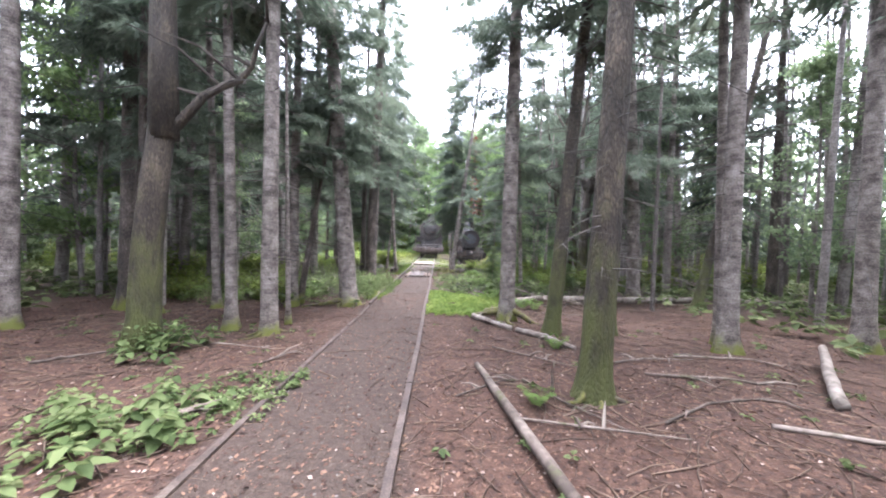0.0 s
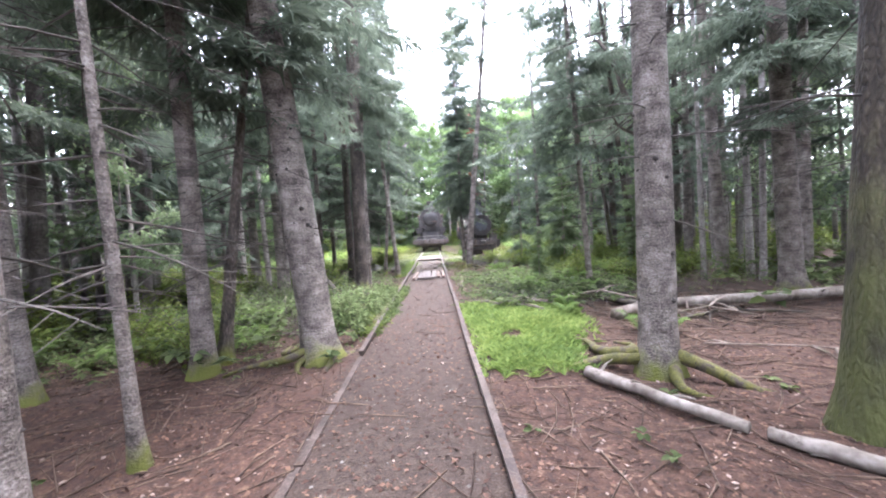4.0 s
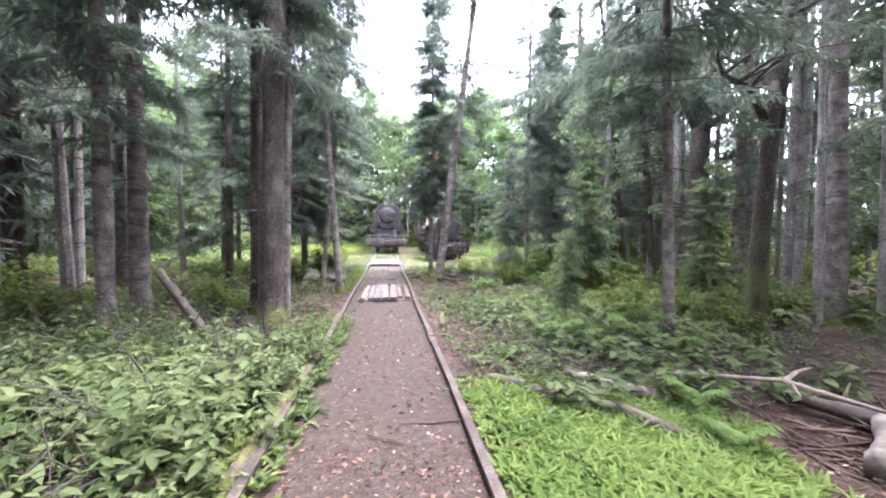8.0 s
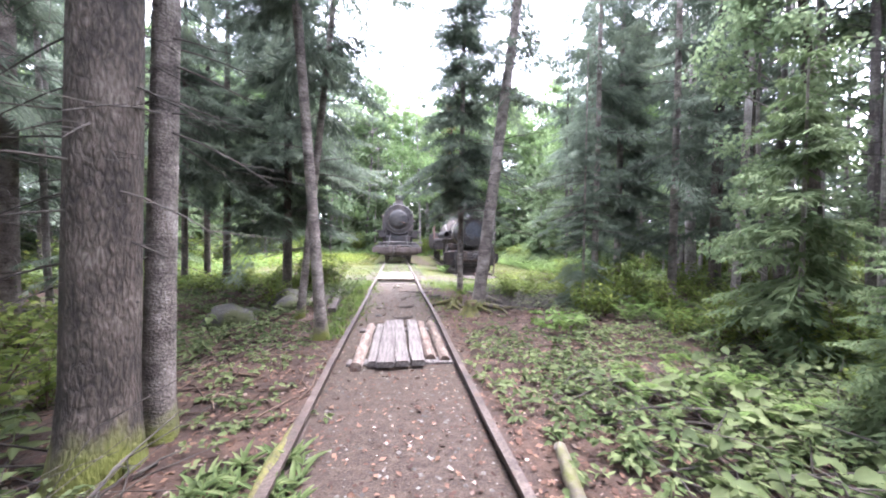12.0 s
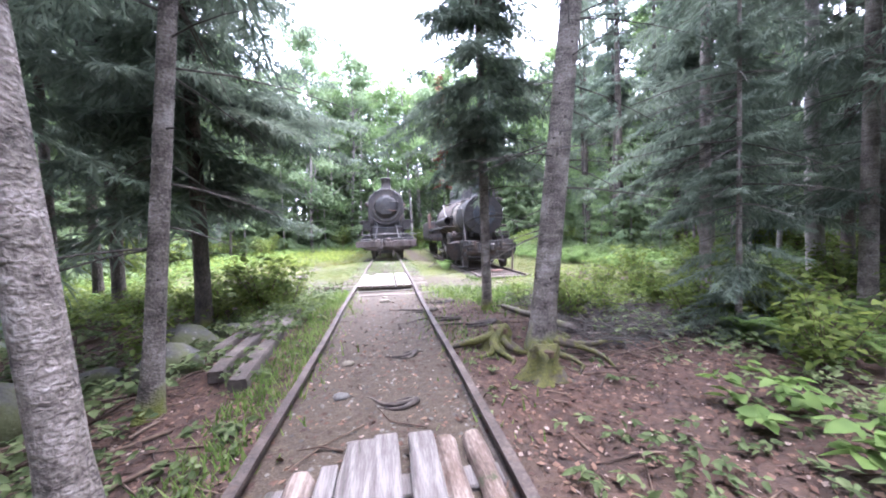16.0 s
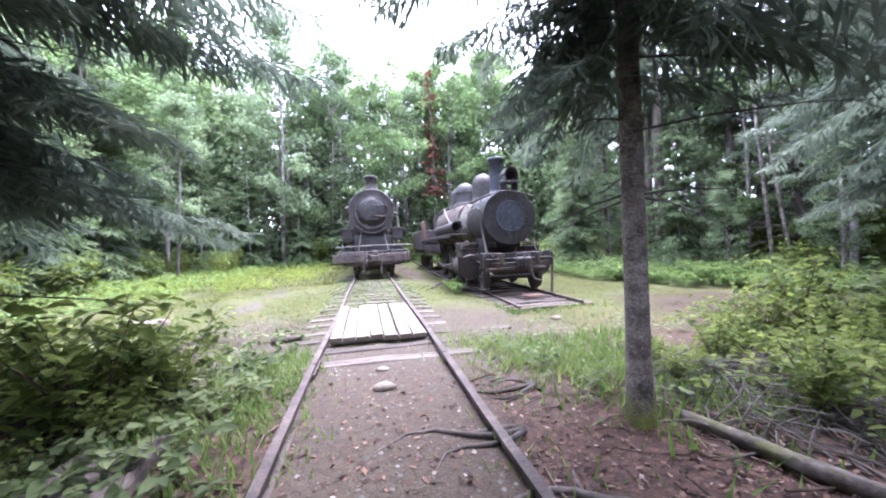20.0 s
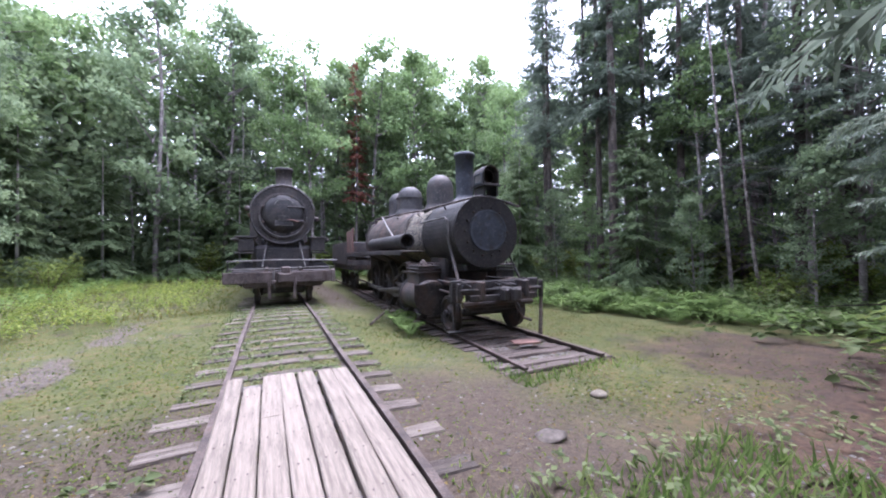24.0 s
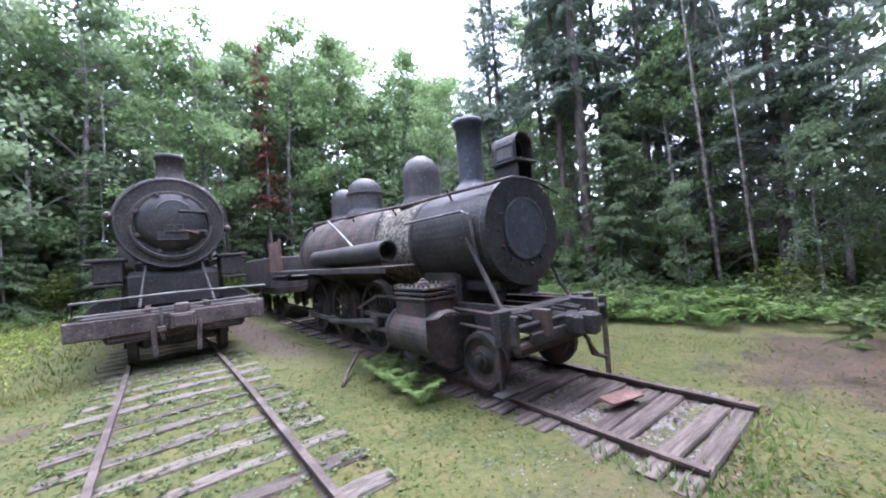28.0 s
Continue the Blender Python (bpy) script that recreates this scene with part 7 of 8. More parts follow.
def cover(name, label, cat, n, xr, yr, keep, leaf, height, mat, per=6, slim=0.7):
    x, y = rng.uniform(*xr, n), rng.uniform(*yr, n)
    k = keep(x, y) > rng.random(n)
    x, y = x[k], y[k]
    m = len(x)
    h = height * rng.uniform(0.3, 1.2, m)
    base = np.repeat(np.stack([x, y, gz(x, y) + h], 1), per, 0)
    a = rng.uniform(0, 2 * np.pi, m * per)
    dr = unit(np.stack([np.cos(a), np.sin(a), rng.uniform(-0.35, 0.35, m * per)], 1))
    base += dr * 0.01 + rng.normal(0, 0.25, (m * per, 3)) * np.array([1, 1, 0.7]) * np.repeat(h, per)[:, None] * 0.7
    base[:, 2] = np.maximum(base[:, 2], gz(base[:, 0], base[:, 1]) + 0.01)
    nn = unit(rng.normal(0, 0.38, (m * per, 3)) + np.array([0, 0, 1.0]))
    ln = leaf * rng.uniform(0.6, 1.3, m * per)
    v, f = (leaflets if leaf > 0.055 and slim > 0.5 else blades)(base, dr, nn, ln, ln * slim)
    return tagged(soup(name, v, f, mat), label, cat, kind="stuff")


def band(v, a, b, s):
    return 1 / (1 + np.exp(-(v - a) / s)) * 1 / (1 + np.exp((v - b) / s))


patchy = lambda x, y: 0.5 + 0.5 * np.sin(x * 1.3 + 0.7 * np.sin(y)) * np.cos(y * 0.9 + x * 0.4)
def stalk_plants(name, label, n, xr, yr, keep, height, leaf, mat, per=12, slim=0.5):
    """Upright plants: a thin stem with layers of spreading, drooping leaves."""
    x, y = rng.uniform(*xr, n), rng.uniform(*yr, n)
    k = keep(x, y) > rng.random(n)
    x, y = x[k], y[k]
    m = len(x)
    h = height * rng.uniform(0.35, 1.25, m)
    foot = np.stack([x, y, gz(x, y) - 0.01], 1)
    up = unit(rng.normal(0, 0.2, (m, 3)) * np.array([1, 1, 0]) + np.array([0, 0, 1.0]))
    sv, sf = blades(foot, up, unit(rng.normal(0, 1, (m, 3))), h, np.full(m, 0.009))
    s = np.tile(np.linspace(0.35, 1.0, per), m) + rng.normal(0, 0.03, m * per)
    hh = np.repeat(h, per)
    a = np.tile(np.arange(per) * 2.4, m) + np.repeat(rng.uniform(0, 6.28, m), per) + rng.normal(0, 0.3, m * per)
    d = unit(np.stack([np.cos(a), np.sin(a), 0.25 - 0.75 * rng.random(m * per)], 1))
    base = np.repeat(foot, per, 0) + np.repeat(up, per, 0) * (hh * s)[:, None] + d * 0.03 * rng.random(m * per)[:, None]
    ln = np.repeat(leaf * rng.uniform(0.55, 1.35, m), per) * (1.15 - 0.55 * s) * rng.uniform(0.7, 1.2, m * per)
    v, f = leaflets(base, d, unit(rng.normal(0, 0.25, (m * per, 3)) + np.array([0, 0, 1.0])), ln, ln * slim)
    tagged(soup(name, np.concatenate([v, sv]), np.concatenate([f, sf + len(v)]), mat), label, "plants", kind="stuff")


def tufts(name, label, n, xr, yr, keep, length, mat, per=7, slim=0.2):
    """Low rosettes of narrow arching leaves."""
    x, y = rng.uniform(*xr, n), rng.uniform(*yr, n)
    k = keep(x, y) > rng.random(n)
    x, y = x[k], y[k]
    m = len(x)
    foot = np.repeat(np.stack([x, y, gz(x, y)], 1), per, 0) + rng.normal(0, 0.012, (m * per, 3)) * np.array([1, 1, 0])
    a = rng.uniform(0, 6.28, m * per)
    d = unit(np.stack([np.cos(a), np.sin(a), rng.uniform(0.3, 1.5, m * per)], 1))
    nn = unit(np.stack([-np.cos(a) * 0.8, -np.sin(a) * 0.8, np.ones(m * per)], 1))
    ln = length * rng.uniform(0.5, 1.3, m * per)
    v, f = leaflets(foot, d, nn, ln, ln * slim)
    tagged(soup(name, v, f, mat), label, "plants", kind="stuff")


carpet = lambda x, y: band(x, 0.93, np.clip(2.0 + 0.45 * (y - 10.8), 2.0, 3.05), 0.07) * band(y, 10.5, 14.3, 0.12) * (1 - band(np.hypot(x - 1.48, y - 11.85), -1, 0.24, 0.03)) * (0.55 + 0.45 * patchy(x * 2.5, y * 2))
tufts("low_plants", "bright green carpet of narrow-leaved plants", 5200, (0.82, 3.1), (10.2, 14.6), carpet, 0.13, carpet_green)
cover("low_plants", "small weeds within the green carpet", "plants", 900, (0.82, 3.0), (10.2, 14.6), carpet, 0.05, 0.05, fern_green, 6, 0.6)
cover("low_plants", "low leafy woodland plants beside the path", "plants", 7000, (-9, -0.85), (10.3, 21.8), lambda x, y: band(x, -9, -0.95, 0.12) * (0.1 + 0.9 * patchy(x * 1.5, y * 1.4) ** 1.4) * (band(y, 12.1, 15.9, 0.4) + 0.12 * band(y, 16.4, 21.5, 0.3)), 0.07, 0.12, plant_green, 6, 0.55)
stalk_plants("woodland_plants", "mixed leafy plants crowding the path's edge", 1500, (-4.6, -0.6), (11.9, 16.4), lambda x, y: band(x, -4.6, -0.72, 0.06) * band(y, 12.7 - 0.5 * np.minimum(x + 1.3, 0), 16.0, 0.15) * (0.25 + 0.75 * patchy(x * 2.3, y * 1.7)), 0.42, 0.1, plant_green)
stalk_plants("woodland_plants", "tall pale green seedlings with pointed leaves", 420, (-4.2, -0.85), (12.6, 16.4), lambda x, y: (0.15 + 0.85 * patchy(x * 1.9 + 2, y * 1.3 + 1)) * band(x, -4.2, -0.95, 0.05), 0.62, 0.125, leaf_fresh, 14, 0.5)
stalk_plants("woodland_plants", "leafy seedlings between the trunks", 1500, (-10, -2.2), (11, 21.5), lambda x, y: 0.15 + 0.7 * patchy(x * 1.2 + 1, y * 1.1), 0.5, 0.14, plant_green)
tufts("low_plants", "narrow-leaved weeds along the path's edge", 900, (-1.25, -0.5), (13.0, 17.6), lambda x, y: band(x, -1.2, -0.6, 0.06) * (0.3 + 0.7 * patchy(x, y * 2)), 0.16, leaf_fresh, 6, 0.22)
stalk_plants("woodland_plants", "light leafy plants among dead brush", 1500, (1.1, 6.5), (14.3, 21), lambda x, y: (0.1 + 0.75 * patchy(x * 1.4 + 2, y * 1.2)) * band(x, 1.2 + 0.1 * (y - 14) + 2.0 * np.clip(y - 17.6, 0, 1.4), 6.5, 0.1), 0.3, 0.1, leaf_fresh, 12, 0.5)
cover("low_plants", "leafy undergrowth across the forest floor", "plants", 12000, (1.0, 11), (13.5, 28.3), lambda x, y: band(x, 1.3, 11, 0.2) * (0.1 + 0.65 * patchy(x, y)) * band(y, 14.6, 28, 0.5) * (1 - 0.93 * band(y, 18.6, 25.8, 0.4) * band(x, 0, 3.6, 0.3)) * (1 - 0.5 * band(y, 15.5, 20, 0.4) * band(x, 0, 3.0, 0.3)), 0.075, 0.2, plant_green, 7, 0.5)
cover("low_plants", "green plants among roots and timbers", "plants", 5200, (-9, -1.0), (20.5, 29.5), lambda x, y: band(x, -9, -1.15, 0.12) * (0.05 + 0.4 * patchy(x, y) + 0.4 * band(y, 24.5, 28.3, 0.4)), 0.09, 0.18, plant_green)
cover("low_plants", "distant green undergrowth below the trees", "plants", 9000, (-24, 24), (2, 30), lambda x, y: band(np.abs(x), 8, 24, 0.8) * band(y, 7 + 0 * x, 40, 1.0) * 0.9, 0.2, 0.4, plant_green, 5)
cover("low_plants", "waist-high green weeds along the clearing's edge", "plants", 9000, (-18, 19), (27, 60), lambda x, y: np.clip(band(x, 9.0 + 0.06 * (y - 30), 19, 0.1) + band(-x, 5.5 + 0.08 * (y - 28), 18, 0.25) + band(y, 52, 60, 0.6), 0, 1), 0.16, 0.4, fern_green, 6, 0.45)
cover("broad_plants", "tall plants with broad pale green leaves beside the path", "plants", 110, (-4.5, -0.95), (10.6, 16), lambda x, y: 0.75 * band(y, 11.4, 15.6, 0.3) * band(x, -4.3, -1.0, 0.1), 0.15, 0.36, plant_green, 8, 0.72)
cover("broad_plants", "tall plants with broad leaves among fallen logs", "plants", 500, (1.6, 5), (13.5, 18.5), lambda x, y: 0.5 + 0 * x, 0.12, 0.3, plant_green, 7, 0.7)
cover("low_plants", "clover and small weeds growing between the ties", "plants", 1700, (-1.3, 1.3), (31.0, 38.8), lambda x, y: (0.25 + 0.75 * patchy(x * 2, y * 1.6)) * (1 - 0.9 * band(np.abs(x), 0.7, 0.8, 0.02)), 0.04, 0.05, plant_green, 7, 0.85)
cover("low_plants", "bright weeds and seedlings filling the clearing's edge", "plants", 4200, (-13, -2.0), (26.4, 33), lambda x, y: band(-x, 2.4 + 1.2 * np.maximum(y - 26.8, 0), 13, 0.3) * (0.35 + 0.65 * patchy(x, y)), 0.11, 0.26, shrub_green, 7, 0.55)
cover("low_plants", "bright weeds filling the edge of the clearing", "plants", 3600, (2.2, 11), (24.8, 29.5), lambda x, y: band(x, 2.9 + 1.2 * np.maximum(26.0 - y, 0) + 3.2 * np.maximum(y - 26.3, 0), 11, 0.25) * (1 - band(y, 27.4, 40, 0.1)) * (0.35 + 0.65 * patchy(x, y)), 0.1, 0.22, shrub_green, 7, 0.55)
cover("broad_plants", "seedlings with large pale green leaves", "plants", 20, (2.5, 3.3), (20.2, 21.5), lambda x, y: 1.0 + 0 * x, 0.13, 0.24, fern_green, 8, 0.75)
stalk_plants("woodland_plants", "hardwood seedlings with broad bright leaves on the litter", 46, (-2.6, -1.0), (4.0, 5.9), lambda x, y: band(x, -2.7, -1.15, 0.1), 0.3, 0.17, leaf_fresh, 9, 0.7)
stalk_plants("woodland_plants", "hardwood seedlings with broad bright leaves by a trunk", 26, (-3.4, -2.5), (6.5, 7.5), lambda x, y: 1.0 + 0 * x, 0.45, 0.17, leaf_fresh, 9, 0.7)
cover("low_plants", "yellow-green weeds spreading over the buried rail", "plants", 420, (-1.6, -0.55), (4.7, 6.4), lambda x, y: patchy(x * 2.2, y * 1.7) * band(x, -1.6, -0.62, 0.05), 0.06, 0.05, leaf_fresh, 7, 0.6)
cover("low_plants", "small weeds creeping over the buried rail", "plants", 1300, (-1.1, -0.52), (12.3, 16.9), lambda x, y: band(x, -1.2, -0.68, 0.04) * (0.3 + 0.7 * patchy(x, y * 2)), 0.055, 0.07, shrub_green, 7, 0.6)
cover("low_plants", "scattered small weeds along the path", "plants", 900, (-2.4, 2.6), (13, 24), lambda x, y: band(np.abs(x), 0.78, 2.6, 0.05) * patchy(x * 2, y * 1.5), 0.06, 0.06, plant_green, 6, 0.6)
cover("fern_bank", "dense bank of waist-high ferns and weeds", "ferns", 17000, (7.2, 15), (28, 46), lambda x, y: band(x, 7.8 + 0.5 * np.maximum(34.3 - y, 0), 15, 0.08) * (0.35 + 0.65 * patchy(x * 1.5, y * 1.4)), 0.13, 0.3, fern_green, 9, 0.3)
stalk_plants("woodland_plants", "tall weeds and ferny plants on the clearing's bank", 2600, (7.6, 15), (28.6, 46), lambda x, y: band(x, 8.2 + 0.5 * np.maximum(34.3 - y, 0), 15, 0.08) * (0.2 + 0.8 * patchy(x * 1.3, y * 1.1)), 0.8, 0.17, leaf_fresh, 13, 0.5)
stalk_plants("woodland_plants", "tall yellow-green weeds at the back of the clearing", 3000, (-13, -2.2), (31, 50), lambda x, y: band(-x, 2.6 + 1.1 * np.maximum(38.5 - y, 0), 13, 0.2) * (0.25 + 0.75 * patchy(x * 1.3, y * 1.1)), 0.5, 0.12, weed_green, 11, 0.4)
cover("low_plants", "mixed small plants and seedlings beside the rail", "plants", 2300, (0.9, 4.2), (14.5, 21.5), lambda x, y: band(x, 1.0, 4.2, 0.1) * (0.1 + 0.8 * patchy(x * 1.6 + 1, y * 1.2)) * band(y, 14.8, 20.6, 0.4), 0.075, 0.11, plant_green, 7, 0.55)
cover("low_plants", "small plants and seedlings among the litter", "plants", 700, (-3.6, -1.0), (16, 22), lambda x, y: 0.7 * patchy(x * 1.6, y * 1.4), 0.07, 0.07, plant_green, 6, 0.6)
cover("sparse_plants", "scattered seedlings on needle litter", "plants", 500, (-7, 8), (0, 10), lambda x, y: band(np.abs(x), 1.5, 8, 0.3) * 0.5, 0.07, 0.06, plant_green)


def grass(n, xr, yr, keep, h, label, mat=grass_mat):
    x, y = rng.uniform(*xr, n), rng.uniform(*yr, n)
    k = keep(x, y) > rng.random(n)
    x, y = x[k], y[k]
    m = len(x)
    a = rng.uniform(0, 2 * np.pi, m)
    dr = unit(np.stack([np.cos(a) * 0.6, np.sin(a) * 0.6, rng.uniform(0.5, 1.2, m)], 1))
    side = np.stack([-np.sin(a), np.cos(a), np.zeros(m)], 1)
    hh = h * rng.uniform(0.4, 1.4, m)
    b = np.stack([x, y, gz(x, y) - 0.005], 1)
    w = (0.004 + 0.05 * hh)[:, None]
    v = np.empty((m, 3, 3))
    v[:, 0], v[:, 1], v[:, 2] = b - side * w, b + side * w, b + dr * hh[:, None]
    tagged(soup("grass", v.reshape(-1, 3), np.arange(m * 3).reshape(-1, 3), mat), label, "grass", kind="stuff")


bare = lambda x, y: 1 - 0.9 * band(y, 25, 30.4 + 1.5 * np.sin(x), 0.5) * band(np.abs(x), 0.8, 3.4 + 0.6 * np.sin(y * 2.3), 0.4)
bald = lambda x, y: 1 - 0.4 * band(np.abs(x + 3.2) + 0.9 * patchy(x * 3, y * 2) - 0.4, -9, 0.7, 0.1) * band(y, 31, 37.8, 0.3) - 0.75 * band(np.abs(x - 7.2), -9, 1.6, 0.2) * band(y, 27.8, 30.9, 0.2)
grass(42000, (-9, 11), (27.5, 42), lambda x, y: bald(x, y) * (0.3 + 0.7 * patchy(x * 1.7, y * 1.3)) * bare(x, y) * (1 - 0.95 * band(np.abs(x), 0.68, 0.82, 0.02)) * (1 - 0.9 * band(x - 0.03 * (y - 31), 2.6, 5.1, 0.1) * band(y, 30.3, 60, 0.2)) * (1 - 0.85 * band(x, 1.3, 2.5, 0.2) * band(y, 36, 60, 0.6)), 0.04, "short patchy turf between and beside the tracks")
grass(50000, (-14, 14), (38, 58), lambda x, y: np.where((np.abs(x) < 1.6) | ((x > 1.2) & (x < 6)), 0.1, 1.0), 0.13, "longer grass round the engines")
grass(26000, (-2.4, 3.0), (21, 29), lambda x, y: band(np.abs(x), 0.66, 1.25, 0.08) * (0.15 + 0.85 * patchy(x * 1.4, y * 2)) * band(y, 22, 28.4, 0.5) * np.where(x > 0, 0.45, 1.0), 0.1, "grass tufts along the rails", grass_lush)

grass(3200, (-1.35, -0.82), (20.5, 25.5), lambda x, y: band(x, -1.3, -0.86, 0.04) * (0.1 + 0.9 * patchy(x * 2, y * 2.2)), 0.11, "grass tufts in a strip along the rail", grass_lush)
grass(9000, (-2.5, -0.8), (23.5, 28.2), lambda x, y: band(x, -2.4, -0.88, 0.06) * patchy(x * 1.5, y * 1.4) * band(y, 25.4, 28, 0.3), 0.15, "lush grass beside the rail at the clearing's edge", grass_lush)
grass(2600, (2.7, 5.1), (29.9, 31.2), lambda x, y: np.clip(band(y, 29.9, 30.35, 0.06) + band(x, 2.6, 2.95, 0.05), 0, 1) * patchy(x * 2.3, y * 2), 0.12, "grass tufts round the end of the side track", grass_lush)
grass(9000, (0.9, 3.6), (24.3, 28.2), lambda x, y: band(x, 1.0 + 0.25 * (28 - y), 3.6, 0.12) * (0.2 + 0.8 * patchy(x * 1.5, y * 1.4)) * band(y, 25.4, 28, 0.3), 0.18, "lush grass under the bushes at the clearing's edge", grass_lush)


def flecks(name, label, cat, n, xr, yr, keep, size, mat, lift=0.006, tilt=0.3, slim=0.6):
    x, y = rng.uniform(*xr, n), rng.uniform(*yr, n)
    k = keep(x, y) > rng.random(n)
    x, y = x[k], y[k]
    m = len(x)
    a = rng.uniform(0, 2 * np.pi, m)
    dr = unit(np.stack([np.cos(a), np.sin(a), rng.normal(0, tilt, m)], 1))
    nn = unit(rng.normal(0, tilt, (m, 3)) + np.array([0, 0, 1.0]))
    ln = size * rng.uniform(0.5, 1.6, m)
    v, f = blades(np.stack([x, y, gz(x, y) + lift], 1), dr, nn, ln, ln * slim)
    tagged(soup(name, v, f, mat), label, cat, kind="stuff")


flecks("leaf_litter", "dead brown leaves and needles on the forest floor", "leaf litter", 95000, (-8, 9), (0.3, 13.5), lambda x, y: np.where(np.abs(x) < 0.7, 0.8, 1.0), 0.04, litter_mat)
flecks("leaf_litter", "reddish dead leaves among the roots", "leaf litter", 16000, (-3.2, 4.2), (15.5, 26.5), lambda x, y: np.where(np.abs(x) < 0.75, 0.15, 1.0), 0.05, litter_mat)
flecks("leaf_litter", "dead leaves along the path", "leaf litter", 34000, (-3.5, 4), (12, 27), lambda x, y: np.where(np.abs(x) < 0.72, 0.5, 0.95), 0.042, litter_mat)


turf_keep = lambda x, y: bald(x, y) * bare(x, y) * (0.35 + 0.65 * patchy(x * 1.7, y * 1.3)) * (1 - 0.95 * band(np.abs(x), 0.68, 0.82, 0.02)) * (1 - 0.95 * band(x - 0.03 * (y - 31), 2.7, 5.0, 0.05) * band(y, 30.3, 60, 0.1)) * (1 - 0.85 * band(x, 1.3, 2.5, 0.2) * band(y, 36, 60, 0.6))
flecks("turf", "short green turf of grass and clover", "grass", 120000, (-6, 8), (28.2, 39), turf_keep, 0.034, turf_leaf, 0.012, 0.35, 0.4)
flecks("turf", "yellow-brown dry turf between the green", "grass", 45000, (-6, 9), (28.2, 39), lambda x, y: turf_keep(x, y) * (0.2 + 0.8 * patchy(x * 1.1 + 4, y * 0.9)), 0.034, turf_dry, 0.014, 0.35, 0.35)
pale_litter = material("pale_litter", [(0.09, 0.06, 0.048), (0.16, 0.115, 0.095), (0.26, 0.2, 0.17)], 3, 20, rough=0.9, bump=0, island=0.7)
flecks("leaf_litter", "pale curled dead leaves scattered on the path", "leaf litter", 7000, (-4, 5), (0.3, 15), lambda x, y: np.where(np.abs(x) < 0.75, 0.3, 0.8), 0.032, pale_litter, 0.01, 0.4, 0.7)
flecks("leaf_litter", "brown dead leaves between the side track's ties", "leaf litter", 4000, (2.95, 5.0), (30.2, 34), lambda x, y: 0.9 + 0 * x, 0.04, litter_mat)
flecks("leaf_litter", "pale dead leaves beside the rails", "leaf litter", 3800, (-3, 3.5), (15, 26), lambda x, y: np.where(np.abs(x) < 0.75, 0.35, 0.9), 0.034, pale_litter, 0.01, 0.4, 0.7)


def sticks(n, xr, yr, label, rad=0.006, length=0.35, rise=0.0):
    V, F = [], []
    for i in range(n):
        x, y, a = rng.uniform(*xr), rng.uniform(*yr), rng.uniform(0, 2 * np.pi)
        if abs(x) < 0.8 and rng.random() < 0.95:
            continue
        L, r = length * rng.uniform(0.3, 2.0), rad * rng.uniform(0.5, 1.8)
        c, s = math.cos(a), math.sin(a)
        p = np.array([[x - c * L / 2, y - s * L / 2, 0], [x + rng.normal(0, 0.06) * L, y + rng.normal(0, 0.06) * L, 0], [x + c * L / 2, y + s * L / 2, 0]])
        p[:, 2] = [ground_z(*q[:2]) + r + 0.02 * rng.random() for q in p]
        p[:, 2] += np.array([0, 0.6, 1.0]) * rise * rng.random() * L
        o = len(V)
        for q, k in zip(p, (1.0, 0.8, 0.35)):
            V += [(q[0] - s * r * k, q[1] + c * r * k, q[2] - r * k * 0.6), (q[0] + s * r * k, q[1] - c * r * k, q[2] - r * k * 0.6), (q[0], q[1], q[2] + r * k)]
        for g in (0, 3):
            for e in range(3):
                F.append((o + g + e, o + g + (e + 1) % 3, o + g + 3 + (e + 1) % 3, o + g + 3 + e))
    tagged(soup("twigs", V, F, dead_twig if rise else twig_mat), label, "twigs", kind="stuff")


sticks(5200, (-7, 9), (0.5, 14), "dry twigs strewn over the forest floor", 0.005, 0.4)
sticks(380, (-6, -1.5), (18.5, 26.5), "tangled dark brushwood beside the timbers", 0.009, 0.55)
sticks(900, (-5, 7), (13, 27), "dry twigs strewn under the plants")
sticks(360, (2.1, 4.4), (22.4, 25.9), "heap of grey brushwood", 0.006, 0.35)
sticks(1000, (2.4, 4.6), (22.9, 26.2), "dark dead brush heaped under the bushes", 0.006, 0.45, 0.4)
sticks(260, (3.4, 7.0), (11.6, 14.4), "dry snapped branches round the fallen tree", 0.009, 0.6)
sticks(420, (-5.5, -2.0), (19.5, 26), "dead brushwood on the bank", 0.008, 0.5)
sticks(900, (-5.5, -1.4), (12.4, 17.5), "dry brown brush standing among the plants", 0.006, 0.55, 0.9)
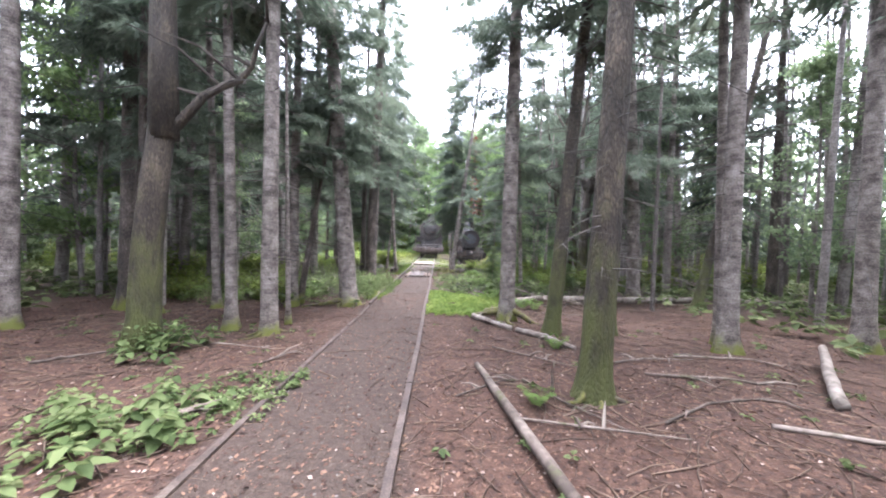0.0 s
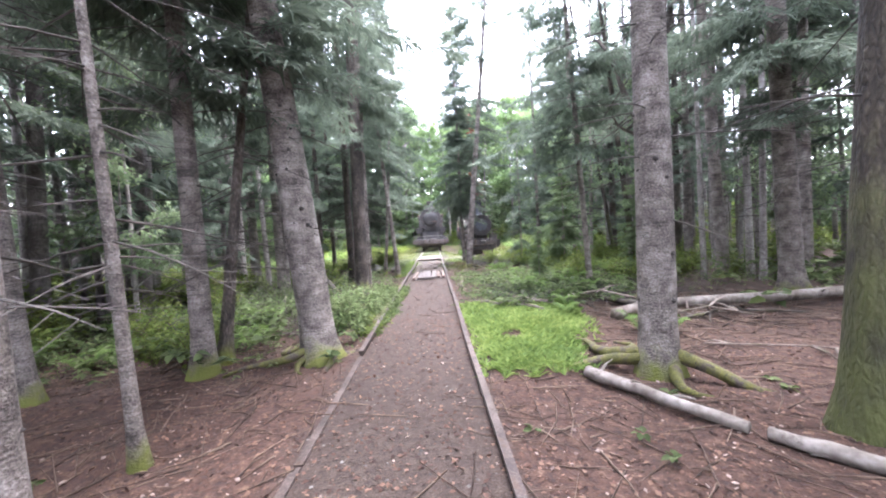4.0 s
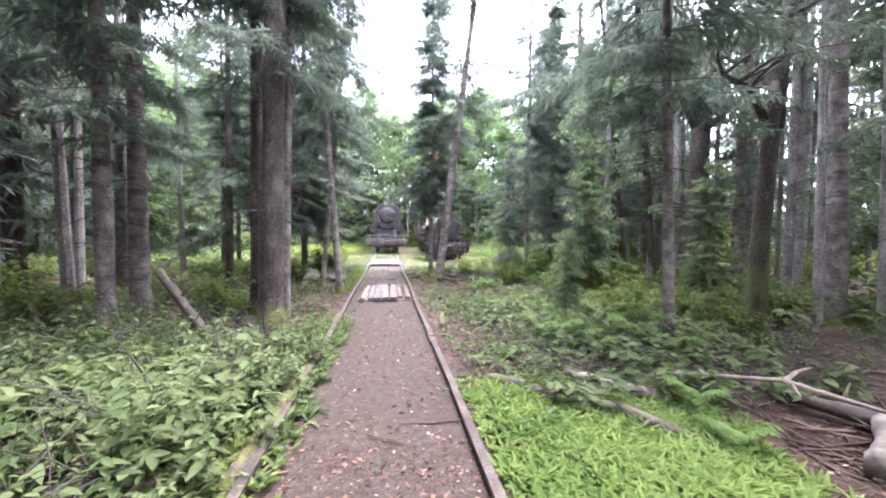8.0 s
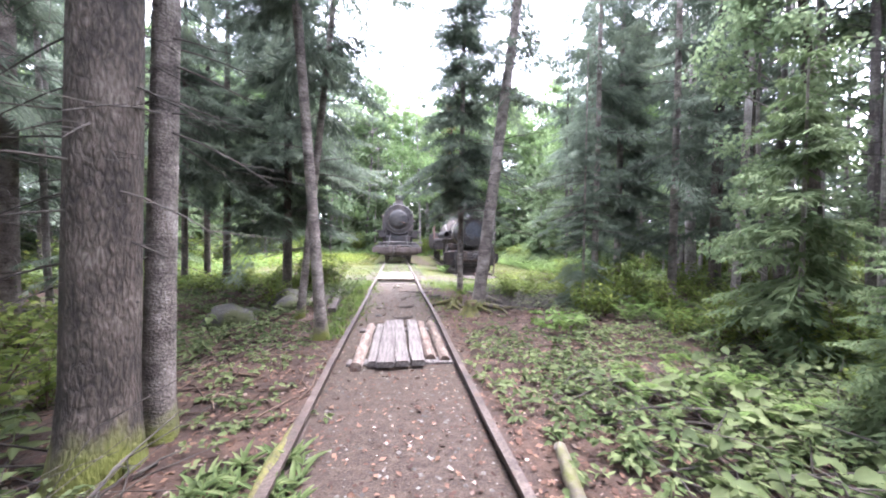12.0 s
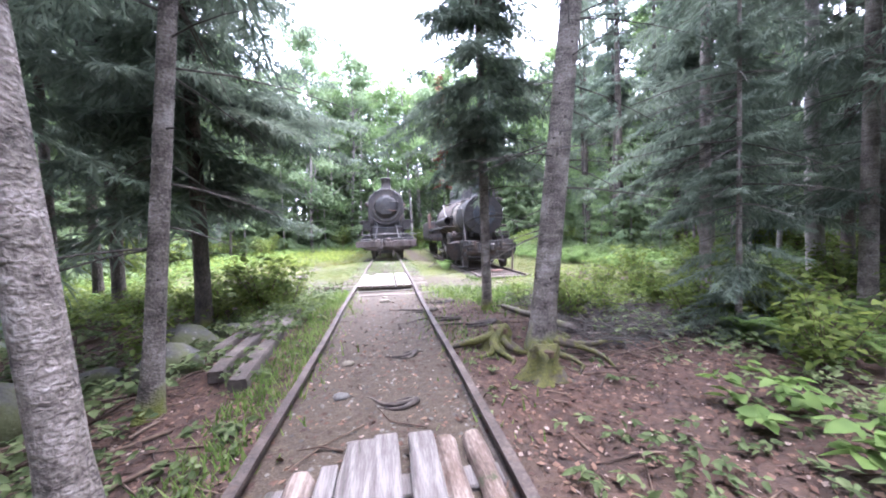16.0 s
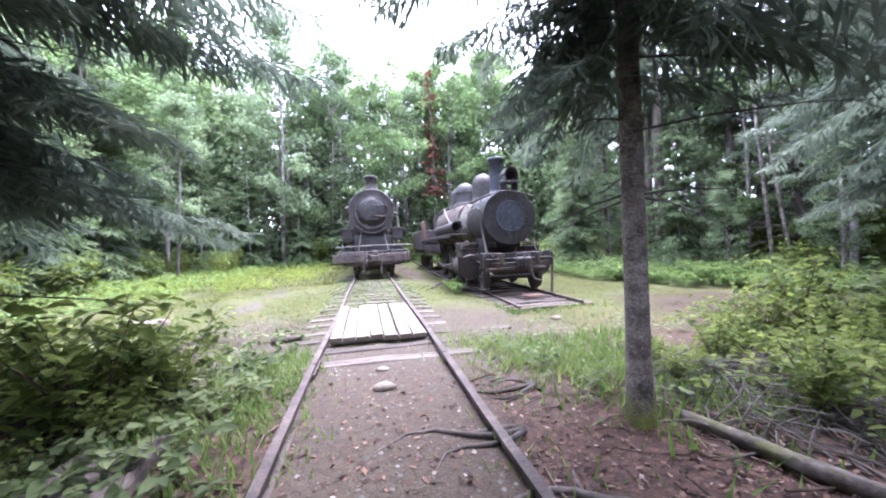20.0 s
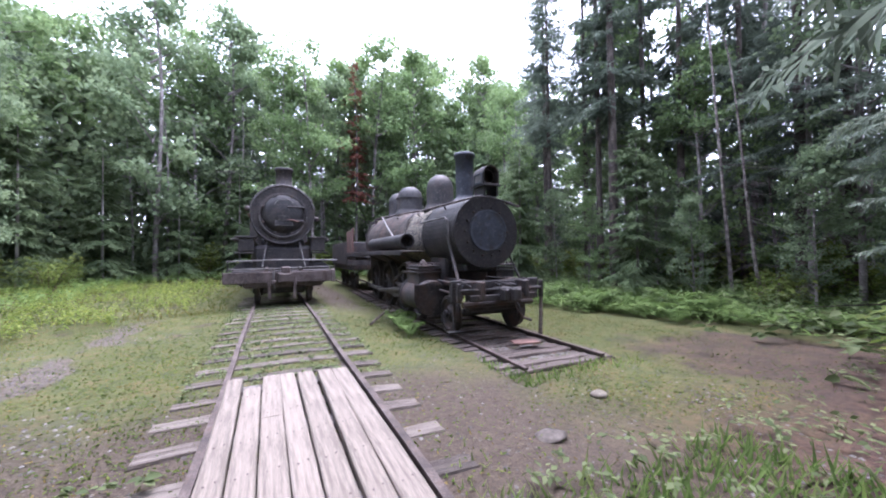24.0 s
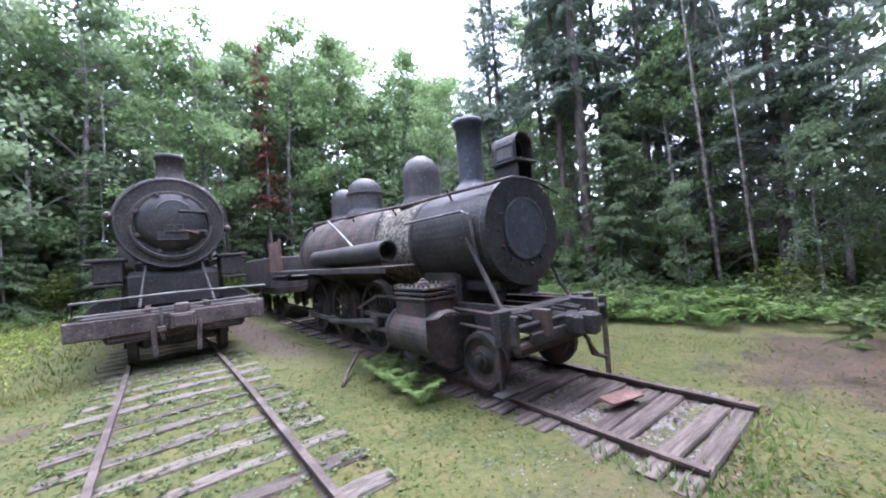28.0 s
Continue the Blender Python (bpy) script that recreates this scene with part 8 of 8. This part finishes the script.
sticks(900, (1.7, 6.5), (13.6, 18.6), "tangle of dead brown brush among the plants", 0.006, 0.5, 0.5)


def pebbles(n, xr, yr, keep, size, label):
    x, y = rng.uniform(*xr, n), rng.uniform(*yr, n)
    k = keep(x, y) > rng.random(n)
    x, y = x[k], y[k]
    m = len(x)
    s = size * rng.uniform(0.4, 1.6, m) ** 1.3
    z = gz(x, y)
    o = np.array([[1, 0, 0], [0.2, 0.9, 0], [-0.9, 0.3, 0], [-0.2, -0.9, 0], [0.1, 0, 0.65]])
    a = rng.uniform(0, 6.28, m)
    ca, sa = np.cos(a)[:, None], np.sin(a)[:, None]
    ox = (o[None, :, 0] * ca - o[None, :, 1] * sa) * s[:, None]
    oy = (o[None, :, 0] * sa + o[None, :, 1] * ca) * s[:, None]
    v = np.stack([x[:, None] + ox, y[:, None] + oy, z[:, None] - 0.003 + o[None, :, 2] * s[:, None]], 2)
    f = (np.arange(m)[:, None, None] * 5 + np.array([[0, 1, 4], [1, 2, 4], [2, 3, 4], [3, 0, 4]])[None]).reshape(-1, 3)
    tagged(soup("gravel", v.reshape(-1, 3), f, pebble_mat), label, "gravel", kind="stuff")


pebbles(16000, (-4.5, 5), (17, 31.5), lambda x, y: np.where(np.abs(x) < 0.7, 1.0, band(y, 26.5, 30.5, 0.5) * 0.6), 0.016, "loose grey gravel between the rails")
pebbles(9000, (2.95, 4.95), (30.4, 34), lambda x, y: 0.9 + 0 * x, 0.022, "gravel between the ties of the side track")
pebbles(900, (-0.8, 0.8), (1, 17), lambda x, y: 0.7 + 0 * x, 0.014, "small stones trodden into the path")
pebbles(1500, (1.6, 2.7), (30.6, 32.2), lambda x, y: 0.8 * band(np.hypot((x - 2.15) * 1.2, y - 31.4), -1, 0.35, 0.12), 0.012, "patch of pale gravel in the turf")
pebbles(5000, (-6.0, -1.6), (30, 35.5), lambda x, y: np.clip(patchy(x * 1.2 + 1, y * 1.5) * 1.6 - 0.9, 0, 1), 0.018, "pale gravel showing through the turf")
